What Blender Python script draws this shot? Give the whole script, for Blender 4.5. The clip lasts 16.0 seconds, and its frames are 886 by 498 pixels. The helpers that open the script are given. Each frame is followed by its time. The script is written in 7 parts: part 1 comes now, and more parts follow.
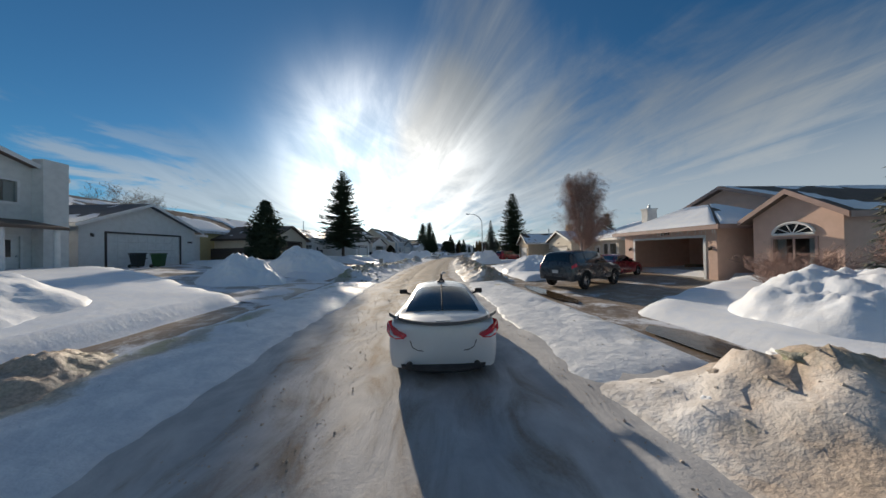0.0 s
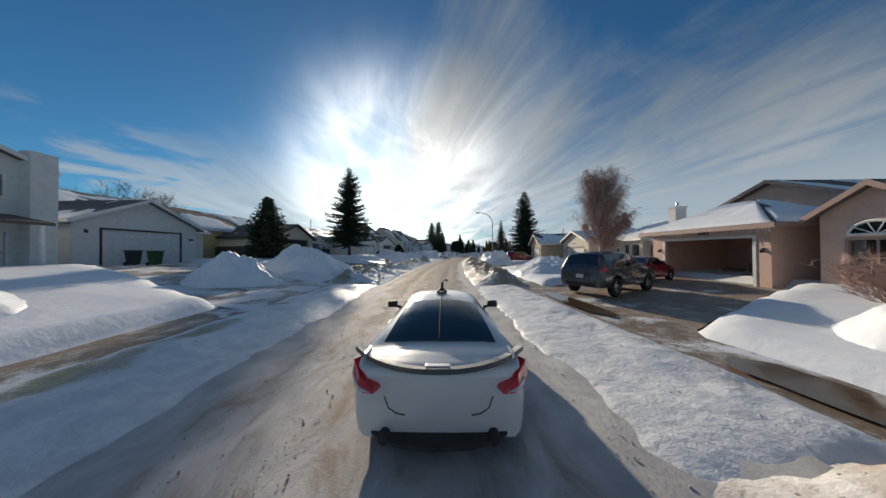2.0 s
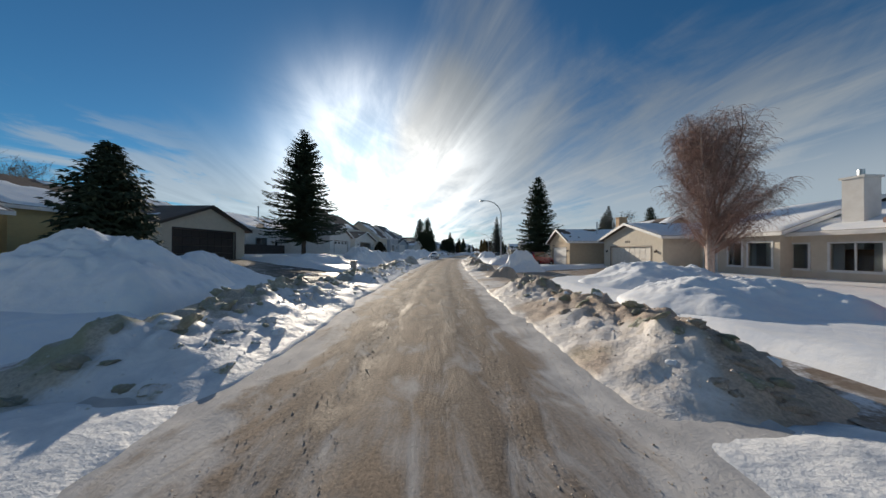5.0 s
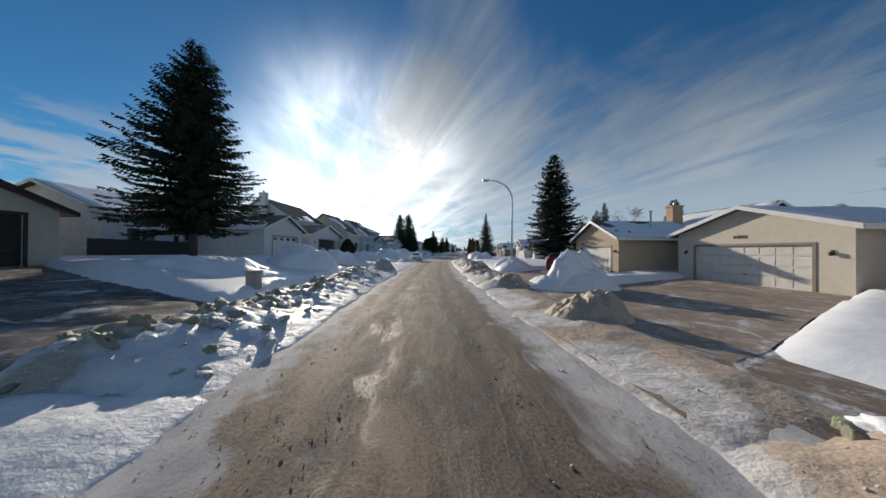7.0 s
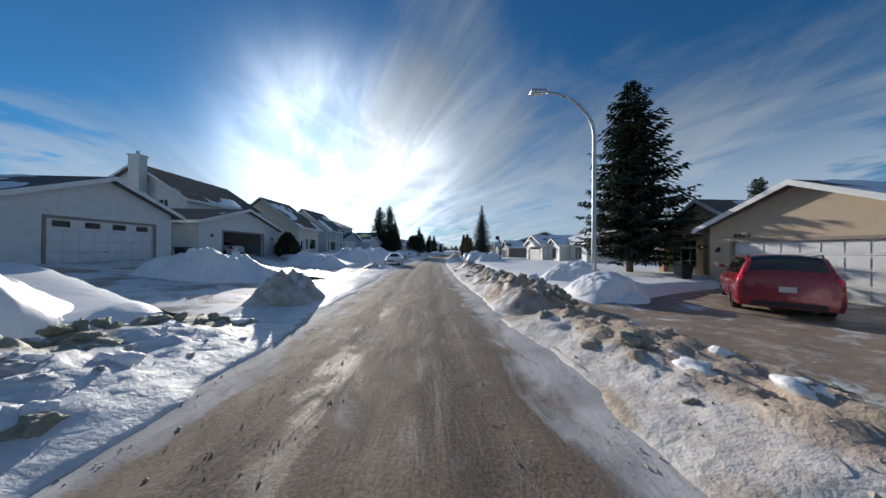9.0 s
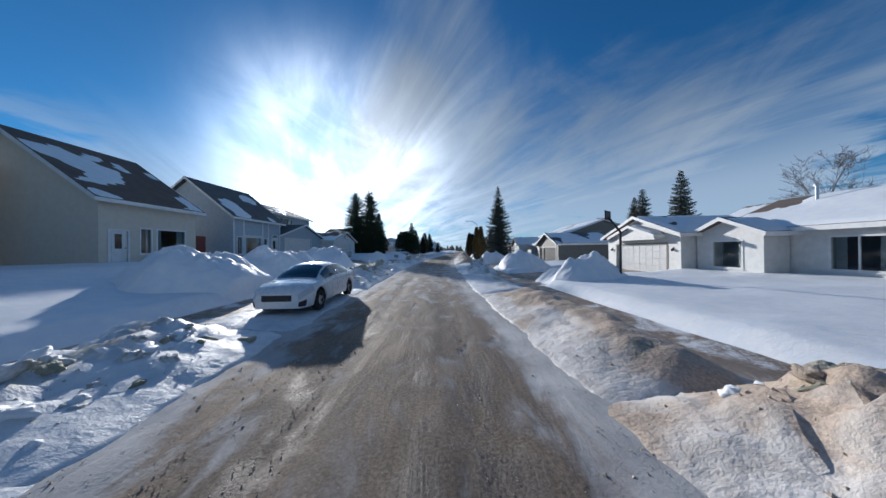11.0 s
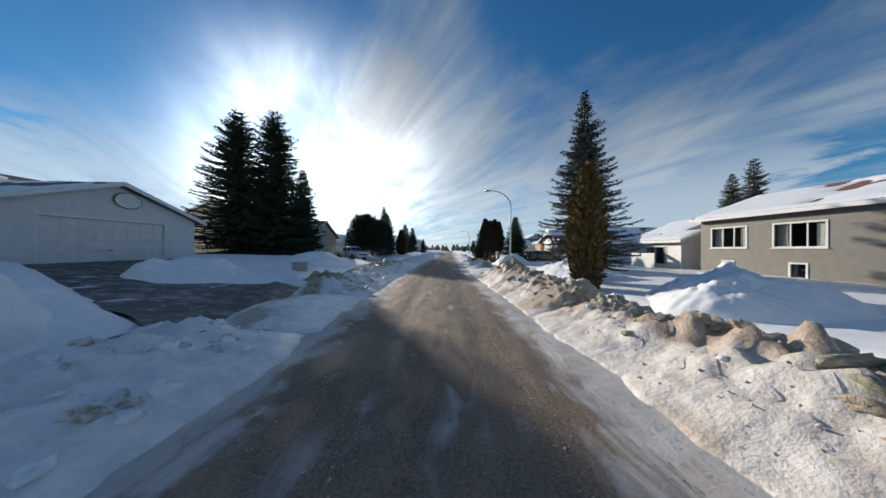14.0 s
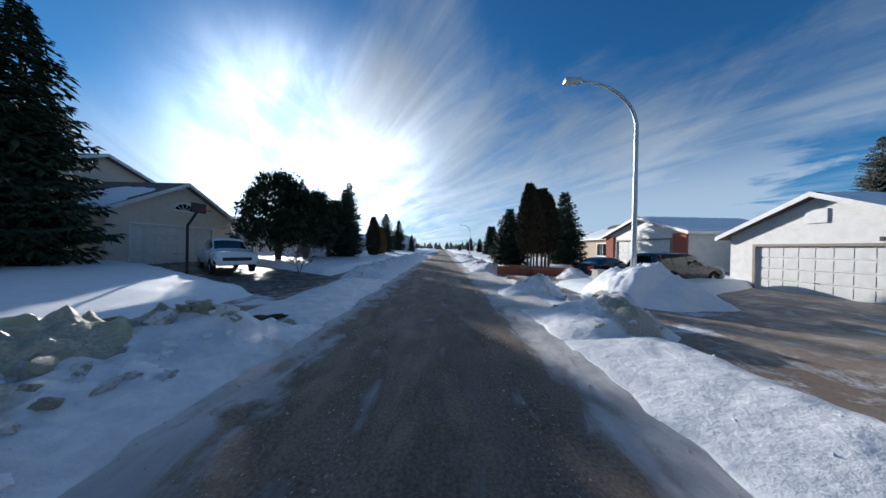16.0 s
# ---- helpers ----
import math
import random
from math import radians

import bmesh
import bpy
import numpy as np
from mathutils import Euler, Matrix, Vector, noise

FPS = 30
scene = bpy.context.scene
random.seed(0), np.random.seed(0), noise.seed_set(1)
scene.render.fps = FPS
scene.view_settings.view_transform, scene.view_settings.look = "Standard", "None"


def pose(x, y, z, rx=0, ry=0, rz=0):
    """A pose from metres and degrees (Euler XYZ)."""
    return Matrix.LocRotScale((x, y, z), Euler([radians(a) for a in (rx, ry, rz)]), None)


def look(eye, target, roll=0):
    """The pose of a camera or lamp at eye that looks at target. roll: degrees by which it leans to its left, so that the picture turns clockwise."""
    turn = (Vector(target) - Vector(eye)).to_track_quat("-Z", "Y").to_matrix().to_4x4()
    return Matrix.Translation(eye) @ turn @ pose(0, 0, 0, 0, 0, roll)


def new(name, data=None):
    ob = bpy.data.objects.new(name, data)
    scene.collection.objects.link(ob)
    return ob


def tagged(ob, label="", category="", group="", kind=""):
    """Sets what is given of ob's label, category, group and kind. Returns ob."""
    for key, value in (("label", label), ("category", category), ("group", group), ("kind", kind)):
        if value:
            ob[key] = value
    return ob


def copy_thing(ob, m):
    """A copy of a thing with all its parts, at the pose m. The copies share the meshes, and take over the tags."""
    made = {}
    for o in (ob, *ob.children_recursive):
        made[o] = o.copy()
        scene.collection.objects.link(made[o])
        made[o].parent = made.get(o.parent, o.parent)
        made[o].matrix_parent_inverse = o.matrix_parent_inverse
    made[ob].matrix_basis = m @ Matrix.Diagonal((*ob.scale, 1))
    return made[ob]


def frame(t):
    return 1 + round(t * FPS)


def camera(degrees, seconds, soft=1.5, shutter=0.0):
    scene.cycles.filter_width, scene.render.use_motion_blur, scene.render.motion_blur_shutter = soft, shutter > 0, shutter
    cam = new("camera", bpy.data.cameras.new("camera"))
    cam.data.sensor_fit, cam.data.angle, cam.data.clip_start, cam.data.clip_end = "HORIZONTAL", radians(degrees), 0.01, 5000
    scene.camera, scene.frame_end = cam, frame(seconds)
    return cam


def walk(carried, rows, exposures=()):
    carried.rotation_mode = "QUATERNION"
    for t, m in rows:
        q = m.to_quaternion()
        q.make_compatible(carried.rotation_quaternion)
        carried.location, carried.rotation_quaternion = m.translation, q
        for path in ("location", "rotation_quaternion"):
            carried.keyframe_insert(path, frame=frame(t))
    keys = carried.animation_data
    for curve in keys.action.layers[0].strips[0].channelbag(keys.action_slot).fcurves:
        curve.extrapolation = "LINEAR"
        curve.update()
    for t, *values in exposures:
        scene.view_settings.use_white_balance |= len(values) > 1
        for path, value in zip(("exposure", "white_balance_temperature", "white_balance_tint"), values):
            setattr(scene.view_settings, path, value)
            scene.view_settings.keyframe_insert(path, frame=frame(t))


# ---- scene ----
# camera and its way down the street
cam = camera(120.27, 16.0)
EYE = 1.95
ROWS = [
    (0.0, -.16, -.18, 3.52, .53, .88), (0.5, -.15, .23, 3.84, .51, .74), (1.0, -.16, .70, 4.35, .50, .62),
    (1.5, -.15, 1.03, 4.98, .51, .50), (2.0, -.13, 1.31, 5.62, .53, .39), (2.5, -.17, 1.79, 6.26, .53, .29),
    (3.0, -.34, 2.79, 6.72, .52, .19), (5.3, -2.26, 14.08, 2.05, .37, -.32), (5.5, -2.37, 15.03, 1.65, .39, -.35),
    (6.0, -2.63, 17.47, .62, .40, -.39), (6.5, -2.92, 20.39, -.40, .41, -.42), (7.0, -3.17, 23.22, -1.45, .35, -.44),
    (7.5, -3.37, 26.17, -2.44, .26, -.48), (8.0, -3.45, 29.45, -3.39, .17, -.49), (8.5, -3.43, 33.62, -4.08, .16, -.43),
    (9.0, -3.35, 37.51, -4.59, .20, -.31), (11.5, -2.75, 65.11, -5.94, .19, .74), (12.0, -2.53, 70.60, -6.14, .14, .74),
    (12.5, -2.30, 75.73, -6.58, .17, .62), (13.0, -2.0, 80.59, -7.47, .18, .33), (13.5, -1.52, 86.09, -8.51, .16, -.08),
    (14.0, -.91, 91.75, -9.39, .11, -.51), (14.5, -.24, 96.86, -10.12, .09, -.84), (15.0, .56, 102.07, -10.86, .05, -1.02),
    (15.5, 1.35, 106.99, -11.16, -.08, -1.09), (16.0, 2.05, 111.27, -11.06, -.24, -1.10)]
walk(cam, [(t, pose(x, y, EYE, 90 + pitch, 0, yaw) @ pose(0, 0, 0, 0, 0, -roll)) for t, x, y, yaw, pitch, roll in ROWS],
     exposures=[(0.0, -0.20, 6650, 10), (3.0, -0.22, 6650, 10), (5.5, -0.20, 6550, 10), (8.0, -0.24, 6100, 10), (9.0, -0.20, 5850, 10), (11.5, -0.16, 5450, 10), (12.5, -0.10, 5800, 10), (13.0, 0.0, 6100, 10), (13.5, 0.07, 6150, 10), (14.0, 0.08, 6200, 10), (14.5, 0.04, 6150, 10), (15.5, 0.0, 5900, 10), (16.0, 0.10, 5600, 10)])

# sky, thin cirrus and a low winter sun ahead of the street
SUN_AZ, SUN_EL = 22.0, 15.5
SUN = Vector((-math.sin(radians(SUN_AZ)) * math.cos(radians(SUN_EL)), math.cos(radians(SUN_AZ)) * math.cos(radians(SUN_EL)), math.sin(radians(SUN_EL))))
sun = new("sun", bpy.data.lights.new("sun", "SUN"))
sun.data.energy, sun.data.angle, sun.data.color = 5.0, radians(0.8), (1.0, 0.87, 0.70)
sun.matrix_world = look((0, 0, 60), Vector((0, 0, 60)) - SUN)


def net(tree):
    """Short forms for node trees: add a node, join two sockets."""
    def add(kind, **sets):
        n = tree.nodes.new(kind)
        for k, v in sets.items():
            if k in n.inputs:
                n.inputs[k].default_value = v
        return n

    def join(a, b):
        tree.links.new(a, b)
    return add, join


def calc(tree, op, a, b=None, c=None, clamp=False):
    n = tree.nodes.new("ShaderNodeMath")
    n.operation, n.use_clamp = op, clamp
    for i, v in enumerate((a, b, c)):
        if v is None:
            continue
        if isinstance(v, (int, float)):
            n.inputs[i].default_value = v
        else:
            tree.links.new(v, n.inputs[i])
    return n.outputs[0]


def span(tree, v, a, b, lo=0.0, hi=1.0, smooth=True):
    n = tree.nodes.new("ShaderNodeMapRange")
    n.interpolation_type = "SMOOTHSTEP" if smooth else "LINEAR"
    tree.links.new(v, n.inputs[0])
    for i, x in enumerate((a, b, lo, hi)):
        n.inputs[i + 1].default_value = x
    return n.outputs[0]


def blend(tree, f, a, b):
    n = tree.nodes.new("ShaderNodeMix")
    n.data_type = "RGBA"
    for s, v in ((n.inputs[0], f), (n.inputs[6], a), (n.inputs[7], b)):
        if isinstance(v, (int, float)):
            s.default_value = v
        elif isinstance(v, (tuple, list)):
            s.default_value = (*v[:3], 1)
        else:
            tree.links.new(v, s)
    return n.outputs[2]


def grain(tree, vec, scale, detail=4.0, rough=0.55, distort=0.0):
    n = tree.nodes.new("ShaderNodeTexNoise")
    n.inputs["Scale"].default_value, n.inputs["Detail"].default_value = scale, detail
    n.inputs["Roughness"].default_value, n.inputs["Distortion"].default_value = rough, distort
    if vec is not None:
        tree.links.new(vec, n.inputs["Vector"])
    return n.outputs[0]


world = bpy.data.worlds.new("winter_sky")
scene.world = world
world.use_nodes = True
wt = world.node_tree
wt.nodes.clear()
wadd, wjoin = net(wt)
sky = wadd("ShaderNodeTexSky")
sky.sky_type, sky.sun_disc = "NISHITA", False
sky.sun_elevation, sky.sun_rotation = radians(SUN_EL), radians(360 - SUN_AZ)
sky.air_density, sky.dust_density, sky.ozone_density, sky.altitude = 1.0, 0.3, 2.0, 700
co = wadd("ShaderNodeTexCoord").outputs["Generated"]
sep = wadd("ShaderNodeSeparateXYZ")
wjoin(co, sep.inputs[0])
dx, dy, dz = sep.outputs
lift = calc(wt, "ADD", calc(wt, "MAXIMUM", dz, 0.0), 0.09)
comb = wadd("ShaderNodeCombineXYZ")
wjoin(calc(wt, "DIVIDE", dx, lift), comb.inputs[0])
wjoin(calc(wt, "DIVIDE", dy, lift), comb.inputs[1])


def lobe(az, el, wide):
    """1 towards a place in the sky, az degrees to the left of the street and el up, falling to 0 at wide degrees from it."""
    a, e = radians(az), radians(el)
    d = wadd("ShaderNodeVectorMath")
    d.operation = "DOT_PRODUCT"
    wjoin(co, d.inputs[0])
    d.inputs[1].default_value = (-math.sin(a) * math.cos(e), math.cos(a) * math.cos(e), math.sin(e))
    return span(wt, d.outputs["Value"], math.cos(radians(wide)), 1.0)


def streaks(across, along, turned, shift, detail, rough, bend):
    """Cirrus combed out along one heading of the cloud sheet."""
    r = wadd("ShaderNodeMapping")
    r.inputs["Rotation"].default_value = (0, 0, radians(turned))
    wjoin(comb.outputs[0], r.inputs[0])
    m = wadd("ShaderNodeMapping")
    m.inputs["Scale"].default_value, m.inputs["Location"].default_value = (across, along, 1.0), (shift, shift * .7, shift)
    wjoin(r.outputs[0], m.inputs[0])
    return grain(wt, m.outputs[0], 1.0, detail, rough, bend)


def total_of(*terms):
    v = terms[0]
    for x in terms[1:]:
        v = calc(wt, "ADD", v, x)
    return v


def times(v, k):
    return calc(wt, "MULTIPLY", v, k)


broad = streaks(0.75, 0.24, -16, 3.7, 4.0, 0.5, 0.6)
comb_a = streaks(2.0, 0.42, -20, 1.3, 8.0, 0.60, 1.1)
comb_b = streaks(1.5, 0.80, 12, 6.1, 8.0, 0.64, 1.4)
puff = streaks(1.7, 1.2, 0, 9.2, 8.0, 0.6, 0.6)
wisp = total_of(times(broad, .42), times(comb_a, .34), times(comb_b, .24))
near = lobe(16.0, 16.5, 60)
# the lobe at 180 is unseen cloud behind the camera, added as fill light
cover = total_of(times(lobe(11, 22, 20), .12), times(lobe(-2, 36, 26), .08), times(lobe(-20, 24, 36), .11), times(lobe(-42, 15, 20), .13),
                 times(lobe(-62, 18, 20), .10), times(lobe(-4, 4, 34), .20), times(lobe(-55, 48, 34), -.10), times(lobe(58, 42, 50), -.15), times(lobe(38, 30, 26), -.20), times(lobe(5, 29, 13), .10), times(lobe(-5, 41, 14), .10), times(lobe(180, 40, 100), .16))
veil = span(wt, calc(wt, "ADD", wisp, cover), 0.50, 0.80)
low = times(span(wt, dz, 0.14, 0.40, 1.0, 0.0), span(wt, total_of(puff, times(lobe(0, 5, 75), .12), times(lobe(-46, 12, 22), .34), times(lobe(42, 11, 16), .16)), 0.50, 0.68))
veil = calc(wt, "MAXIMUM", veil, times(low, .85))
glow = calc(wt, "MULTIPLY", calc(wt, "POWER", near, 36.0), span(wt, wisp, 0.36, 0.60, 0.7, 2.2))
skirt = times(calc(wt, "POWER", lobe(12, 9, 40), 4.0), span(wt, wisp, 0.36, 0.62, 0.05, 0.35))
halo = calc(wt, "POWER", near, 2.5)
cloud = calc(wt, "ADD", span(wt, dz, 0.08, 0.50, 0.62, 0.32), calc(wt, "MULTIPLY", halo, span(wt, comb_a, 0.3, 0.7, 0.0, 0.30)))
skybg = wadd("ShaderNodeBackground", Strength=0.084)
tint = wadd("ShaderNodeMix")
tint.data_type, tint.blend_type = "RGBA", "MULTIPLY"
tint.inputs[0].default_value, tint.inputs[7].default_value = 1.0, (0.34, 0.82, 1.10, 1)
wjoin(sky.outputs[0], tint.inputs[6])
wjoin(tint.outputs[2], skybg.inputs[0])
cloudbg = wadd("ShaderNodeBackground")
cloudbg.inputs[0].default_value = (0.82, 0.92, 1.0, 1)
wjoin(cloud, cloudbg.inputs[1])
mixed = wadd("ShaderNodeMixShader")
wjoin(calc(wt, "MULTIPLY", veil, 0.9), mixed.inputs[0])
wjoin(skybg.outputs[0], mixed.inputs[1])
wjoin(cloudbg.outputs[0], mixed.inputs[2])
glowbg = wadd("ShaderNodeBackground")
glowbg.inputs[0].default_value = (1.0, 0.97, 0.9, 1)
wjoin(total_of(times(glow, 0.80), times(skirt, 0.7), times(halo, 0.02)), glowbg.inputs[1])
total = wadd("ShaderNodeAddShader")
wjoin(mixed.outputs[0], total.inputs[0])
wjoin(glowbg.outputs[0], total.inputs[1])
wjoin(total.outputs[0], wadd("ShaderNodeOutputWorld").inputs[0])
# ---- materials ----
MATS = {}


def material(name, base, rough=0.6, metal=0.0, other=None, scale=3.0, fine=40.0, bump=0.15, coat=0.0, amount=0.5, spec=0.5, dist=0.01, shade=0.12, lap=0.0):
    """A plain surface with blotches of a second colour, fine grain and relief, in metres."""
    m = bpy.data.materials.new(name)
    m.use_nodes = True
    t = m.node_tree
    b = t.nodes["Principled BSDF"]
    pos = t.nodes.new("ShaderNodeTexCoord").outputs["Object"]
    blot = span(t, grain(t, pos, scale, 5.0), 0.38, 0.66)
    small = grain(t, pos, fine, 3.0)
    col = blend(t, calc(t, "MULTIPLY", blot, amount), base, other or tuple(c * 0.8 for c in base))
    dark = span(t, small, 0.2, 0.8, 1 - shade, 1 + shade * 0.5, False)
    v = t.nodes.new("ShaderNodeHueSaturation")
    t.links.new(dark, v.inputs["Value"])
    t.links.new(col, v.inputs["Color"])
    t.links.new(v.outputs[0], b.inputs["Base Color"])
    b.inputs["Metallic"].default_value, b.inputs["Coat Weight"].default_value = metal, coat
    b.inputs["Coat Roughness"].default_value = 0.06
    b.inputs["Specular IOR Level"].default_value = spec
    t.links.new(span(t, grain(t, pos, scale * 2.3, 3.0), 0.2, 0.8, max(0.03, rough - 0.1), min(1.0, rough + 0.12), False), b.inputs["Roughness"])
    if bump:
        n = t.nodes.new("ShaderNodeBump")
        n.inputs["Strength"].default_value, n.inputs["Distance"].default_value = bump, dist
        high = small
        if lap:
            sp = t.nodes.new("ShaderNodeSeparateXYZ")
            t.links.new(pos, sp.inputs[0])
            high = calc(t, "ADD", calc(t, "MULTIPLY", small, 0.15), calc(t, "FRACT", calc(t, "DIVIDE", sp.outputs[2], -lap)))
        t.links.new(high, n.inputs["Height"])
        t.links.new(n.outputs[0], b.inputs["Normal"])
    MATS[name] = m
    return m


def glass_material(name, tint, rough=0.03):
    m = bpy.data.materials.new(name)
    m.use_nodes = True
    t = m.node_tree
    b = t.nodes["Principled BSDF"]
    b.inputs["Base Color"].default_value = (*tint, 1)
    b.inputs["Roughness"].default_value, b.inputs["Transmission Weight"].default_value = rough, 1.0
    b.inputs["IOR"].default_value = 1.45
    n = t.nodes.new("ShaderNodeBump")
    n.inputs["Strength"].default_value, n.inputs["Distance"].default_value = 0.05, 0.01
    t.links.new(grain(t, t.nodes.new("ShaderNodeTexCoord").outputs["Object"], 1.3, 2.0), n.inputs["Height"])
    t.links.new(n.outputs[0], b.inputs["Normal"])
    return m


def snow_material(name, dirt_amount, dirt=(0.30, 0.22, 0.14), clods=1.0, grass=0.0, green=(0.20, 0.22, 0.08), low=(0.80, 0.84, 0.90), top=(0.90, 0.91, 0.92)):
    """Snow whose soiled patches follow noise and a soil attribute of the mesh."""
    m = bpy.data.materials.new(name)
    m.use_nodes = True
    t = m.node_tree
    b = t.nodes["Principled BSDF"]
    pos = t.nodes.new("ShaderNodeTexCoord").outputs["Object"]
    at = t.nodes.new("ShaderNodeAttribute")
    at.attribute_name = "soil"
    big, mid, fine = grain(t, pos, 0.55, 5.0), grain(t, pos, 2.6, 6.0, 0.65, 0.4), grain(t, pos, 24.0, 5.0, 0.65)
    mix1 = calc(t, "ADD", calc(t, "MULTIPLY", big, 0.6), calc(t, "MULTIPLY", mid, 0.55))
    mask = span(t, calc(t, "ADD", mix1, calc(t, "MULTIPLY", at.outputs["Fac"], 0.66)), 0.98 - dirt_amount * 0.5, 1.14 - dirt_amount * 0.4)
    speck = span(t, grain(t, pos, 9.0, 4.0, 0.7), 0.62, 0.74)
    mask = calc(t, "MAXIMUM", mask, calc(t, "MULTIPLY", speck, calc(t, "MULTIPLY", at.outputs["Fac"], 0.8)))
    earth = blend(t, span(t, fine, 0.35, 0.65), dirt, tuple(c * 1.7 for c in dirt))
    if grass:
        earth = blend(t, calc(t, "MULTIPLY", span(t, grain(t, pos, 1.4, 4.0), 0.5, 0.62), grass), earth, green)
    white = blend(t, span(t, mid, 0.3, 0.7), low, top)
    t.links.new(blend(t, calc(t, "MULTIPLY", mask, 0.85), white, earth), b.inputs["Base Color"])
    b.inputs["Roughness"].default_value = 0.55
    b.inputs["Specular IOR Level"].default_value = 0.35
    n = t.nodes.new("ShaderNodeBump")
    n.inputs["Strength"].default_value, n.inputs["Distance"].default_value = 0.6 * clods, 0.06
    t.links.new(calc(t, "ADD", calc(t, "MULTIPLY", grain(t, pos, 5.0, 6.0, 0.62), 1.0), calc(t, "MULTIPLY", fine, 0.12)), n.inputs["Height"])
    t.links.new(n.outputs[0], b.inputs["Normal"])
    return m


SNOW = snow_material("lawn_snow", 0.0, clods=0.45)
BANK = snow_material("bank_snow", 0.28, dirt=(0.27, 0.245, 0.19), clods=1.0, grass=0.7, low=(0.62, 0.65, 0.69), top=(0.84, 0.85, 0.86))
BANK_DIRTY = snow_material("soiled_bank_snow", 0.50, dirt=(0.33, 0.25, 0.185), clods=1.25, grass=0.22, low=(0.56, 0.51, 0.46), top=(0.84, 0.81, 0.78))
SOD = snow_material("frozen_sod", 0.70, green=(0.34, 0.37, 0.19), dirt=(0.24, 0.225, 0.15), clods=1.4, grass=0.9)
ROOFSNOW = snow_material("roof_snow_cover", 0.0, clods=0.3)


def road_material():
    """Packed snow, brown slush and wet asphalt in lanes: the mesh's map holds metres across and along."""
    m = bpy.data.materials.new("winter_road")
    m.use_nodes = True
    t = m.node_tree
    b = t.nodes["Principled BSDF"]
    uv = t.nodes.new("ShaderNodeUVMap")
    uv.uv_map = "lane"
    sp = t.nodes.new("ShaderNodeSeparateXYZ")
    t.links.new(uv.outputs[0], sp.inputs[0])
    n, s = sp.outputs[0], sp.outputs[1]
    st = t.nodes.new("ShaderNodeMapping")
    st.inputs["Scale"].default_value = (1.0, 0.38, 1.0)
    t.links.new(uv.outputs[0], st.inputs[0])
    streak = grain(t, st.outputs[0], 1.9, 7.0, 0.60, 0.6)
    lump = grain(t, uv.outputs[0], 1.1, 6.0, 0.62, 0.3)
    fine = grain(t, uv.outputs[0], 26.0, 5.0, 0.7)
    wob = calc(t, "ADD", n, calc(t, "MULTIPLY", calc(t, "SUBTRACT", lump, 0.5), 1.5))
    # slush grows along the street, wide in the driven middle
    along = span(t, s, 3.0, 25.0)
    thaw = calc(t, "MULTIPLY", along, calc(t, "SUBTRACT", 1.0, calc(t, "MULTIPLY", span(t, s, 60.0, 80.0), span(t, s, 86.0, 97.0, 0.75, 0.05))))
    side = calc(t, "ABSOLUTE", calc(t, "SUBTRACT", wob, -0.35))
    core = span(t, side, 1.5, 2.9, 1.0, 0.0)
    tracks = calc(t, "MULTIPLY", core, calc(t, "ADD", 0.38, calc(t, "MULTIPLY", thaw, 0.56)))
    slush = span(t, calc(t, "ADD", tracks, calc(t, "ADD", calc(t, "MULTIPLY", calc(t, "SUBTRACT", streak, 0.5), 1.9), calc(t, "MULTIPLY", calc(t, "SUBTRACT", lump, 0.5), 0.9))), 0.20, 0.84)
    # wheel paths, nearly bare and wet
    w1 = span(t, calc(t, "ABSOLUTE", calc(t, "SUBTRACT", wob, 0.75)), 0.35, 1.15, 1.0, 0.0)
    w2 = span(t, calc(t, "ABSOLUTE", calc(t, "SUBTRACT", wob, -1.15)), 0.1, 0.6, 0.8, 0.0)
    wet = calc(t, "MULTIPLY", calc(t, "MAXIMUM", w1, w2), calc(t, "MULTIPLY", thaw, span(t, calc(t, "ADD", streak, calc(t, "MULTIPLY", lump, 0.5)), 0.66, 0.88)))
    snow = blend(t, span(t, lump, 0.3, 0.7), (0.38, 0.375, 0.38), (0.60, 0.585, 0.57))
    mud = blend(t, span(t, calc(t, "ADD", calc(t, "MULTIPLY", fine, 0.45), calc(t, "MULTIPLY", streak, 0.55)), 0.38, 0.62), (0.085, 0.062, 0.044), (0.28, 0.212, 0.155))
    tar = blend(t, span(t, fine, 0.4, 0.6), (0.050, 0.042, 0.035), (0.14, 0.115, 0.092))
    col = blend(t, slush, snow, mud)
    col = blend(t, calc(t, "MULTIPLY", wet, 0.78), col, tar)
    t.links.new(col, b.inputs["Base Color"])
    t.links.new(span(t, wet, 0.0, 1.0, 0.82, 0.60), b.inputs["Roughness"])
    bm = t.nodes.new("ShaderNodeBump")
    bm.inputs["Strength"].default_value, bm.inputs["Distance"].default_value = 0.8, 0.05
    ruts = t.nodes.new("ShaderNodeMapping")
    ruts.inputs["Scale"].default_value = (4.5, 0.6, 1.0)
    t.links.new(uv.outputs[0], ruts.inputs[0])
    t.links.new(calc(t, "ADD", calc(t, "ADD", calc(t, "MULTIPLY", streak, 0.9), calc(t, "MULTIPLY", fine, 0.16)), calc(t, "MULTIPLY", grain(t, ruts.outputs[0], 1.0, 3.0), 0.35)), bm.inputs["Height"])
    t.links.new(bm.outputs[0], b.inputs["Normal"])
    return m


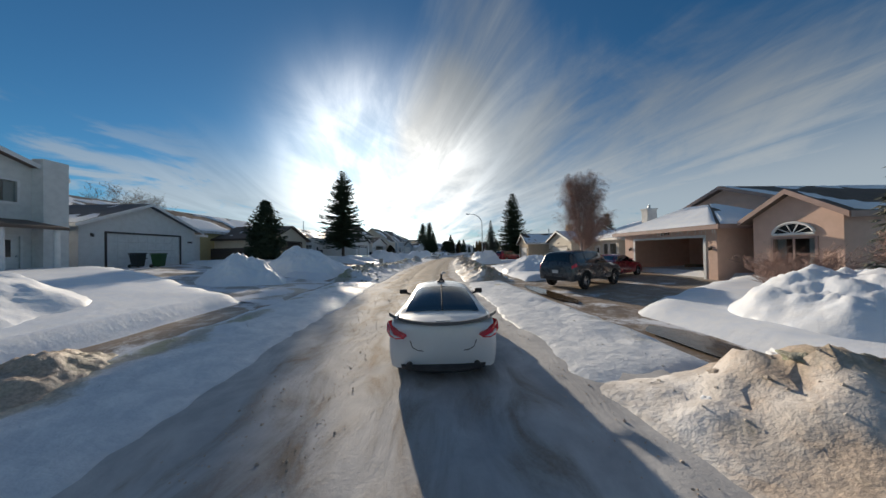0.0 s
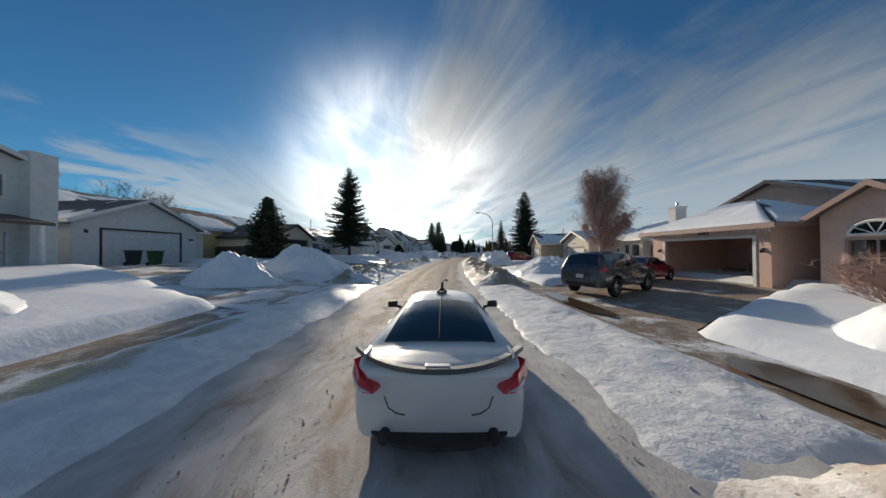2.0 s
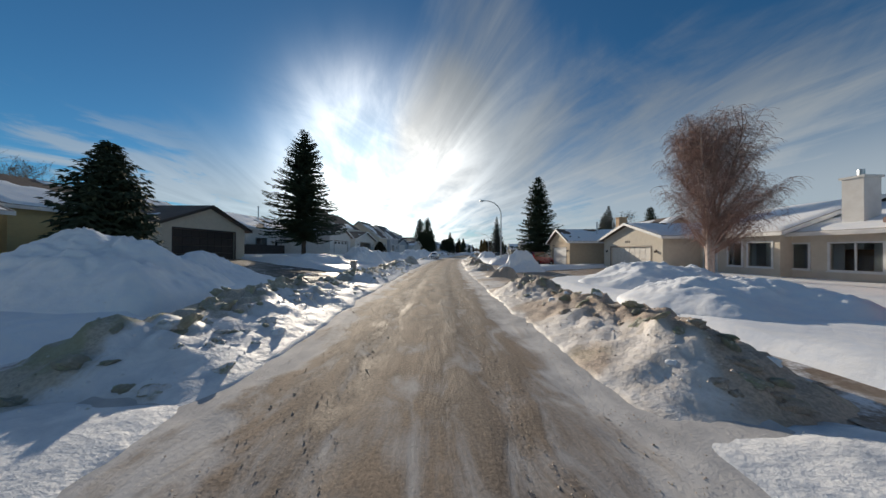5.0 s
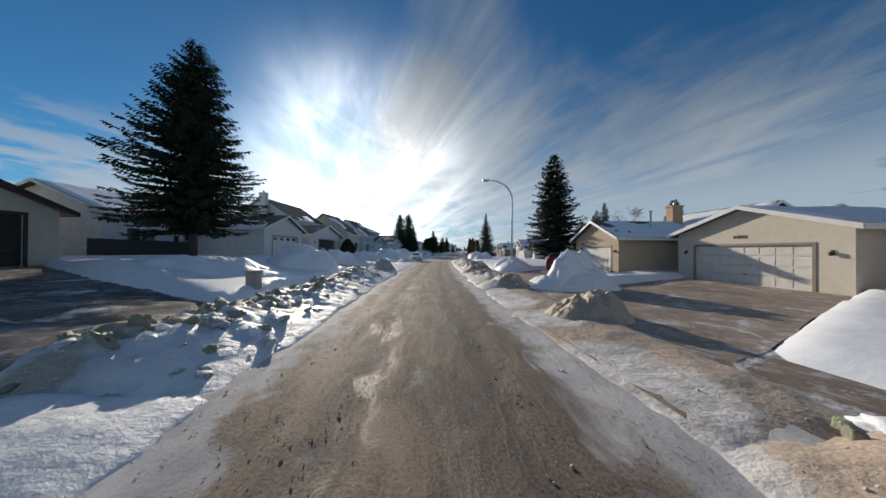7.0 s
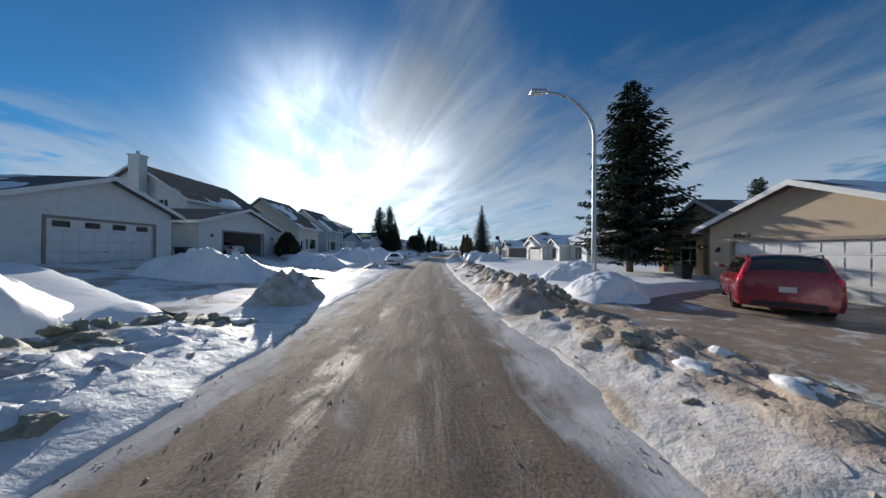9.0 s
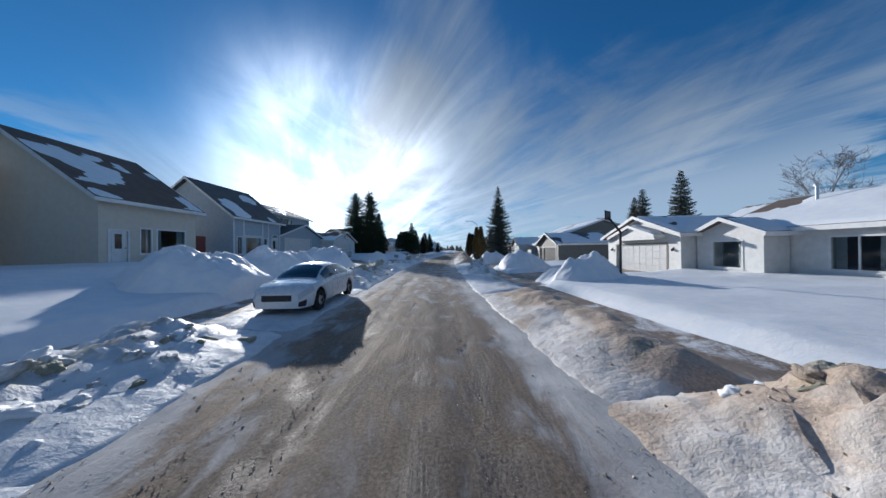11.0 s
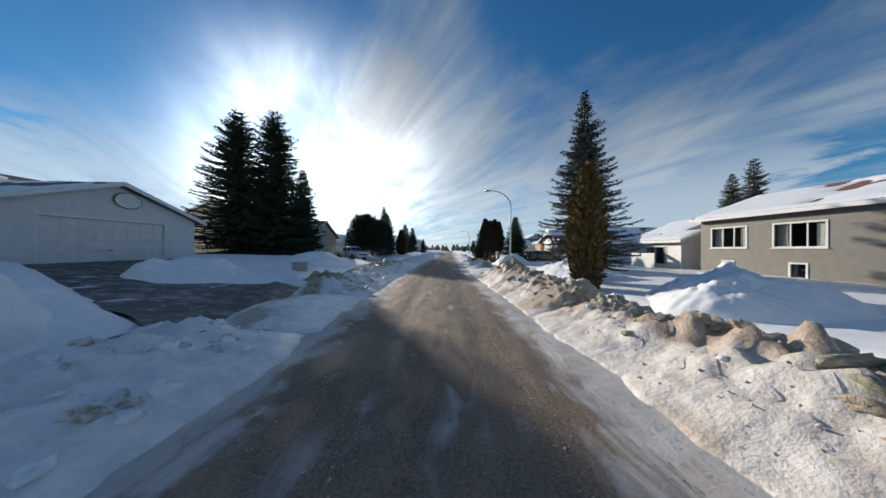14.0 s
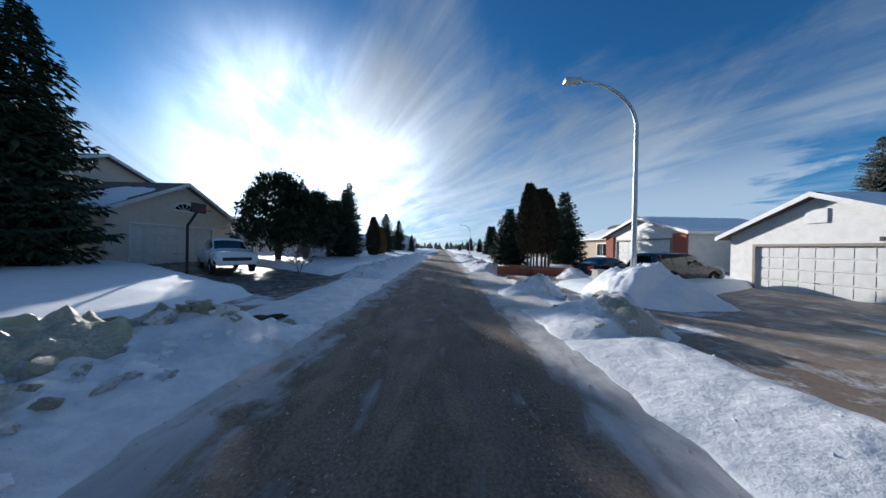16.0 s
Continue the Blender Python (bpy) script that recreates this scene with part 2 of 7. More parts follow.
def drive_material(name, base, snowy):
    m = bpy.data.materials.new(name)
    m.use_nodes = True
    t = m.node_tree
    b = t.nodes["Principled BSDF"]
    pos = t.nodes.new("ShaderNodeTexCoord").outputs["Object"]
    lump, fine = grain(t, pos, 0.7, 6.0, 0.6, 0.5), grain(t, pos, 18.0, 5.0, 0.7)
    stone = blend(t, span(t, fine, 0.3, 0.7), tuple(c * 0.7 for c in base), base)
    patch = span(t, calc(t, "ADD", lump, calc(t, "MULTIPLY", calc(t, "SUBTRACT", fine, 0.5), 0.25)), 0.66 - 0.3 * snowy, 0.80 - 0.3 * snowy)
    film = span(t, grain(t, pos, 2.2, 6.0, 0.65, 0.6), 0.48, 0.66)
    stone = blend(t, calc(t, "MULTIPLY", film, 0.30 + 0.4 * snowy), stone, (0.62, 0.60, 0.58))
    t.links.new(blend(t, patch, stone, (0.76, 0.77, 0.80)), b.inputs["Base Color"])
    t.links.new(span(t, lump, 0.3, 0.6, 0.35, 0.7), b.inputs["Roughness"])
    bm = t.nodes.new("ShaderNodeBump")
    bm.inputs["Strength"].default_value, bm.inputs["Distance"].default_value = 0.35, 0.03
    t.links.new(calc(t, "ADD", calc(t, "MULTIPLY", patch, 0.8), calc(t, "MULTIPLY", fine, 0.4)), bm.inputs["Height"])
    t.links.new(bm.outputs[0], b.inputs["Normal"])
    return m


ROAD = road_material()
DRIVE_BROWN = drive_material("slushy_concrete", (0.34, 0.26, 0.19), 0.35)
DRIVE_DARK = drive_material("wet_dark_drive", (0.10, 0.085, 0.075), 0.30)
DRIVE_SNOWY = drive_material("snowed_drive", (0.33, 0.27, 0.21), 0.85)
STUCCO_W = material("white_stucco", (0.72, 0.72, 0.71), 0.85, other=(0.62, 0.61, 0.59), bump=0.4, fine=60)
STUCCO_C = material("cream_stucco", (0.66, 0.60, 0.50), 0.85, other=(0.58, 0.52, 0.43), bump=0.4, fine=60)
STUCCO_P = material("peach_stucco", (0.72, 0.50, 0.40), 0.85, other=(0.62, 0.42, 0.32), bump=0.4, fine=60)
STUCCO_T = material("tan_stucco", (0.52, 0.42, 0.30), 0.85, other=(0.46, 0.36, 0.26), bump=0.4, fine=60)
STUCCO_Y = material("yellow_stucco", (0.55, 0.46, 0.24), 0.85, other=(0.48, 0.40, 0.22), bump=0.4, fine=60)
SIDE_G = material("grey_siding_paint", (0.20, 0.19, 0.165), 0.6, bump=0.6, dist=0.02, lap=0.13)
SIDE_B = material("blue_grey_siding_paint", (0.42, 0.48, 0.54), 0.6, bump=0.6, dist=0.02, lap=0.13)
SIDE_W = material("white_siding_paint", (0.72, 0.72, 0.70), 0.55, bump=0.6, dist=0.02, lap=0.13)
TRIM_W = material("white_trim_paint", (0.78, 0.78, 0.77), 0.45, bump=0.05)
TRIM_D = material("dark_brown_trim", (0.055, 0.04, 0.035), 0.5, bump=0.05)
DOOR_W = material("white_door_paint", (0.74, 0.74, 0.73), 0.4, bump=0.05)
DOOR_D = material("dark_brown_door_paint", (0.035, 0.027, 0.024), 0.5, bump=0.05)
DOOR_G = material("charcoal_door_paint", (0.055, 0.055, 0.055), 0.5, bump=0.05)
SHINGLE_B = material("brown_shingles", (0.15, 0.115, 0.095), 0.9, other=(0.10, 0.08, 0.07), scale=1.5, fine=14, bump=0.8, dist=0.02)
SHINGLE_G = material("grey_shingles", (0.13, 0.13, 0.135), 0.9, other=(0.09, 0.09, 0.09), scale=1.5, fine=14, bump=0.8, dist=0.02)
SHINGLE_R = material("red_brown_shingles", (0.22, 0.10, 0.075), 0.9, scale=1.5, fine=14, bump=0.8, dist=0.02)
BRICK_RED = material("red_brick", (0.33, 0.10, 0.06), 0.85, other=(0.24, 0.08, 0.05), scale=6, fine=25, bump=0.6)
BRICK_TAN = material("tan_brick", (0.52, 0.36, 0.22), 0.85, other=(0.42, 0.28, 0.18), scale=6, fine=25, bump=0.6)
GLASS = glass_material("window_glass", (0.62, 0.68, 0.70))
CURTAIN = material("pale_curtain", (0.55, 0.54, 0.52), 0.9, bump=0.2)
CONCRETE = material("concrete", (0.42, 0.41, 0.39), 0.85, bump=0.4)
GALV = material("galvanised_steel", (0.48, 0.52, 0.55), 0.42, metal=0.8, bump=0.1, scale=6)
BARK = material("spruce_bark", (0.10, 0.075, 0.06), 0.95, bump=0.9, fine=20, dist=0.03)
NEEDLE = material("spruce_needles", (0.042, 0.062, 0.038), 0.75, other=(0.075, 0.082, 0.042), scale=1.2, fine=9, bump=0, shade=0.45, spec=0.2)
NEEDLE_B = material("blue_spruce_needles", (0.13, 0.145, 0.125), 0.75, other=(0.18, 0.155, 0.105), scale=1.2, fine=9, bump=0, shade=0.45, spec=0.2)
CEDAR = material("cedar_leaves", (0.16, 0.105, 0.040), 0.8, other=(0.085, 0.085, 0.032), scale=1.3, fine=8, bump=0, shade=0.4, spec=0.2)
CEDAR_D = material("dark_cedar_leaves", (0.035, 0.032, 0.018), 0.8, other=(0.06, 0.04, 0.02), scale=1.3, fine=8, bump=0, shade=0.4, spec=0.2)
BIRCH = material("birch_bark", (0.55, 0.45, 0.40), 0.8, other=(0.25, 0.18, 0.15), scale=5, fine=30, bump=0.4)
TWIG = material("birch_twigs", (0.34, 0.22, 0.185), 0.85, bump=0, shade=0.3)
TWIG_G = material("grey_twigs", (0.16, 0.13, 0.11), 0.85, bump=0, shade=0.3)
WOOD = material("cedar_fence_wood", (0.36, 0.20, 0.09), 0.8, other=(0.26, 0.14, 0.07), scale=4, bump=0.4)
WOOD_RED = material("red_stained_wood", (0.20, 0.05, 0.035), 0.7, bump=0.3)
WOOD_D = material("weathered_dark_wood", (0.07, 0.06, 0.055), 0.85, bump=0.4)
# ---- the line of the street ----
LINE = ((-60, 4.6), (-20, 1.4), (0, -.3), (15, -2.2), (30, -3.2), (45, -3.5), (65, -3.0), (80, -1.9), (95, -.2), (111, 2.2),
        (130, 5.7), (160, 11.5), (200, 19.3), (300, 38.8), (600, 97))
LY, LX = np.array([p[0] for p in LINE], float), np.array([p[1] for p in LINE], float)
LM = np.gradient(LX, LY)


def mid(s):
    i = int(np.clip(np.searchsorted(LY, s) - 1, 0, len(LY) - 2))
    h = LY[i + 1] - LY[i]
    u = (s - LY[i]) / h
    return float((2 * u**3 - 3 * u**2 + 1) * LX[i] + (u**3 - 2 * u**2 + u) * h * LM[i] + (-2 * u**3 + 3 * u**2) * LX[i + 1] + (u**3 - u**2) * h * LM[i + 1])


def at(s, n, z=0.0):
    """World place of s metres along the street and n metres to the right of its line."""
    d = mid(s + .5) - mid(s - .5)
    k = math.hypot(d, 1)
    return Vector((mid(s) + n / k, s - n * d / k, z))


def spot(s, n, z=0.0, rz=0.0):
    """A pose on the street: local y runs along it, x to the right; rz turns it further, in degrees."""
    d = mid(s + .5) - mid(s - .5)
    return Matrix.Translation(at(s, n, z)) @ Matrix.Rotation(-math.atan(d) + radians(rz), 4, "Z")


def rnd(a, b):
    return a + (b - a) * random.random()


def step(a, b, x):
    u = min(1.0, max(0.0, (x - a) / (b - a)))
    return u * u * (3 - 2 * u)


def nz(x, y, z=0.0):
    return noise.noise(Vector((x, y, z)))


def mesh_of(bm, name, smooth=False):
    me = bpy.data.meshes.new(name)
    bm.to_mesh(me)
    bm.free()
    if smooth:
        for p in me.polygons:
            p.use_smooth = True
    return me


def part(name, bm, mat, parent=None, label="", smooth=False):
    ob = new(name, mesh_of(bm, name, smooth))
    for m in (mat if isinstance(mat, (list, tuple)) else [mat]):
        ob.data.materials.append(m)
    ob.parent = parent
    if label:
        tagged(ob, label)
    return ob


def thing(name, m, label, category, group="", kind=""):
    ob = new(name)
    ob.matrix_world = m
    return tagged(ob, label, category, group, kind)


def box(bm, a, b, bevel=0.0):
    """An upright box between two corners."""
    lo, hi = [min(p, q) for p, q in zip(a, b)], [max(p, q) for p, q in zip(a, b)]
    vs = [bm.verts.new((x, y, z)) for z in (lo[2], hi[2]) for y in (lo[1], hi[1]) for x in (lo[0], hi[0])]
    fs = [bm.faces.new([vs[i] for i in q]) for q in ((0, 2, 3, 1), (4, 5, 7, 6), (0, 1, 5, 4), (2, 6, 7, 3), (0, 4, 6, 2), (1, 3, 7, 5))]
    if bevel:
        es = {e for f in fs for e in f.edges}
        bmesh.ops.bevel(bm, geom=list(es), offset=bevel, segments=2, affect="EDGES", profile=0.6)
    return bm


def slab(bm, corners, thick):
    """A plate whose upper face has the four given corners, thickened straight down."""
    up = [bm.verts.new(c) for c in corners]
    dn = [bm.verts.new((c[0], c[1], c[2] - thick)) for c in corners]
    bm.faces.new(up)
    bm.faces.new(dn[::-1])
    k = len(corners)
    for i in range(k):
        bm.faces.new((up[i], dn[i], dn[(i + 1) % k], up[(i + 1) % k]))
    return bm


def tube(bm, pts, radii, sides=8, cap=True):
    """A round bar through the points."""
    rings, side = [], Vector((1, 0, 0))
    for i, p in enumerate(pts):
        p = Vector(p)
        d = (Vector(pts[min(i + 1, len(pts) - 1)]) - Vector(pts[max(i - 1, 0)])).normalized()
        side = side - d * side.dot(d)
        if side.length < 1e-3:
            side = d.orthogonal()
        side.normalize()
        up = d.cross(side)
        r = radii[i] if isinstance(radii, (list, tuple)) else radii
        rings.append([bm.verts.new(p + (side * math.cos(a) + up * math.sin(a)) * r) for a in [2 * math.pi * k / sides for k in range(sides)]])
    for a, b in zip(rings, rings[1:]):
        for k in range(sides):
            bm.faces.new((a[k], a[(k + 1) % sides], b[(k + 1) % sides], b[k]))
    if cap:
        bm.faces.new(rings[0][::-1])
        bm.faces.new(rings[-1])
    return bm


def sheet(name, rows, mat, uv=None, soil=None, smooth=True):
    """A grid mesh from rows of points."""
    ny, nx = len(rows), len(rows[0])
    verts = [tuple(p) for r in rows for p in r]
    faces = [(j * nx + i, j * nx + i + 1, (j + 1) * nx + i + 1, (j + 1) * nx + i) for j in range(ny - 1) for i in range(nx - 1)]
    me = bpy.data.meshes.new(name)
    me.from_pydata(verts, [], faces)
    if smooth:
        me.polygons.foreach_set("use_smooth", [True] * len(me.polygons))
    if uv is not None:
        lay = me.uv_layers.new(name="lane")
        flat_uv = [c for r in uv for p in r for c in p]
        idx = np.empty(len(me.loops), int)
        me.loops.foreach_get("vertex_index", idx)
        lay.data.foreach_set("uv", np.array(flat_uv).reshape(-1, 2)[idx].ravel())
    if soil is not None:
        me.attributes.new("soil", "FLOAT", "POINT").data.foreach_set("value", [v for r in soil for v in r])
    ob = new(name, me)
    me.materials.append(mat)
    return ob


# ---- ground, road and driveways ----
ROAD_L, ROAD_R = -4.3, 3.7
# driveways: side, s of both ends at the garage, n of the garage, height there, shift of the road end, material
DRIVES = (
    (1, 12.0, 19.8, 16.0, 0.12, -6.0, "DRIVE_BROWN"), (1, 32.8, 40.2, 17.6, 0.15, -6.8, "DRIVE_BROWN"),
    (1, 42.5, 49.0, 15.0, 0.15, -4.5, "DRIVE_BROWN"), (1, 76.6, 83.0, 17.0, 0.05, -5.0, "DRIVE_BROWN"),
    (1, 91.6, 98.0, 15.4, 0.0, -7.6, "DRIVE_BROWN"), (1, 119.2, 124.8, 17.0, 0.05, -6.2, "DRIVE_BROWN"),
    (1, 129.0, 136.0, 17.0, 0.6, -4.6, "DRIVE_SNOWY"),
    (-1, 16.5, 23.0, -22.4, 1.15, -7.0, "DRIVE_SNOWY"), (-1, 31.0, 37.2, -20.0, 1.0, -6.0, "DRIVE_DARK"),
    (-1, 49.6, 55.2, -17.0, 1.2, -5.0, "DRIVE_SNOWY"), (-1, 58.5, 66.0, -17.0, 1.15, -5.0, "DRIVE_SNOWY"),
    (-1, 92.0, 100.0, -20.0, 1.2, -6.0, "DRIVE_BROWN"), (-1, 102.5, 108.6, -18.0, 1.15, -5.5, "DRIVE_DARK"),
    (-1, 125.4, 131.4, -18.0, 0.6, -5.5, "DRIVE_DARK"))


def edge(side, s0):
    return -5.5 if side < 0 else (2.7 if 30 < s0 < 50 else 4.6)



def lawn(s, n):
    if n < 0:
        return 0.18 + 0.95 * step(-6, -15, n) if s < 112 else 0.18 + (0.95 - 0.45 * step(112, 122, s)) * step(-6, -15, n)
    return 0.16 + 0.10 * step(5, 12, n)


PAVE = ((4.9, 6.15), (-7.15, -5.75))


def cut_depth(s, n):
    """How far a place lies inside what has been cleared, 0 to 1, and the height of the cleared surface."""
    best, low = 0.0, 0.0
    for a, b in PAVE:
        m = min(step(a - .15, a + .25, n), step(b + .15, b - .25, n))
        if m > best:
            best, low = m, 0.02
    for side, s0, s1, ng, zg, sh, _ in DRIVES:
        u = (n - edge(side, s0)) / (ng - edge(side, s0))
        if u < -.1 or u > 1.08:
            continue
        a, b = s0 + sh * (1 - u), s1 + sh * (1 - u)
        if a - 1 < s < b + 1:
            m = min(step(a - .45, a + .3, s), step(b + .45, b - .3, s)) * step(1.08, 1.03, u)
            if m > best:
                best, low = m, zg * max(0, min(1, u)) - 0.14
    return best, low


def ground_z(s, n):
    z = lawn(s, n) + 0.10 * nz(s * .25, n * .25, 3.1) + 0.05 * nz(s * .9, n * .9, 7.7) + 0.24 * step(5.0, 7.2, abs(n)) + 0.03 * abs(nz(s * 2.1, n * 2.1, 2.2))
    if ROAD_L - 0.15 < n < ROAD_R + 0.15:
        return -0.12
    if -5.9 < n < 4.98:
        z = min(z, 0.03)
    m, low = cut_depth(s, n)
    return z + (low - 0.08 - z) * m


S_FINE = list(np.arange(-14, 150, 0.4))
S_ALL = [-60, -50, -40, -32, -26, -22, -18, -16] + S_FINE + [151, 153, 156, 160, 165, 172, 180, 190, 205, 225, 250, 290, 340, 420, 520, 600]
N_ALL = ([-420, -300, -220, -160, -120, -90, -70, -55, -45, -38, -34, -31] + list(np.arange(-28, -8, 0.6)) + list(np.arange(-8, 8.01, 0.3))
         + list(np.arange(8.6, 28, 0.6)) + [31, 34, 38, 45, 55, 70, 90, 120, 160, 220, 300, 420])
ground = sheet("ground", [[at(s, n, ground_z(s, n)) for n in N_ALL] for s in S_ALL], SNOW, soil=[[0.0] * len(N_ALL) for _ in S_ALL])
tagged(ground, "snow-covered front lawns sloping gently to the street", "ground", kind="structure")


def road_z(s, n):
    z = 0.02 * nz(s * .35, n * .8) + 0.035 * max(0, nz(s * .5, n * 3.2, 5.0)) + 0.02 * nz(s * 3.1, n * 5, 2.0)
    for c, w in ((0.85, .28), (-1.15, .25), (1.9, .2), (-2.3, .2)):
        z -= 0.035 * math.exp(-((n - c + .15 * nz(s * .15, c)) / w) ** 2)
    return z + 0.10 * step(2.6, 4.3, abs(n + .2))


RS = list(np.arange(-16, 150, 0.25)) + [151, 153, 156, 160, 166, 174, 185, 200, 230, 270, 330, 420, 600]
RN = list(np.arange(ROAD_L, ROAD_R + .01, 0.16))
road = sheet("road", [[at(s, n, road_z(s, n)) for n in RN] for s in RS], ROAD, uv=[[(n, s) for n in RN] for s in RS])
tagged(road, "residential road under packed snow, brown slush and wet wheel tracks", "road", kind="structure")

DRIVE_MATS = {"DRIVE_BROWN": DRIVE_BROWN, "DRIVE_DARK": DRIVE_DARK, "DRIVE_SNOWY": DRIVE_SNOWY}
for side, s0, s1, ng, zg, sh, mat in DRIVES:
    us, vs = np.linspace(0, 1, 44), np.linspace(0, 1, 26)
    rows = []
    for v in vs:
        row = []
        for u in us:
            n = edge(side, s0) + (ng - edge(side, s0)) * u
            s = s0 + (s1 - s0) * v + sh * (1 - u) + 0.25 * nz(u * 9, v * 2, s0) * (1 if v in (0, 1) else 0)
            row.append(at(s, n, 0.05 + zg * u - 0.05 * (u > .985) + 0.035 * nz(s * .8, n * .8, 1.0) + 0.02 * nz(s * 2.6, n * 2.6, 4.0)))
        rows.append(row if side > 0 else row[::-1])
    tagged(sheet("driveway", rows, DRIVE_MATS[mat]), {"DRIVE_BROWN": "slushy brown concrete driveway up to a garage", "DRIVE_DARK": "dark wet driveway cleared of snow",
                                                   "DRIVE_SNOWY": "driveway with packed snow and brown tracks"}[mat], "driveway", kind="structure")


PAVEMENT = drive_material("wet_pavement", (0.25, 0.185, 0.13), 0.50)
for a, b in PAVE:
    ss, ns = list(np.arange(-14, 150, 0.35)) + [155, 165, 180, 200], np.linspace(a - .35, b + .3, 11)
    tagged(sheet("pavement", [[at(s, n + .22 * nz(s * .5, n * .6, 8.0), 0.075 + 0.03 * nz(s * .7, n * 2, 6.0)) for n in ns] for s in ss], PAVEMENT), "shovelled wet brown pavement between snow banks and lawns", "pavement", kind="structure")


# ---- snow banks ----
def lump_mesh(seed, mat):
    bm = bmesh.new()
    bmesh.ops.create_icosphere(bm, subdivisions=3, radius=1)
    for v in bm.verts:
        q = v.co * 1.1 + Vector((seed * 7.1, 0, 0))
        v.co = v.co * (1 + .5 * noise.noise(q) + .36 * noise.noise(q * 2.7) + .22 * noise.noise(q * 6.1))
        v.co.z *= .66
    me = mesh_of(bm, "lump", smooth=True)
    me.attributes.new("soil", "FLOAT", "POINT").data.foreach_set("value", [.5] * len(me.vertices))
    me.materials.append(mat)
    return me


LUMPS = {m.name: [lump_mesh(k, m) for k in range(5)] for m in (SNOW, BANK, BANK_DIRTY, SOD)}
OCTA = [(1, 0, 0), (-1, 0, 0), (0, 1, 0), (0, -1, 0), (0, 0, 1), (0, 0, -1), (.6, .6, .5), (-.6, .6, -.5)]


def crumbs(name, places, mat, parent, label, soil=.8):
    """Many small clods in one mesh; places are points with a size."""
    rng = random.Random(len(places))
    bm_v, bm_f = [], []
    tri = ((0, 2, 4), (2, 1, 4), (1, 3, 4), (3, 0, 4), (2, 0, 5), (1, 2, 5), (3, 1, 5), (0, 3, 5))
    for p, r in places:
        k = len(bm_v)
        a = rng.random() * 3
        ca, sa = math.cos(a), math.sin(a)
        for x, y, z in OCTA[:6]:
            q = r * rng.uniform(.6, 1.3)
            bm_v.append((p.x + q * (x * ca - y * sa), p.y + q * (x * sa + y * ca), p.z + q * z * .8))
        bm_f += [tuple(k + i for i in t) for t in tri]
    me = bpy.data.meshes.new(name)
    me.from_pydata(bm_v, [], bm_f)
    me.attributes.new("soil", "FLOAT", "POINT").data.foreach_set("value", [soil] * len(bm_v))
    me.materials.append(mat)
    ob = new(name, me)
    if parent:
        ob.parent = parent
    return tagged(ob, label, "" if parent else "slush", kind="stuff")


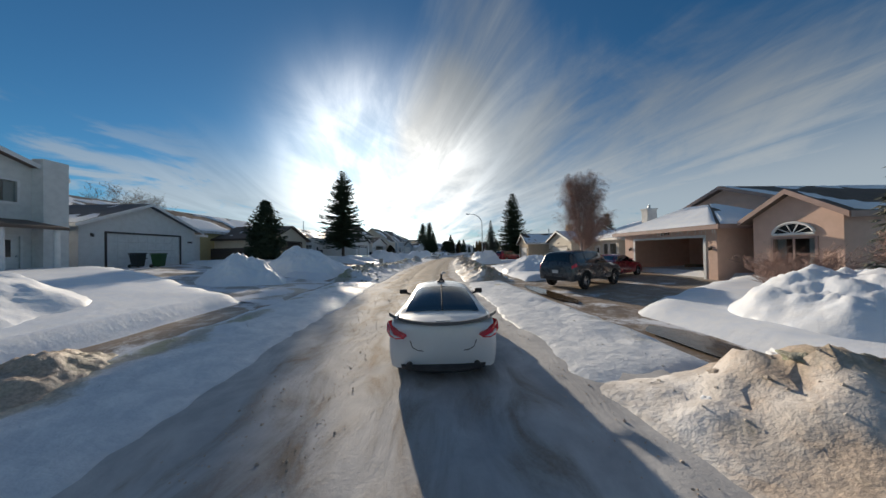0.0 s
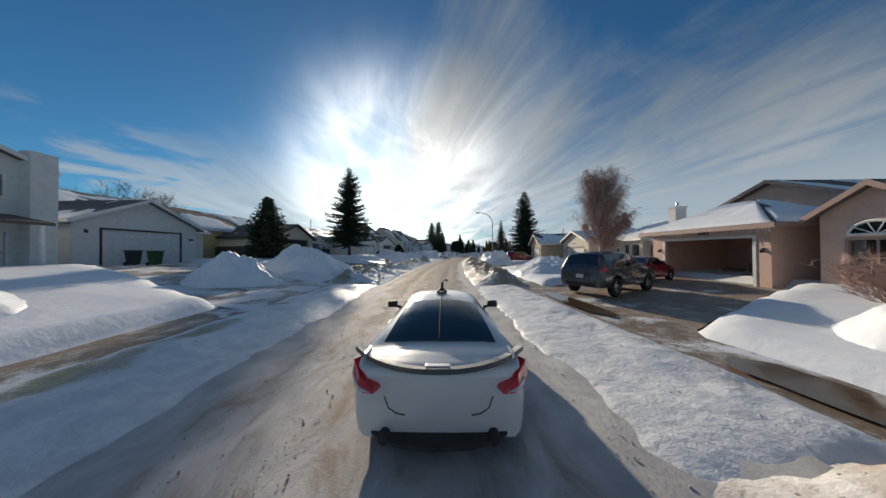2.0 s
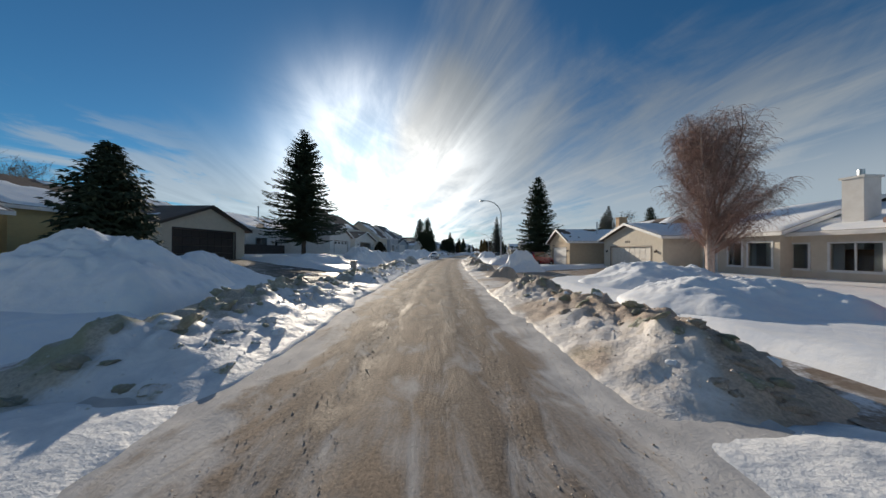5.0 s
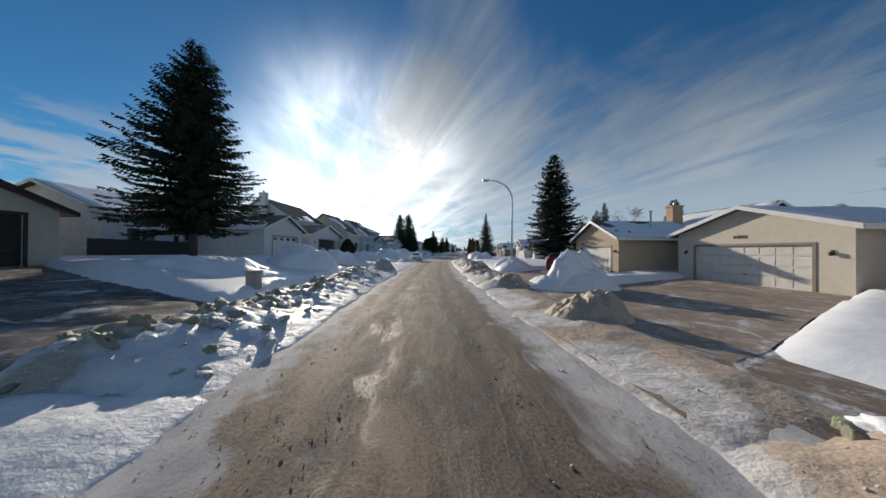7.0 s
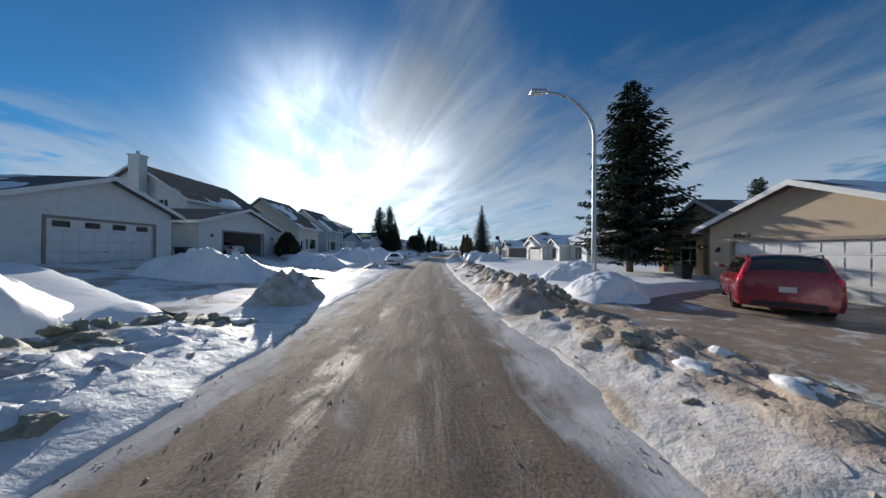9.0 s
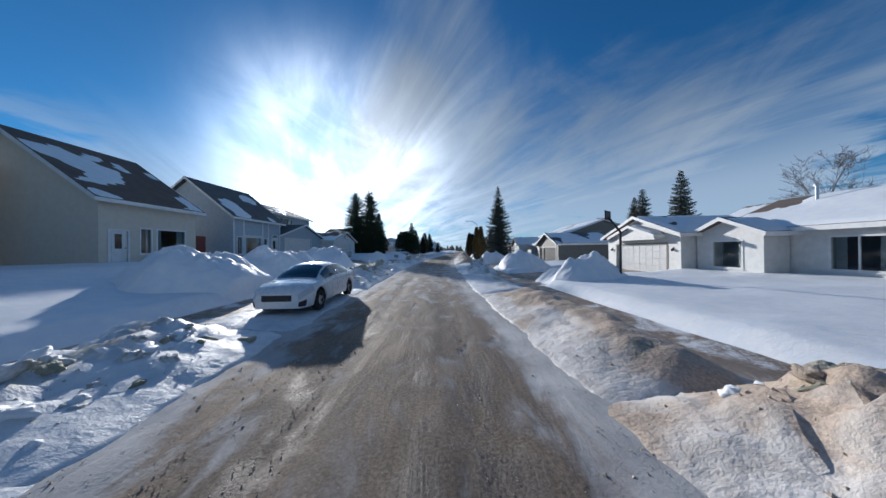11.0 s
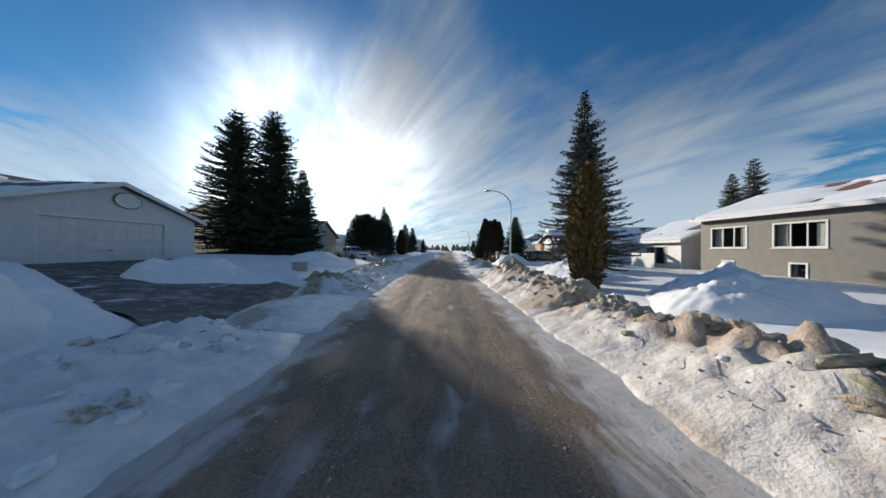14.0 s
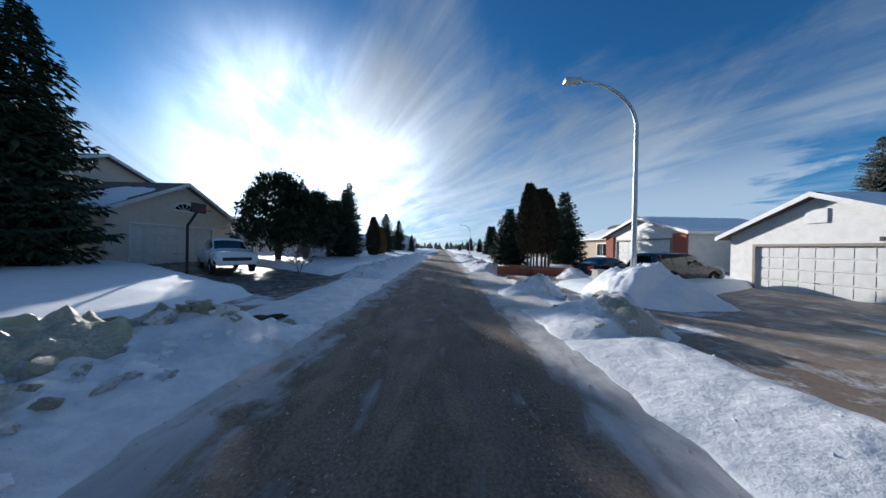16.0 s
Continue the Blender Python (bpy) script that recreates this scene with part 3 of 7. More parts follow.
def bank(s0, s1, inner, outer, high, mat, rough=1.0, soil=0.5, label="", seed=0.0, ends=1.4):
    """A windrow: it rises slowly from the road to a crest and drops behind; the crest carries turned-up sod."""
    ds = 0.13
    ss = np.arange(s0, s1 + ds, ds)
    ns = np.linspace(-.04, 1.06, 30)
    rows, soils = [], []
    for s in ss:
        end = min(step(s0, s0 + ends, s), step(s1, s1 - ends, s))
        h = high * end * (0.85 + 0.5 * nz(s * .33, seed, 1.7))
        c = .70 + .12 * nz(s * .45, seed, 9.0)
        row, so = [], []
        for v in ns:
            n = inner + (outer - inner) * v + (.20 * nz(s * .6, seed, 4.0) + .10 * nz(s * 2.3, seed, 6.0)) * (1 - .6 * v)
            q = Vector((s, abs(n), seed))
            prof = step(.0, c, v) ** .85 if v < c else max(0.0, 1 - ((v - c) / (1.02 - c)) ** 2)
            lump = noise.noise(q * 0.9) * .32 + abs(noise.noise(q * 2.0)) * .42 * rough + noise.noise(q * 4.6) * .26 * rough + abs(noise.noise(q * 8.3)) * .17 * rough
            z = -0.012 + (0.062 * step(0, .16, v) + 0.06 * step(2.6, 4.3, abs(n))) * (1 - .8 * step(.80, 1.02, v)) * min(1, end * 3) + prof * (h + lump * min(.8, .18 + h)) - (0.30 if v < 0 or v > 1.02 or end <= 0.02 else 0.0)
            row.append(at(s, n, z))
            crest = math.exp(-((v - c) / (.22 if soil > .8 and outer > 0 else .14)) ** 2)
            so.append(soil * (0.16 + .95 * crest * (.75 + .6 * noise.noise(q * .7)) + .9 * max(0, noise.noise(q * .8 + Vector((4, 4, 4))))))
        rows.append(row if outer > 0 else row[::-1])
        soils.append(so if outer > 0 else so[::-1])
    ob = sheet("snow_bank", rows, mat, soil=soils)
    rng = random.Random(int(seed * 10))
    small = []
    if s0 < 125:
        for _ in range(int((min(s1, 125) - s0) * (34 if s0 > -6 else 8) * (1 if high > .3 else .15))):
            j, i = rng.randrange(1, len(rows) - 1), min(len(ns) - 2, max(1, int(rng.gauss(.45, .26) * len(ns))))
            p = rows[j][i]
            if p.z > .10:
                small.append((p, rng.uniform(.012, .025) if rng.random() < .7 else rng.uniform(.025, .036)))
        for _ in range(int((min(s1, 125) - s0) * (((6.0 if inner > 0 else 9.0) if s0 > -6 else 1.5) if high > .3 else 0))):
            j, i = rng.randrange(2, len(rows) - 2), min(len(ns) - 2, max(1, int(rng.gauss(.60, .17) * len(ns))))
            p = rows[j][i]
            if p.z < .12:
                continue
            kind = rng.choice(("lawn_snow", mat.name, mat.name, "frozen_sod") if soil > .5 else ("lawn_snow", mat.name))
            lump = new("snow_lump", rng.choice(LUMPS[kind]))
            r = rng.uniform(.06, .12) if rng.random() < .70 else rng.uniform(.12, .20)
            lump.parent = ob
            lump.matrix_local = Matrix.Translation(p + Vector((0, 0, -r * .18))) @ Euler((rng.uniform(-.5, .5), rng.uniform(-.5, .5), rng.uniform(0, 6))).to_matrix().to_4x4() @ Matrix.Diagonal((r * rng.uniform(.8, 1.4), r, r * rng.uniform(.7, 1.1), 1))
        if soil >= 1.0 and high > .3:
            for _ in range(int((min(s1, 125) - s0) * (6 if inner < 0 else 4))):
                j = rng.randrange(2, len(rows) - 2)
                ci = max(range(len(ns)), key=lambda q: rows[j][q].z)
                p = rows[j][min(len(ns) - 2, max(1, ci + rng.randint(-3, 3)))]
                clod = new("sod_clod", rng.choice(LUMPS["frozen_sod"]))
                r = rng.uniform(.06, .17)
                clod.parent = ob
                clod.matrix_local = Matrix.Translation(p + Vector((0, 0, -r * .1))) @ Euler((rng.uniform(-.9, .9), rng.uniform(-.9, .9), rng.uniform(0, 6))).to_matrix().to_4x4() @ Matrix.Diagonal((r * rng.uniform(1, 1.7), r, r * rng.uniform(.5, .9), 1))
        if small:
            crumbs("clod_layer", small, mat, ob, "small clods of frozen snow", .45)
    return tagged(ob, label or "ploughed snow bank with soiled lumps along the road edge", "snow bank", "snow banks along the road")


LEFT_BANKS = ((-12, -3.5, .30, .7), (-4.0, 16.2, .12, .6), (15.5, 25.4, .55, 1.0), (24.8, 27.2, .16, .3), (26.4, 44.6, .48, 1.0), (44.0, 62.0, .10, .25), (61.0, 65.8, .4, .6), (65.2, 72.6, .06, .2), (71.8, 85.6, .55, 1.0),
              (85.0, 93.6, .16, .25), (92.8, 97.8, .5, .5), (97.2, 102.2, .2, .5), (101.4, 117.6, .48, 1.0), (117.0, 126, .10, .3), (125.5, 165, .5, .5))
RIGHT_BANKS = ((-12, -3.2, .6, 1.0), (-4.2, 3.6, .66, .92), (3.0, 15.4, .07, .45), (15.0, 25.8, .62, 1.0), (25.2, 35.8, .07, .85), (35.6, 45.0, .32, .95), (44.6, 62.6, .55, 1.0), (62.0, 70.5, .28, .9), (70.0, 78.6, .10, .6), (78.2, 84.0, .62, .6), (84.2, 92.0, .26, .2), (91.4, 99.6, .62, 1.0), (98.6, 111.6, .74, 1.45), (111.2, 117.0, .10, .2), (116.2, 119.6, .62, .75), (121.2, 123.6, .5, .5), (131.5, 165, .45, .6))
for i, (a, b, h, d) in enumerate(LEFT_BANKS):
    bank(a, b, -2.85, -6.2 if h > .3 else -5.7, h, BANK, 1.1 if h > .3 else .45, d, seed=i * 3.3)
for i, (a, b, h, d) in enumerate(RIGHT_BANKS):
    bank(a, b, 2.35, 5.3 if h > .3 else 4.9, h, BANK_DIRTY if d > .8 else BANK, 1.1 if h > .3 else .45, d, seed=40 + i * 3.3, label="brown soiled ploughed snow bank along the road edge" if d > .8 else "")


rng = random.Random(77)
for a, b, n0, w in ((-4, 118, -1.25, .16), (-4, 118, -1.95, .22), (-4, 118, 2.15, .22), (14, 118, .95, .14), (20, 118, -3.0, .3)):
    pts = []
    for _ in range(int((b - a) * 40)):
        s_, n_ = rng.uniform(a, b), rng.gauss(n0, w)
        pts.append((at(s_, n_ + .15 * nz(s_ * .2, n0), road_z(s_, n_) + .008), rng.uniform(.005, .012) if rng.random() < .92 else rng.uniform(.012, .024)))
    crumbs("slush_layer", pts, BANK_DIRTY, None, "brown slush crumbs thrown up along the wheel tracks", .9)


def mound(s, n, rs, rn, h, soil=0.25, rough=0.62, mat=None, label="shovelled mound of clean snow beside a driveway"):
    rows, soils = [], []
    for b in np.linspace(-1.08, 1.08, 78):
        row, so = [], []
        for a in np.linspace(-1.08, 1.08, 78):
            q = Vector((s + b * rs, n + a * rn, h))
            u = a * a + b * b + 0.35 * noise.noise(q * .7)
            prof = 1.1 * max(0.0, 1 - u) ** 1.05
            lump = noise.noise(q * 1.1) * .34 + abs(noise.noise(q * 2.6)) * .38 * rough + abs(noise.noise(q * 5.5)) * .20 * rough + noise.noise(q * 11) * .08 * rough
            row.append(at(q.x, q.y, max(ground_z(q.x, q.y), 0.0) + (prof * h * (1 + lump) if u < 1 else -0.25) - 0.05))
            so.append(soil)
        rows.append(row)
        soils.append(so)
    tagged(sheet("snow_mound", rows, mat or SNOW, soil=soils), label, "snow mound", "snow mounds on the lawns")


for m in ((20.6, -5.0, 1.6, 1.0, .72, .8, 1.3, SOD, "heap of frozen sod and soiled snow beside the road"), (40.8, -5.3, 1.5, .9, .70, .8, 1.3, SOD, "heap of frozen sod and soiled snow beside the road"), (73.8, -5.3, 1.3, .9, .62, .8, 1.3, SOD, "heap of frozen sod and soiled snow beside the road"), (114.6, -5.5, 1.9, 1.1, .74, .8, 1.3, SOD, "heap of frozen sod and soiled snow beside the road"), (3.4, -5.5, 1.5, 1.0, .55, .7, 1.3, BANK_DIRTY, "soiled heap of ploughed snow and earth beside the road"), (4.2, 9.3, 2.0, 2.3, .9), (20.0, 9.0, 2.4, 3.0, .6), (24.4, 10.4, 3.0, 3.2, .75), (35.9, 7.4, 1.4, 2.4, 1.25), (30.4, 4.4, 1.3, 1.3, .6, .75, 1.0, BANK_DIRTY, "soiled heap of ploughed snow and dead grass beside the road"), (47.2, 7.6, 1.6, 1.6, .6),
          (51.0, 8.6, 1.6, 2.0, .7), (73.0, 8.3, 2.2, 2.2, .95), (81.8, 8.0, 2.1, 2.5, 1.0), (93.6, 7.0, 1.5, 1.7, .8), (99.0, 8.6, 2.2, 2.4, .8), (108.0, 8.6, 4.0, 2.2, .7), (120.9, 8.0, 1.9, 2.6, .8),
          (127.0, 8.6, 1.4, 2.0, .6), (5.0, -10.8, 3.0, 2.6, .75), (14.8, -10.4, 2.1, 2.5, 1.25), (20.6, -9.8, 2.8, 2.8, 1.25), (24.0, -10.6, 2.0, 2.8, .75), (37.0, -11.0, 2.2, 3.4, .5), (42.6, -9.4, 2.0, 2.6, 1.25), (47.2, -4.7, 1.9, 1.3, .75, .62, 1.3, BANK, "ploughed heap of snow with dark frozen lumps beside the road"), (51.0, -10.6, 2.0, 3.6, 1.1),
          (61.5, -10.0, 2.2, 3.0, 1.0), (70.5, -9.4, 2.6, 2.8, 1.1), (76.5, -9.6, 3.2, 2.8, 1.1), (82.8, -9.8, 2.8, 2.8, 1.25), (95.6, -9.0, 1.7, 2.0, 1.1), (103.5, -11.0, 2.0, 3.0, 1.0), (112.5, -10.0, 3.0, 2.6, .7)):
    mound(*m)
# ---- houses ----
def panel(bm, o, along, wide, high, inward, thick, holes=(), bevel=None):
    """An upright wall plate from its lower corner o, with rectangular openings (a, b, z0, z1) right through it."""
    o, along, inward = Vector(o), Vector(along), Vector(inward)
    xs = sorted({0, wide, *[min(max(v, 0), wide) for h in holes for v in h[:2]]})
    zs = sorted({0, high, *[min(max(v, 0), high) for h in holes for v in h[2:4]]})
    solid = {}
    for i in range(len(xs) - 1):
        for j in range(len(zs) - 1):
            cx_, cz_ = (xs[i] + xs[i + 1]) / 2, (zs[j] + zs[j + 1]) / 2
            solid[i, j] = not any(h[0] < cx_ < h[1] and h[2] < cz_ < h[3] for h in holes)
    cache = {}

    def v(i, j, k):
        if (i, j, k) not in cache:
            cache[i, j, k] = bm.verts.new(o + along * xs[i] + Vector((0, 0, zs[j])) + inward * thick * k)
        return cache[i, j, k]
    for (i, j), ok in solid.items():
        if not ok:
            continue
        bm.faces.new((v(i, j, 0), v(i + 1, j, 0), v(i + 1, j + 1, 0), v(i, j + 1, 0)))
        bm.faces.new((v(i, j, 1), v(i, j + 1, 1), v(i + 1, j + 1, 1), v(i + 1, j, 1)))
        for (di, dj, a, b) in ((-1, 0, (i, j), (i, j + 1)), (1, 0, (i + 1, j), (i + 1, j + 1)), (0, -1, (i, j), (i + 1, j)), (0, 1, (i, j + 1), (i + 1, j + 1))):
            if not solid.get((i + di, j + dj), False):
                bm.faces.new((v(*a, 0), v(*b, 0), v(*b, 1), v(*a, 1)))


def fixed(bm):
    bmesh.ops.recalc_face_normals(bm, faces=bm.faces)
    return bm


class Lot:
    """A house on its lot: side +1 right of the street, -1 left. Local x runs away from the street, y along it."""
    def __init__(self, side, s, n, z, label, name="house"):
        self.side, self.s, self.n, self.z = side, s, n, z
        self.root = thing(name, spot(s, n, z, 0 if side > 0 else 180), label, "house", "houses along the street")

    def u(self, n):
        return (n - self.n) * self.side

    def v(self, s):
        return (s - self.s) * self.side


def garage_door(lot, u, v0, v1, z0, z1, mat, trim, lites=False, cols=4, frame_w=0.12):
    w, rows = v1 - v0, 4
    root = lot.root
    bm = bmesh.new()
    for a, b in ((v0 - frame_w, v0), (v1, v1 + frame_w)):
        box(bm, (u - .03, a, z0 - .02), (u + .03, b, z1 + frame_w))
    box(bm, (u - .035, v0, z1), (u + .03, v1, z1 + frame_w))
    part("garage_door_trim", fixed(bm), trim, root)
    h = (z1 - z0) / rows
    leaf = None
    for r in range(rows):
        bm = bmesh.new()
        a, b = z0 + r * h + .006, z0 + (r + 1) * h - .006
        box(bm, (u + .11, v0, a), (u + .155, v1, b))
        cw = w / (cols * 2)
        for c in range(cols * 2):
            if lites and r == 3:
                continue
            p, q = v0 + c * cw + .06, v0 + (c + 1) * cw - .06
            box(bm, (u + .095, p, a + .08), (u + .112, q, b - .08))
        name = "garage_door" if r == 0 else "door_section"
        ob = part(name, fixed(bm), mat, root if r == 0 else leaf)
        if r == 0:
            leaf = ob
            tagged(ob, "sectional garage door with raised panels")
        if lites and r == 3:
            for c in range(cols):
                p = v0 + (c + .5) * w / cols
                bm = bmesh.new()
                box(bm, (u + .09, p - .3, a + .14), (u + .108, p + .3, b - .10))
                part("door_window", fixed(bm), CARGLASS, leaf, "small dark window in the garage door")
    if leaf:
        bm = bmesh.new()
        box(bm, (u + .08, (v0 + v1) / 2 - .1, z0 + .55), (u + .11, (v0 + v1) / 2 + .1, z0 + .59))
        part("handle", fixed(bm), TRIM_D, leaf)


def window(lot, face, a0, a1, z0, z1, plane, trim, mull=1, grid=0):
    """face F: in the street front at x = plane; S: in the side that faces back along the street, at y = plane."""
    root = lot.root
    sgn = lot.side

    def put(bm, a, b, za, zb, d0, d1):
        if face == "F":
            box(bm, (plane + d0, a, za), (plane + d1, b, zb))
        else:
            box(bm, (a, plane + sgn * d0, za), (b, plane + sgn * d1, zb))
    bm = bmesh.new()
    for a, b in ((a0 - .09, a0), (a1, a1 + .09)):
        put(bm, a, b, z0 - .09, z1 + .09, -.03, .05)
    put(bm, a0, a1, z1, z1 + .09, -.03, .05)
    put(bm, a0, a1, z0 - .09, z0, -.03, .05)
    fr = part("window", fixed(bm), trim, root)
    bm = bmesh.new()
    put(bm, a0 - .14, a1 + .14, z0 - .13, z0 - .092, -.07, .05)
    part("sill", fixed(bm), trim, fr)
    bm = bmesh.new()
    for k in range(1, mull + 1):
        c = a0 + (a1 - a0) * k / (mull + 1)
        put(bm, c - .03, c + .03, z0, z1, .01, .06)
    if grid:
        for k in range(1, grid + 1):
            c = z0 + (z1 - z0) * k / (grid + 1)
            put(bm, a0, a1, c - .018, c + .018, .015, .055)
    if bm.verts:
        part("mullion", fixed(bm), trim, fr)
    else:
        bm.free()
    bm = bmesh.new()
    put(bm, a0, a1, z0, z1, .066, .074)
    pane = part("pane", fixed(bm), GLASS, fr)
    pane.visible_shadow = False
    for k in range(2):
        bm = bmesh.new()
        c0 = a0 if k == 0 else a1 - (a1 - a0) * .22
        put(bm, c0, c0 + (a1 - a0) * .22, z0, z1, .20, .24)
        part("curtain", fixed(bm), CURTAIN, fr)


def entry_door(lot, a0, a1, z0, z1, plane, mat, trim, glazed=True):
    root = lot.root
    bm = bmesh.new()
    for a, b in ((a0 - .09, a0), (a1, a1 + .09)):
        box(bm, (plane - .03, a, z0), (plane + .04, b, z1 + .09))
    box(bm, (plane - .03, a0, z1), (plane + .04, a1, z1 + .09))
    fr = part("door_frame", fixed(bm), trim, root)
    bm = bmesh.new()
    box(bm, (plane + .06, a0, z0), (plane + .11, a1, z1))
    for k in range(3):
        h = (z1 - z0) / 3
        box(bm, (plane + .045, a0 + .13, z0 + h * k + .1), (plane + .062, a1 - .13, z0 + h * (k + 1) - .06))
    leaf = part("door", fixed(bm), mat, root)
    bm = bmesh.new()
    box(bm, (plane + .0, a0 + .07, z0 + .98), (plane + .06, a0 + .11, z0 + 1.08))
    part("handle", fixed(bm), GALV, leaf)
    if glazed:
        bm = bmesh.new()
        box(bm, (plane + .03, a0 + .28, z0 + 1.0), (plane + .046, a1 - .28, z1 - .2))
        part("door_window", fixed(bm), CARGLASS, leaf, "oval-lit dark glass in the door")


def snow_on(corners, cover, thick, seed, parent):
    """A melting blanket of snow on a roof plane given by eave a, eave b, ridge b, ridge a."""
    a, b, c, d = [Vector(p) for p in corners]
    nu, nv = max(6, int((b - a).length / .3)), max(6, int((d - a).length / .3))
    rows = []
    for j in range(nv + 1):
        row = []
        for i in range(nu + 1):
            u, v = i / nu, j / nv
            p = (a * (1 - u) + b * u) * (1 - v) + (d * (1 - u) + c * u) * v
            k = cover - 0.5 + 0.75 * nz(p.x * .35 + seed, p.y * .35, p.z * .4) + 0.25 * nz(p.x * 1.3, p.y * 1.3 + seed, 2.0) + 0.25 * (0.5 - v) * (1 if seed % 2 else -1)
            edge = min(u, 1 - u) * (b - a).length < .05 or min(v, 1 - v) * (d - a).length < .05
            t = min(1.0, max(-1.0, k * 3.5))
            row.append(p + Vector((0, 0, -0.06 if edge or t < 0 else thick * t ** .5 + .03 * nz(p.x * 2, p.y * 2, 1.0))))
        rows.append(row)
    ob = sheet("snow_cover", rows, ROOFSNOW, soil=[[0.0] * (nu + 1)] * (nv + 1))
    ob.parent = parent
    tagged(ob, "melting snow lying on the roof")


def block(lot, s0, s1, n0, n1, z0, ze, zr, axis, wall, roof, trim, front=(), near=(), over=0.45, snow=0.5, thick=0.10):
    """Four walls and a gable roof. n0 is the street side. axis u: the gable faces the street; v: the ridge runs along it; h: hipped."""
    root, sd = lot.root, lot.side
    u0, u1 = lot.u(n0), lot.u(n1)
    va, vb = sorted((lot.v(s0), lot.v(s1)))
    vn, vf = lot.v(s0), lot.v(s1)
    T = 0.18
    hol_f, hol_n = [], []
    for kind, a, b, p, q, *_ in front:
        x0, x1 = sorted((lot.v(a), lot.v(b)))
        hol_f.append((x0 - va, x1 - va, p - z0, q - z0))
    for kind, a, b, p, q, *_ in near:
        x0, x1 = sorted((lot.u(a), lot.u(b)))
        hol_n.append((x0 - u0 - T, x1 - u0 - T, p - z0, q - z0))
    high = ze - z0
    walls = []
    for o, al, wd, inw, holes in (((u0, va, z0), (0, 1, 0), vb - va, (1, 0, 0), hol_f), ((u1, va, z0), (0, 1, 0), vb - va, (-1, 0, 0), ()),
                                  ((u0 + T, vn, z0), (1, 0, 0), u1 - u0 - 2 * T, (0, sd, 0), hol_n), ((u0 + T, vf, z0), (1, 0, 0), u1 - u0 - 2 * T, (0, -sd, 0), ())):
        bm = bmesh.new()
        panel(bm, o, al, wd, high, inw, T, holes)
        walls.append(bm)
    if axis == "u":
        vm = (va + vb) / 2
        for bm, x, d in ((walls[0], u0, T), (walls[1], u1, -T)):
            tri = [(x, va, ze), (x, vb, ze), (x, vm, zr - .02)]
            f = [bm.verts.new(p) for p in tri]
            g = [bm.verts.new((p[0] + d, p[1], p[2])) for p in tri]
            bm.faces.new(f), bm.faces.new(g[::-1])
            for k in range(3):
                bm.faces.new((f[k], f[(k + 1) % 3], g[(k + 1) % 3], g[k]))
    elif axis == "v":
        um = (u0 + u1) / 2
        for bm, y, d in ((walls[2], vn, sd * T), (walls[3], vf, -sd * T)):
            tri = [(u0 + .02, y, ze), (u1 - .02, y, ze), (um, y, zr - .02)]
            f = [bm.verts.new(p) for p in tri]
            g = [bm.verts.new((p[0], p[1] + d, p[2])) for p in tri]
            bm.faces.new(f), bm.faces.new(g[::-1])
            for k in range(3):
                bm.faces.new((f[k], f[(k + 1) % 3], g[(k + 1) % 3], g[k]))
    for bm in walls:
        part("wall", fixed(bm), wall, root)
    # roof planes: eave a, eave b, ridge b, ridge a
    o, R = over, 0.17
    planes = []
    if axis == "u":
        vm = (va + vb) / 2
        k = (zr - ze) / (vm - va)
        for e in (va - o, vb + o):
            planes.append([(u0 - o, e, ze - k * o + R), (u1 + o, e, ze - k * o + R), (u1 + o, vm, zr + R), (u0 - o, vm, zr + R)])
    elif axis == "v":
        um = (u0 + u1) / 2
        k = (zr - ze) / (um - u0)
        for e in (u0 - o, u1 + o):
            planes.append([(e, va - o, ze - k * o + R), (e, vb + o, ze - k * o + R), (um, vb + o, zr + R), (um, va - o, zr + R)])
    else:
        hw = min(u1 - u0, vb - va) / 2
        um, vm = (u0 + u1) / 2, (va + vb) / 2
        k = (zr - ze) / hw
        e = ze - k * o + R
        if u1 - u0 > vb - va:
            ra, rb = (u0 + hw, vm, zr + R), (u1 - hw, vm, zr + R)
        else:
            ra, rb = (um, va + hw, zr + R), (um, vb - hw, zr + R)
        c = [(u0 - o, va - o, e), (u1 + o, va - o, e), (u1 + o, vb + o, e), (u0 - o, vb + o, e)]
        if u1 - u0 > vb - va:
            planes = [[c[0], c[1], rb, ra], [c[3], c[2], rb, ra], [c[0], c[3], ra, ra], [c[1], c[2], rb, rb]]
        else:
            planes = [[c[0], c[3], rb, ra], [c[1], c[2], rb, ra], [c[0], c[1], ra, ra], [c[3], c[2], rb, rb]]
    for i, p in enumerate(planes):
        bm = bmesh.new()
        pts = [Vector(q) for q in p]
        if (pts[2] - pts[3]).length < 1e-6:
            pts = pts[:3]
        slab(bm, pts, R)
        rf = part("roof", fixed(bm), roof, root)
        if snow > 0:
            snow_on([Vector(q) + Vector((0, 0, .0)) for q in p], snow, thick, s0 * 1.7 + i, rf)
        # fascia along the eave and up the rake
        bm = bmesh.new()
        edges = [(pts[0], pts[1])]
        if axis in "uv":
            edges += [(pts[0], pts[3]), (pts[1], pts[2])]
        cen = Vector(((u0 + u1) / 2, (va + vb) / 2, 0))
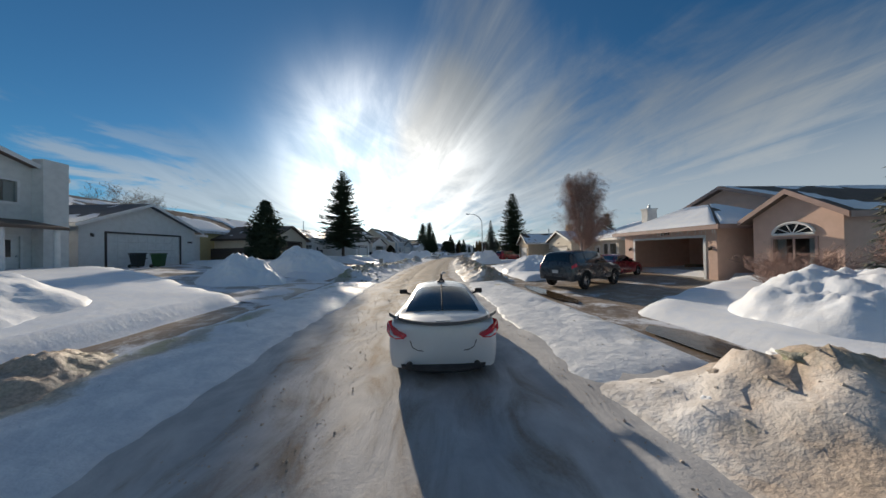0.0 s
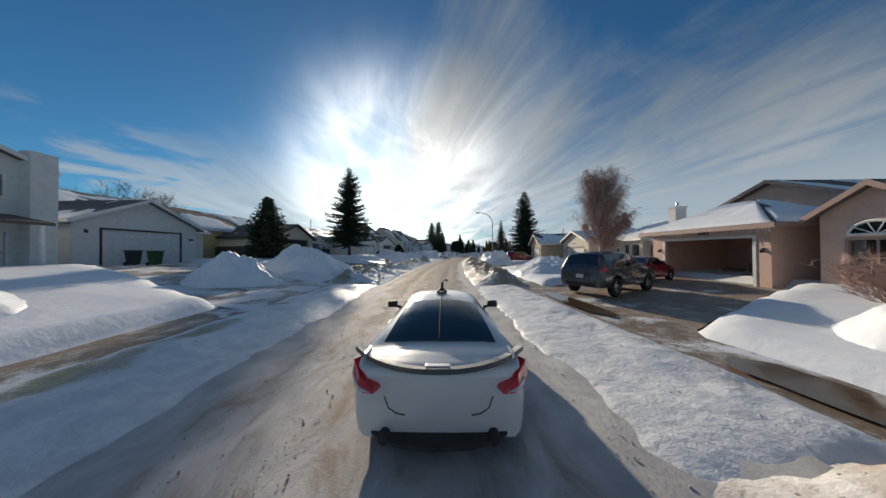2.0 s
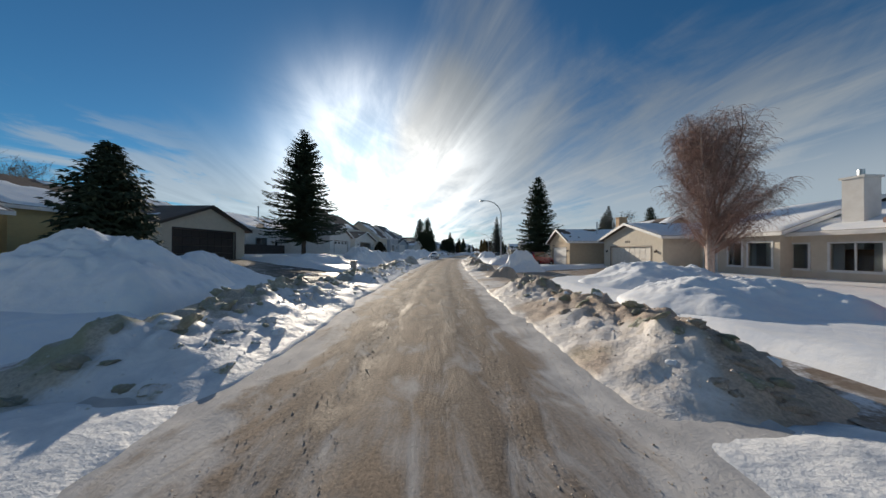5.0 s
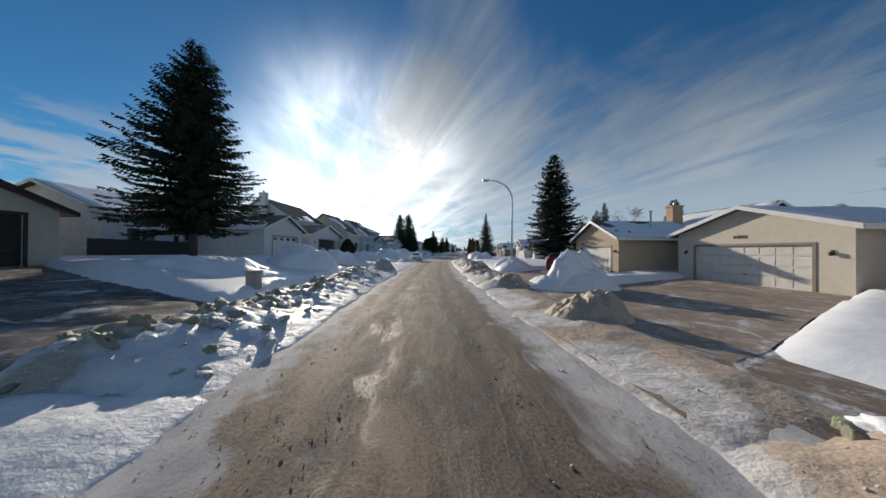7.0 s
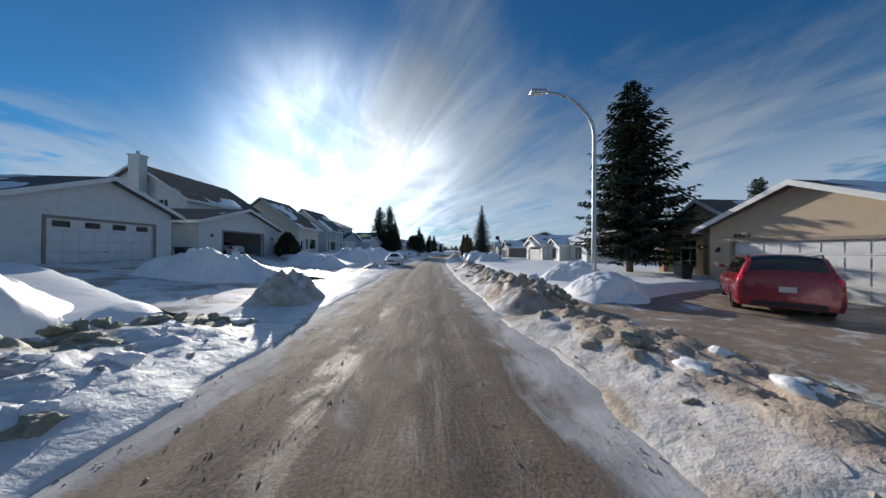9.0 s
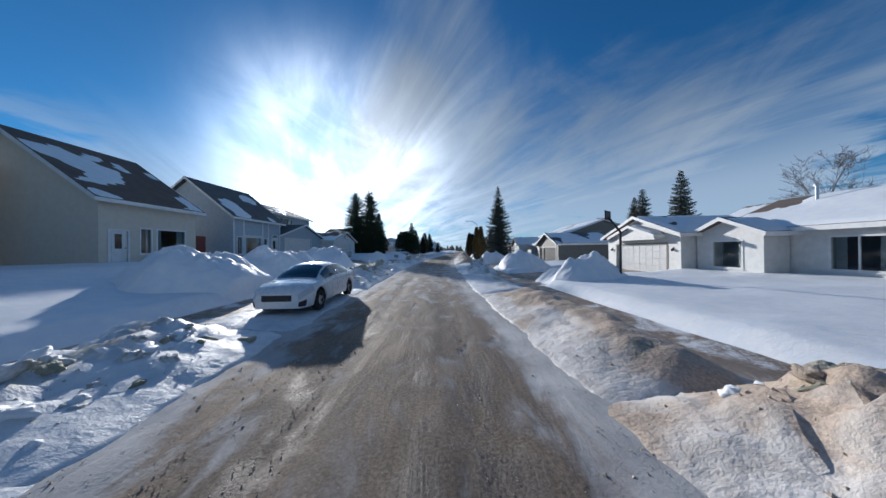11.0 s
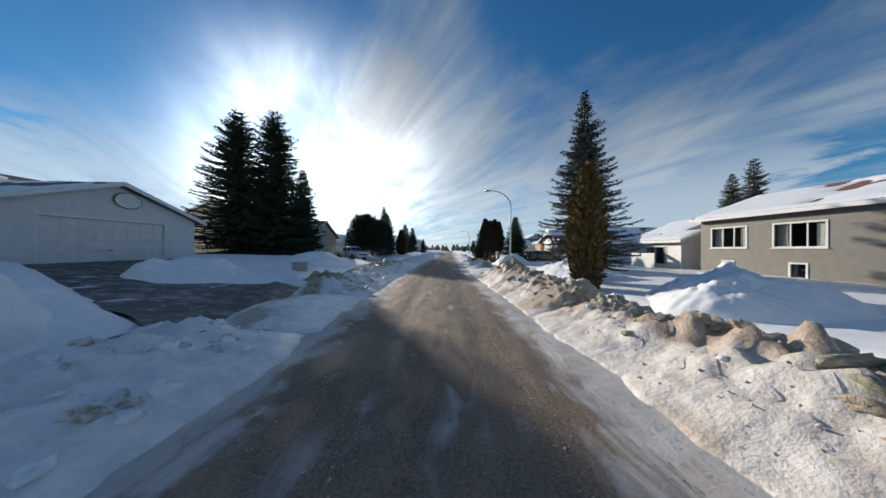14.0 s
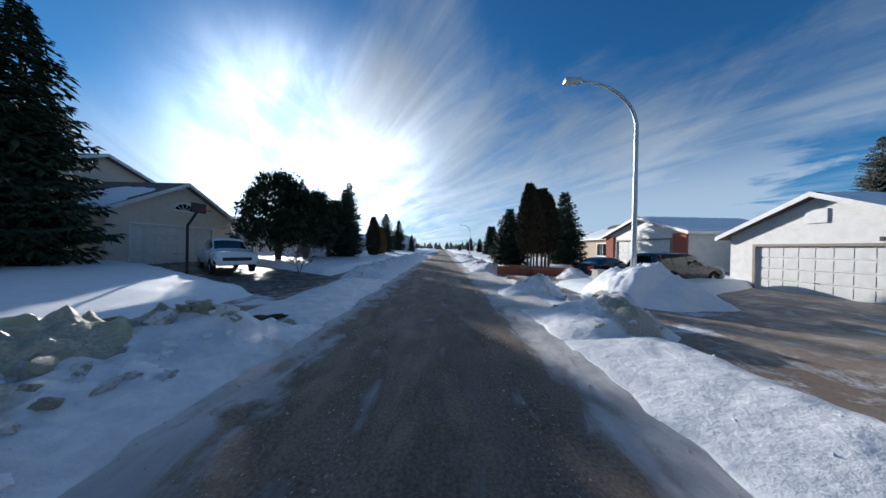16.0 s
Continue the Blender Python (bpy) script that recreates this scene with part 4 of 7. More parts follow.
        for a, b in edges:
            d = (b - a).normalized()
            outw = Vector((d.y, -d.x, 0)).normalized() if abs(d.z) < .05 else (Vector((1, 0, 0)) if axis == "u" else Vector((0, 1, 0)))
            mm = (a + b) / 2 - cen
            if outw.dot(Vector((mm.x, mm.y, 0))) < 0:
                outw = -outw
            q = [a, b, b + outw * .03, a + outw * .03]
            slab(bm, [v + Vector((0, 0, .01)) for v in q], R + .06)
        part("fascia", fixed(bm), trim, rf)
    # what fills the openings
    for kind, a, b, p, q, *more in front:
        x0, x1 = sorted((lot.v(a), lot.v(b)))
        opt = dict(more[0]) if more else {}
        if kind == "G":
            garage_door(lot, u0, x0, x1, p, q, opt.get("mat", DOOR_W), opt.get("trim", trim), opt.get("lites", False))
        elif kind == "W":
            window(lot, "F", x0, x1, p, q, u0, opt.get("trim", trim), opt.get("mull", 1), opt.get("grid", 0))
        elif kind == "D":
            entry_door(lot, x0, x1, p, q, u0, opt.get("mat", DOOR_W), trim)
        elif kind == "O":
            bm = bmesh.new()
            for y0, y1 in ((x0 - .14, x0), (x1, x1 + .14)):
                box(bm, (u0 - .03, y0, p), (u0 + .03, y1, q + .14))
            box(bm, (u0 - .03, x0, q), (u0 + .03, x1, q + .14))
            part("garage_door_trim", fixed(bm), opt.get("trim", trim), root)
            bm = bmesh.new()
            box(bm, (u0 + .2, va + T, z0 - .02), (u1 - T, vb - T, z0 + .03))
            part("garage_floor", fixed(bm), CONCRETE, root)
    for kind, a, b, p, q, *more in near:
        x0, x1 = sorted((lot.u(a), lot.u(b)))
        opt = dict(more[0]) if more else {}
        window(lot, "S", x0, x1, p, q, vn, opt.get("trim", trim), opt.get("mull", 1), opt.get("grid", 0))


def chimney(lot, s, n, z0, z1, mat, w=0.5):
    bm = bmesh.new()
    u, v = lot.u(n), lot.v(s)
    box(bm, (u - w, v - w * .7, z0), (u + w, v + w * .7, z1))
    box(bm, (u - w - .07, v - w * .7 - .07, z1), (u + w + .07, v + w * .7 + .07, z1 + .12))
    ch = part("chimney", fixed(bm), mat, lot.root)
    bm = bmesh.new()
    tube(bm, [(u, v, z1 + .1), (u, v, z1 + .5)], .12, 10)
    part("flue", bm, GALV, ch)


def vent(lot, s, n, z0, z1, r=.07):
    bm = bmesh.new()
    tube(bm, [(lot.u(n), lot.v(s), z0), (lot.u(n), lot.v(s), z1)], r, 8)
    tube(bm, [(lot.u(n), lot.v(s), z1 + .02), (lot.u(n), lot.v(s), z1 + .1)], r * 1.8, 8)
    part("vent_pipe", bm, GALV, lot.root)


TRIM_P = material("mauve_trim_paint", (0.40, 0.27, 0.23), 0.5, bump=0.05)
TRIM_T = material("taupe_trim_paint", (0.26, 0.22, 0.18), 0.5, bump=0.05)
DOOR_C = material("cream_door_paint", (0.72, 0.69, 0.64), 0.45, bump=0.05)
TRIM_GREEN = material("green_trim_paint", (0.12, 0.20, 0.10), 0.5, bump=0.05)
CARGLASS = material("dark_tinted_glass", (0.012, 0.014, 0.016), 0.05, bump=0, shade=0.0, spec=0.6)

# right side
h = Lot(1, 14, 16, 0.12, "peach stucco bungalow with an open double garage")
block(h, 12.9, 19.5, 16, 21.4, 0, 3.15, 4.5, "h", STUCCO_P, SHINGLE_B, TRIM_P, front=[("O", 13.6, 18.5, 0, 2.4, {"trim": TRIM_W})], snow=.95, over=.6)
block(h, 11.2, 22.6, 21.45, 33, 0, 3.5, 6.0, "u", STUCCO_P, SHINGLE_B, TRIM_P, snow=.6, over=.5)
block(h, 11.75, 12.85, 18.6, 21.4, 0, 3.1, 3.6, "u", STUCCO_P, SHINGLE_B, TRIM_P, front=[("D", 11.85, 12.75, .15, 2.3)], snow=.4, over=.1)
block(h, 8.9, 11.7, 16.5, 21.4, 0, 3.2, 4.2, "u", STUCCO_P, SHINGLE_B, TRIM_P, front=[("W", 9.65, 10.95, .8, 2.15, {"mull": 1, "grid": 1})], snow=.5, over=.35)
block(h, 22.65, 27.6, 21.5, 31, 0, 2.95, 4.6, "v", STUCCO_C, SHINGLE_B, TRIM_W, front=[("W", 23.4, 25.0, .9, 2.3, {"mull": 1}), ("W", 25.8, 26.6, .9, 2.3, {"mull": 0})], snow=.95)
chimney(h, 24.6, 22.6, 2.0, 5.7, STUCCO_W)


def fan_window(lot, s0, s1, n, z, trim):
    """A half-round pane with spokes, set in a raised surround."""
    u, va, vb = lot.u(n) - .03, *sorted((lot.v(s0), lot.v(s1)))
    r, c = (vb - va) / 2, (va + vb) / 2
    k = 14
    arc = [(c + r * math.cos(math.pi * i / k), z + r * .78 * math.sin(math.pi * i / k)) for i in range(k + 1)]
    bm = bmesh.new()
    tube(bm, [(u, p, q) for p, q in arc] + [(u, arc[0][0], z)], .06, 6, cap=False)
    fr = part("fan_window", bm, trim, lot.root, "half-round fan window frame")
    bm = bmesh.new()
    f = [bm.verts.new((u - .005, p, q)) for p, q in arc]
    g = [bm.verts.new((u + .02, p, q)) for p, q in arc]
    bm.faces.new(f), bm.faces.new(g[::-1])
    for i in range(k + 1):
        bm.faces.new((f[i], g[i], g[(i + 1) % (k + 1)], f[(i + 1) % (k + 1)]))
    part("pane", fixed(bm), CARGLASS, fr, "dark glass of the fan window")
    for a in (36, 72, 108, 144):
        bm = bmesh.new()
        tube(bm, [(u - .02, c, z), (u - .02, c + r * math.cos(radians(a)), z + r * .78 * math.sin(radians(a)))], .02, 5)
        part("glazing_bar", bm, trim, fr)


def number_bars(lot, s, n, z, count=4, wide=.11):
    """House numerals as plain dark bars."""
    for i in range(count):
        bm = bmesh.new()
        v = lot.v(s) + (i - count / 2) * wide * 1.5
        box(bm, (lot.u(n) - .03, v, z), (lot.u(n) - .005, v + wide, z + .17))
        part("house_number_bar", fixed(bm), TRIM_D, lot.root)


def wall_light(lot, s, n, z):
    bm = bmesh.new()
    u, v = lot.u(n), lot.v(s)
    box(bm, (u - .05, v - .05, z - .02), (u, v + .05, z + .2), .01)
    tube(bm, [(u - .12, v, z - .05), (u - .12, v, z + .12)], .06, 8)
    part("wall_lamp", fixed(bm), TRIM_D, lot.root, "small dark carriage lamp")


def icicle_lights(lot, s0, s1, n, z, seed):
    """A string of small hanging lights, unlit, below the eave."""
    rng_ = random.Random(seed)
    bm = bmesh.new()
    v, v1 = sorted((lot.v(s0), lot.v(s1)))
    u = lot.u(n)
    tube(bm, [(u, v, z), (u, v1, z)], .008, 4)
    while v < v1:
        tube(bm, [(u, v, z), (u, v, z - rng_.choice((.12, .22, .34)))], .012, 4)
        v += .11
    part("light_string", bm, TRIM_W, lot.root, "string of unlit white icicle lights")


fan_window(h, 9.65, 10.95, 16.5, 2.36, TRIM_W)
icicle_lights(h, 12.4, 20.0, 15.42, 2.92, 3)
for s_ in (13.2, 18.9):
    wall_light(h, s_, 16, 1.7)
number_bars(h, 16.0, 16, 2.68)

h = Lot(1, 37, 17.6, 0.15, "cream stucco bungalow with a double garage")
block(h, 33.0, 40.6, 17.6, 25, 0, 3.0, 4.3, "u", STUCCO_C, SHINGLE_B, TRIM_W, front=[("G", 34.2, 39.4, .02, 2.2, {"trim": TRIM_T, "mat": DOOR_C})], snow=.95)
number_bars(h, 37.0, 17.6, 2.62)
for s_ in (33.6, 40.0):
    wall_light(h, s_, 17.6, 1.75)
block(h, 28.2, 33.0, 20.5, 31, 0, 3.0, 5.0, "v", STUCCO_C, SHINGLE_B, TRIM_W, front=[("W", 28.6, 29.8, .9, 2.4, {"mull": 0}), ("W", 30.2, 31.0, .9, 2.4, {"mull": 0}), ("D", 31.8, 32.7, .1, 2.15)], snow=.9)

h = Lot(1, 46.5, 15, 0.15, "tan stucco bungalow with a double garage")
block(h, 43.4, 49.6, 15, 22, 0, 3.0, 4.5, "u", STUCCO_T, SHINGLE_B, TRIM_W, front=[("G", 44.3, 48.6, .02, 2.25, {"trim": TRIM_T})], snow=.75)
number_bars(h, 48.3, 15, 2.45)
for s_ in (43.75, 49.2):
    wall_light(h, s_, 15, 1.8)
block(h, 49.7, 54.6, 17.5, 28, 0, 3.1, 4.9, "u", STUCCO_T, SHINGLE_B, TRIM_W, front=[("W", 52.2, 54.0, .8, 2.4, {"mull": 2, "grid": 3, "trim": TRIM_GREEN}), ("D", 50.3, 51.2, .15, 2.2)], snow=.6)
for a_ in (51.75, 54.3):
    box_bm = bmesh.new()
    box(box_bm, (h.u(17.2), h.v(a_), 0), (h.u(17.49), h.v(a_ + .4), 2.7), .02)
    part("brick_pier", fixed(box_bm), BRICK_TAN, h.root, "tan brick surround of the window")
block(h, 42.0, 49.65, 22.05, 30, 0, 3.2, 5.6, "v", STUCCO_T, SHINGLE_B, TRIM_W, snow=.6)
chimney(h, 47.5, 23.5, 3.0, 6.2, BRICK_TAN)
vent(h, 45.0, 19, 3.5, 5.3)

h = Lot(1, 80, 17, 0.05, "white siding bungalow with a double garage")
block(h, 76.2, 83.6, 17, 24, 0, 2.85, 4.3, "u", SIDE_W, SHINGLE_B, TRIM_W, front=[("G", 77.3, 82.4, .02, 2.15, {"trim": TRIM_T})], snow=.95)
block(h, 72.6, 76.1, 18.0, 19.4, 0, 2.7, 3.5, "u", SIDE_W, SHINGLE_B, TRIM_W, front=[("W", 73.6, 75.1, .7, 2.2, {"mull": 0})], snow=.9)
block(h, 77.6, 82.2, 16.4, 16.95, 2.5, 2.75, 3.55, "u", SIDE_W, SHINGLE_B, TRIM_W, snow=.9, over=.25)
for s_ in (76.75, 83.0):
    wall_light(h, s_, 17, 1.7)
vent(h, 74.0, 23, 4.0, 5.4)
block(h, 68.5, 76.15, 19.45, 29, 0, 2.9, 4.9, "v", SIDE_W, SHINGLE_B, TRIM_W, front=[("W", 69.6, 71.2, .8, 2.3)], snow=.8)

h = Lot(1, 95, 15.4, 0.0, "dark grey split-level house with a charcoal garage door")
block(h, 91.4, 98.4, 15.4, 22, 0, 2.6, 4.0, "u", SIDE_G, SHINGLE_G, TRIM_W, front=[("G", 92.2, 96.5, .02, 2.1, {"mat": DOOR_G}), ("W", 97.1, 97.9, .3, 2.0, {"mull": 0, "trim": TRIM_D})], snow=.75)
block(h, 98.45, 110.4, 20, 30, 0, 4.4, 6.2, "v", SIDE_G, SHINGLE_R, TRIM_W, front=[("W", 104.2, 106.2, 2.3, 3.6, {"mull": 2}), ("W", 107.6, 109.6, 2.3, 3.6, {"mull": 2}), ("W", 104.9, 105.5, .5, 1.3, {"mull": 0}), ("W", 108.3, 108.9, .5, 1.3, {"mull": 0}), ("D", 100.6, 101.5, .4, 2.5)], snow=.85)

h = Lot(1, 123, 17, 0.05, "white siding bungalow with a wide garage")
block(h, 119.0, 126.0, 17, 25, 0, 2.9, 4.6, "u", SIDE_W, SHINGLE_B, TRIM_W, front=[("G", 120.4, 124.8, .02, 2.3, {"trim": TRIM_T})], snow=.9)
number_bars(h, 120.6, 17, 2.5)
bm = bmesh.new()
box(bm, (h.u(16.93), h.v(122.2), 3.35), (h.u(16.99), h.v(122.9), 4.0), .02)
part("gable_vent", fixed(bm), TRIM_W, h.root, "white louvred gable vent")
block(h, 113.0, 118.9, 20, 30, 0, 2.9, 5.0, "v", SIDE_W, SHINGLE_B, TRIM_W, front=[("W", 114.5, 116.8, .8, 2.3)], snow=.8)

h = Lot(1, 132, 17, 0.6, "white bungalow with red brick garage piers")
block(h, 128.4, 137.0, 17, 25, 0, 2.8, 4.2, "u", SIDE_W, SHINGLE_R, TRIM_W, front=[("G", 129.8, 135.6, .02, 2.3, {"trim": TRIM_T})], snow=.9)
for a_, b_ in ((128.4, 129.5), (135.9, 137.0)):
    bm = bmesh.new()
    box(bm, (h.u(16.86), h.v(a_), -.3), (h.u(16.99), h.v(b_), 2.75), .02)
    part("brick_pier", fixed(bm), BRICK_RED, h.root, "dark red brick garage pier")
block(h, 137.1, 146.0, 19, 29, 0, 2.9, 4.8, "v", STUCCO_T, SHINGLE_B, TRIM_W, front=[("W", 140, 142, .8, 2.2)], snow=.7)

# left side
h = Lot(-1, 12, -20.5, 0.9, "white two-storey house with columns by its porch")
block(h, 6.1, 15.7, -21.5, -31, -.6, 5.7, 7.6, "u", SIDE_W, SHINGLE_B, TRIM_W, front=[("W", 13.1, 14.5, 4.0, 5.1, {"mull": 1}), ("W", 8.7, 10.5, 4.0, 5.1, {"mull": 1}), ("W", 11.5, 12.8, .5, 2.3, {"mull": 1, "grid": 1}), ("D", 13.7, 14.6, .1, 2.2)], snow=.3)
bm = bmesh.new()
box(bm, (h.u(-20.9), h.v(15.0), -.9), (h.u(-21.49), h.v(16.0), 6.5))
part("chimney_chase", fixed(bm), SIDE_W, h.root, "white sided chimney chase at the corner")
bm = bmesh.new()
slab(bm, [(h.u(-19.3), h.v(14.8), 2.65), (h.u(-19.3), h.v(10.7), 2.65), (h.u(-21.49), h.v(10.7), 3.1), (h.u(-21.49), h.v(14.8), 3.1)], .16)
part("porch_roof", fixed(bm), SHINGLE_B, h.root)
bm = bmesh.new()
box(bm, (h.u(-19.3), h.v(14.8), -.6), (h.u(-21.49), h.v(10.7), .06))
part("porch_floor", fixed(bm), CONCRETE, h.root)
for s_ in (11.0, 12.7, 14.5):
    bm = bmesh.new()
    tube(bm, [(h.u(-19.55), h.v(s_), .06), (h.u(-19.55), h.v(s_), 2.55)], [.12, .10], 12)
    box(bm, (h.u(-19.4), h.v(s_) - .16, .05), (h.u(-19.7), h.v(s_) + .16, .2))
    part("porch_column", fixed(bm), TRIM_W, h.root, "white round porch column")

h = Lot(-1, 20.5, -22.4, 1.15, "white stucco house with a white double garage")
block(h, 16.4, 24.2, -22.4, -30, -.6, 3.0, 4.8, "u", STUCCO_W, SHINGLE_G, TRIM_W, front=[("G", 17.8, 22.8, .02, 2.45, {"trim": TRIM_D})], snow=.3)
number_bars(h, 23.7, -22.4, 1.9, 4, .08)
wall_light(h, 17.0, -22.4, 2.2)
vent(h, 15.0, -33, 5.0, 7.6)
block(h, 17.0, 27.8, -30.05, -39, -.6, 4.4, 6.6, "v", STUCCO_W, SHINGLE_G, TRIM_W, snow=.5)
block(h, 24.25, 27.5, -25, -30, -.6, 3.0, 4.2, "v", SIDE_W, SHINGLE_G, TRIM_W, front=[("W", 25.0, 26.8, 1.2, 2.5, {"mull": 2})], snow=.4)

h = Lot(-1, 34, -20, 1.0, "cream house with a dark brown garage door")
block(h, 30.2, 38.0, -20, -27, -.6, 2.9, 4.6, "u", STUCCO_C, SHINGLE_B, TRIM_D, front=[("G", 31.3, 36.8, .02, 2.55, {"mat": DOOR_D, "trim": TRIM_D})], snow=.15)
block(h, 28.0, 40.5, -27.05, -36, -.6, 3.8, 6.2, "v", STUCCO_Y, SHINGLE_B, TRIM_W, near=[("W", -30, -32, 2.0, 3.2)], snow=.6)

h = Lot(-1, 52.5, -17, 1.15, "white siding house with a lit garage door")
block(h, 48.9, 55.9, -17, -24, -.6, 3.0, 4.5, "u", SIDE_W, SHINGLE_B, TRIM_W, front=[("G", 50.2, 54.8, .02, 2.2, {"lites": True, "trim": TRIM_T})], snow=.5)
vent(h, 47.5, -27, 4.5, 7.0)
block(h, 42.0, 55.9, -24.05, -33, -.6, 3.6, 5.6, "v", SIDE_W, SHINGLE_B, TRIM_W, front=[("W", 43.5, 45.5, .9, 2.4), ("D", 46.8, 47.8, .1, 2.2)], snow=.7)

h = Lot(-1, 62, -17, 1.15, "white two-storey house with an open garage")
block(h, 57.5, 67.2, -17, -23.5, -.6, 2.9, 4.4, "u", SIDE_W, SHINGLE_B, TRIM_W, front=[("O", 59.8, 64.8, 0, 2.25, {"trim": TRIM_T})], snow=.2)
block(h, 63.6, 74.0, -23.55, -33, -.6, 5.8, 9.0, "v", SIDE_W, SHINGLE_B, TRIM_W, near=[("W", -25.4, -26.2, 4.6, 5.6), ("W", -30, -30.8, 4.6, 5.6)], front=[("W", 70.5, 72.5, .9, 2.4)], snow=.25)
chimney(h, 62.9, -27.5, -.6, 9.6, SIDE_W, .5)
for s_ in (58.6, 66.2):
    wall_light(h, s_, -17, 1.8)

h = Lot(-1, 77, -19, 1.15, "cream house with a steep brown roof under patches of snow")
block(h, 74.3, 80.2, -19, -29.5, -.6, 4.2, 8.1, "v", STUCCO_C, SHINGLE_B, TRIM_W, front=[("W", 77.4, 79.3, .8, 2.4, {"mull": 0}), ("W", 76.4, 77.0, .8, 2.4, {"mull": 0}), ("D", 74.8, 75.7, .1, 2.2)], snow=.42)

h = Lot(-1, 90, -20, 1.2, "blue-grey two-storey house with a bay window and a white garage")
block(h, 84.4, 91.6, -20, -29, -.6, 4.5, 8.2, "v", SIDE_B, SHINGLE_G, TRIM_W, front=[("W", 86.0, 88.2, .6, 2.3, {"mull": 0}), ("W", 84.9, 85.5, .6, 2.3, {"mull": 0}), ("W", 88.7, 89.2, .6, 2.3, {"mull": 0}), ("D", 90.0, 91.0, .1, 2.3)], snow=.35)
block(h, 91.65, 103.0, -22.5, -32, -.6, 6.1, 8.0, "v", SIDE_B, SHINGLE_G, TRIM_W, front=[("W", 95.0, 98.2, 4.4, 5.6, {"mull": 2})], snow=.3)
block(h, 91.65, 102.0, -20, -22.45, -.6, 2.9, 4.6, "u", SIDE_B, SHINGLE_G, TRIM_W, front=[("G", 92.6, 99.0, .02, 2.5)], snow=.5)

for s_ in (84.46, 85.72, 88.45, 89.4, 91.45):
    bm = bmesh.new()
    box(bm, (h.u(-19.95), h.v(s_) - .07, -.5), (h.u(-19.99), h.v(s_) + .07, 4.3))
    part("corner_board", fixed(bm), TRIM_W, h.root)
for z_ in (.42, 2.5):
    bm = bmesh.new()
    box(bm, (h.u(-19.955), h.v(85.8), z_ - .05), (h.u(-19.99), h.v(88.37), z_ + .05))
    part("trim_board", fixed(bm), TRIM_W, h.root)
fan_window(h, 90.0, 91.0, -20, 2.45, TRIM_W)

h = Lot(-1, 106, -18, 1.15, "grey bungalow with a white garage and a hoop")
block(h, 101.3, 110.2, -18, -26, -.6, 2.6, 4.2, "u", STUCCO_W, SHINGLE_B, TRIM_W, front=[("G", 103.0, 108.2, .02, 2.2)], snow=.6)
block(h, 101.2, 113.0, -26.05, -35, -.6, 3.4, 5.6, "v", STUCCO_Y, SHINGLE_B, TRIM_W, snow=.6)

h = Lot(-1, 128, -18, 0.6, "beige two-storey house with a double garage and arched gable window")
block(h, 124.6, 132.6, -18, -25, -.6, 3.2, 5.3, "u", STUCCO_C, SHINGLE_B, TRIM_W, front=[("G", 125.7, 130.9, .02, 2.4)], snow=.3)
block(h, 125.0, 134.5, -25.05, -34, -.6, 5.6, 7.6, "u", STUCCO_C, SHINGLE_B, TRIM_W, front=[("W", 128.2, 130.6, 5.0, 5.6, {"mull": 1})], snow=.3)
block(h, 121.0, 124.95, -23.5, -32, -.6, 5.0, 6.6, "v", STUCCO_C, SHINGLE_B, TRIM_W, front=[("W", 122.0, 123.6, .9, 2.4)], snow=.3)
fan_window(h, 128.0, 129.4, -18, 3.55, TRIM_W)
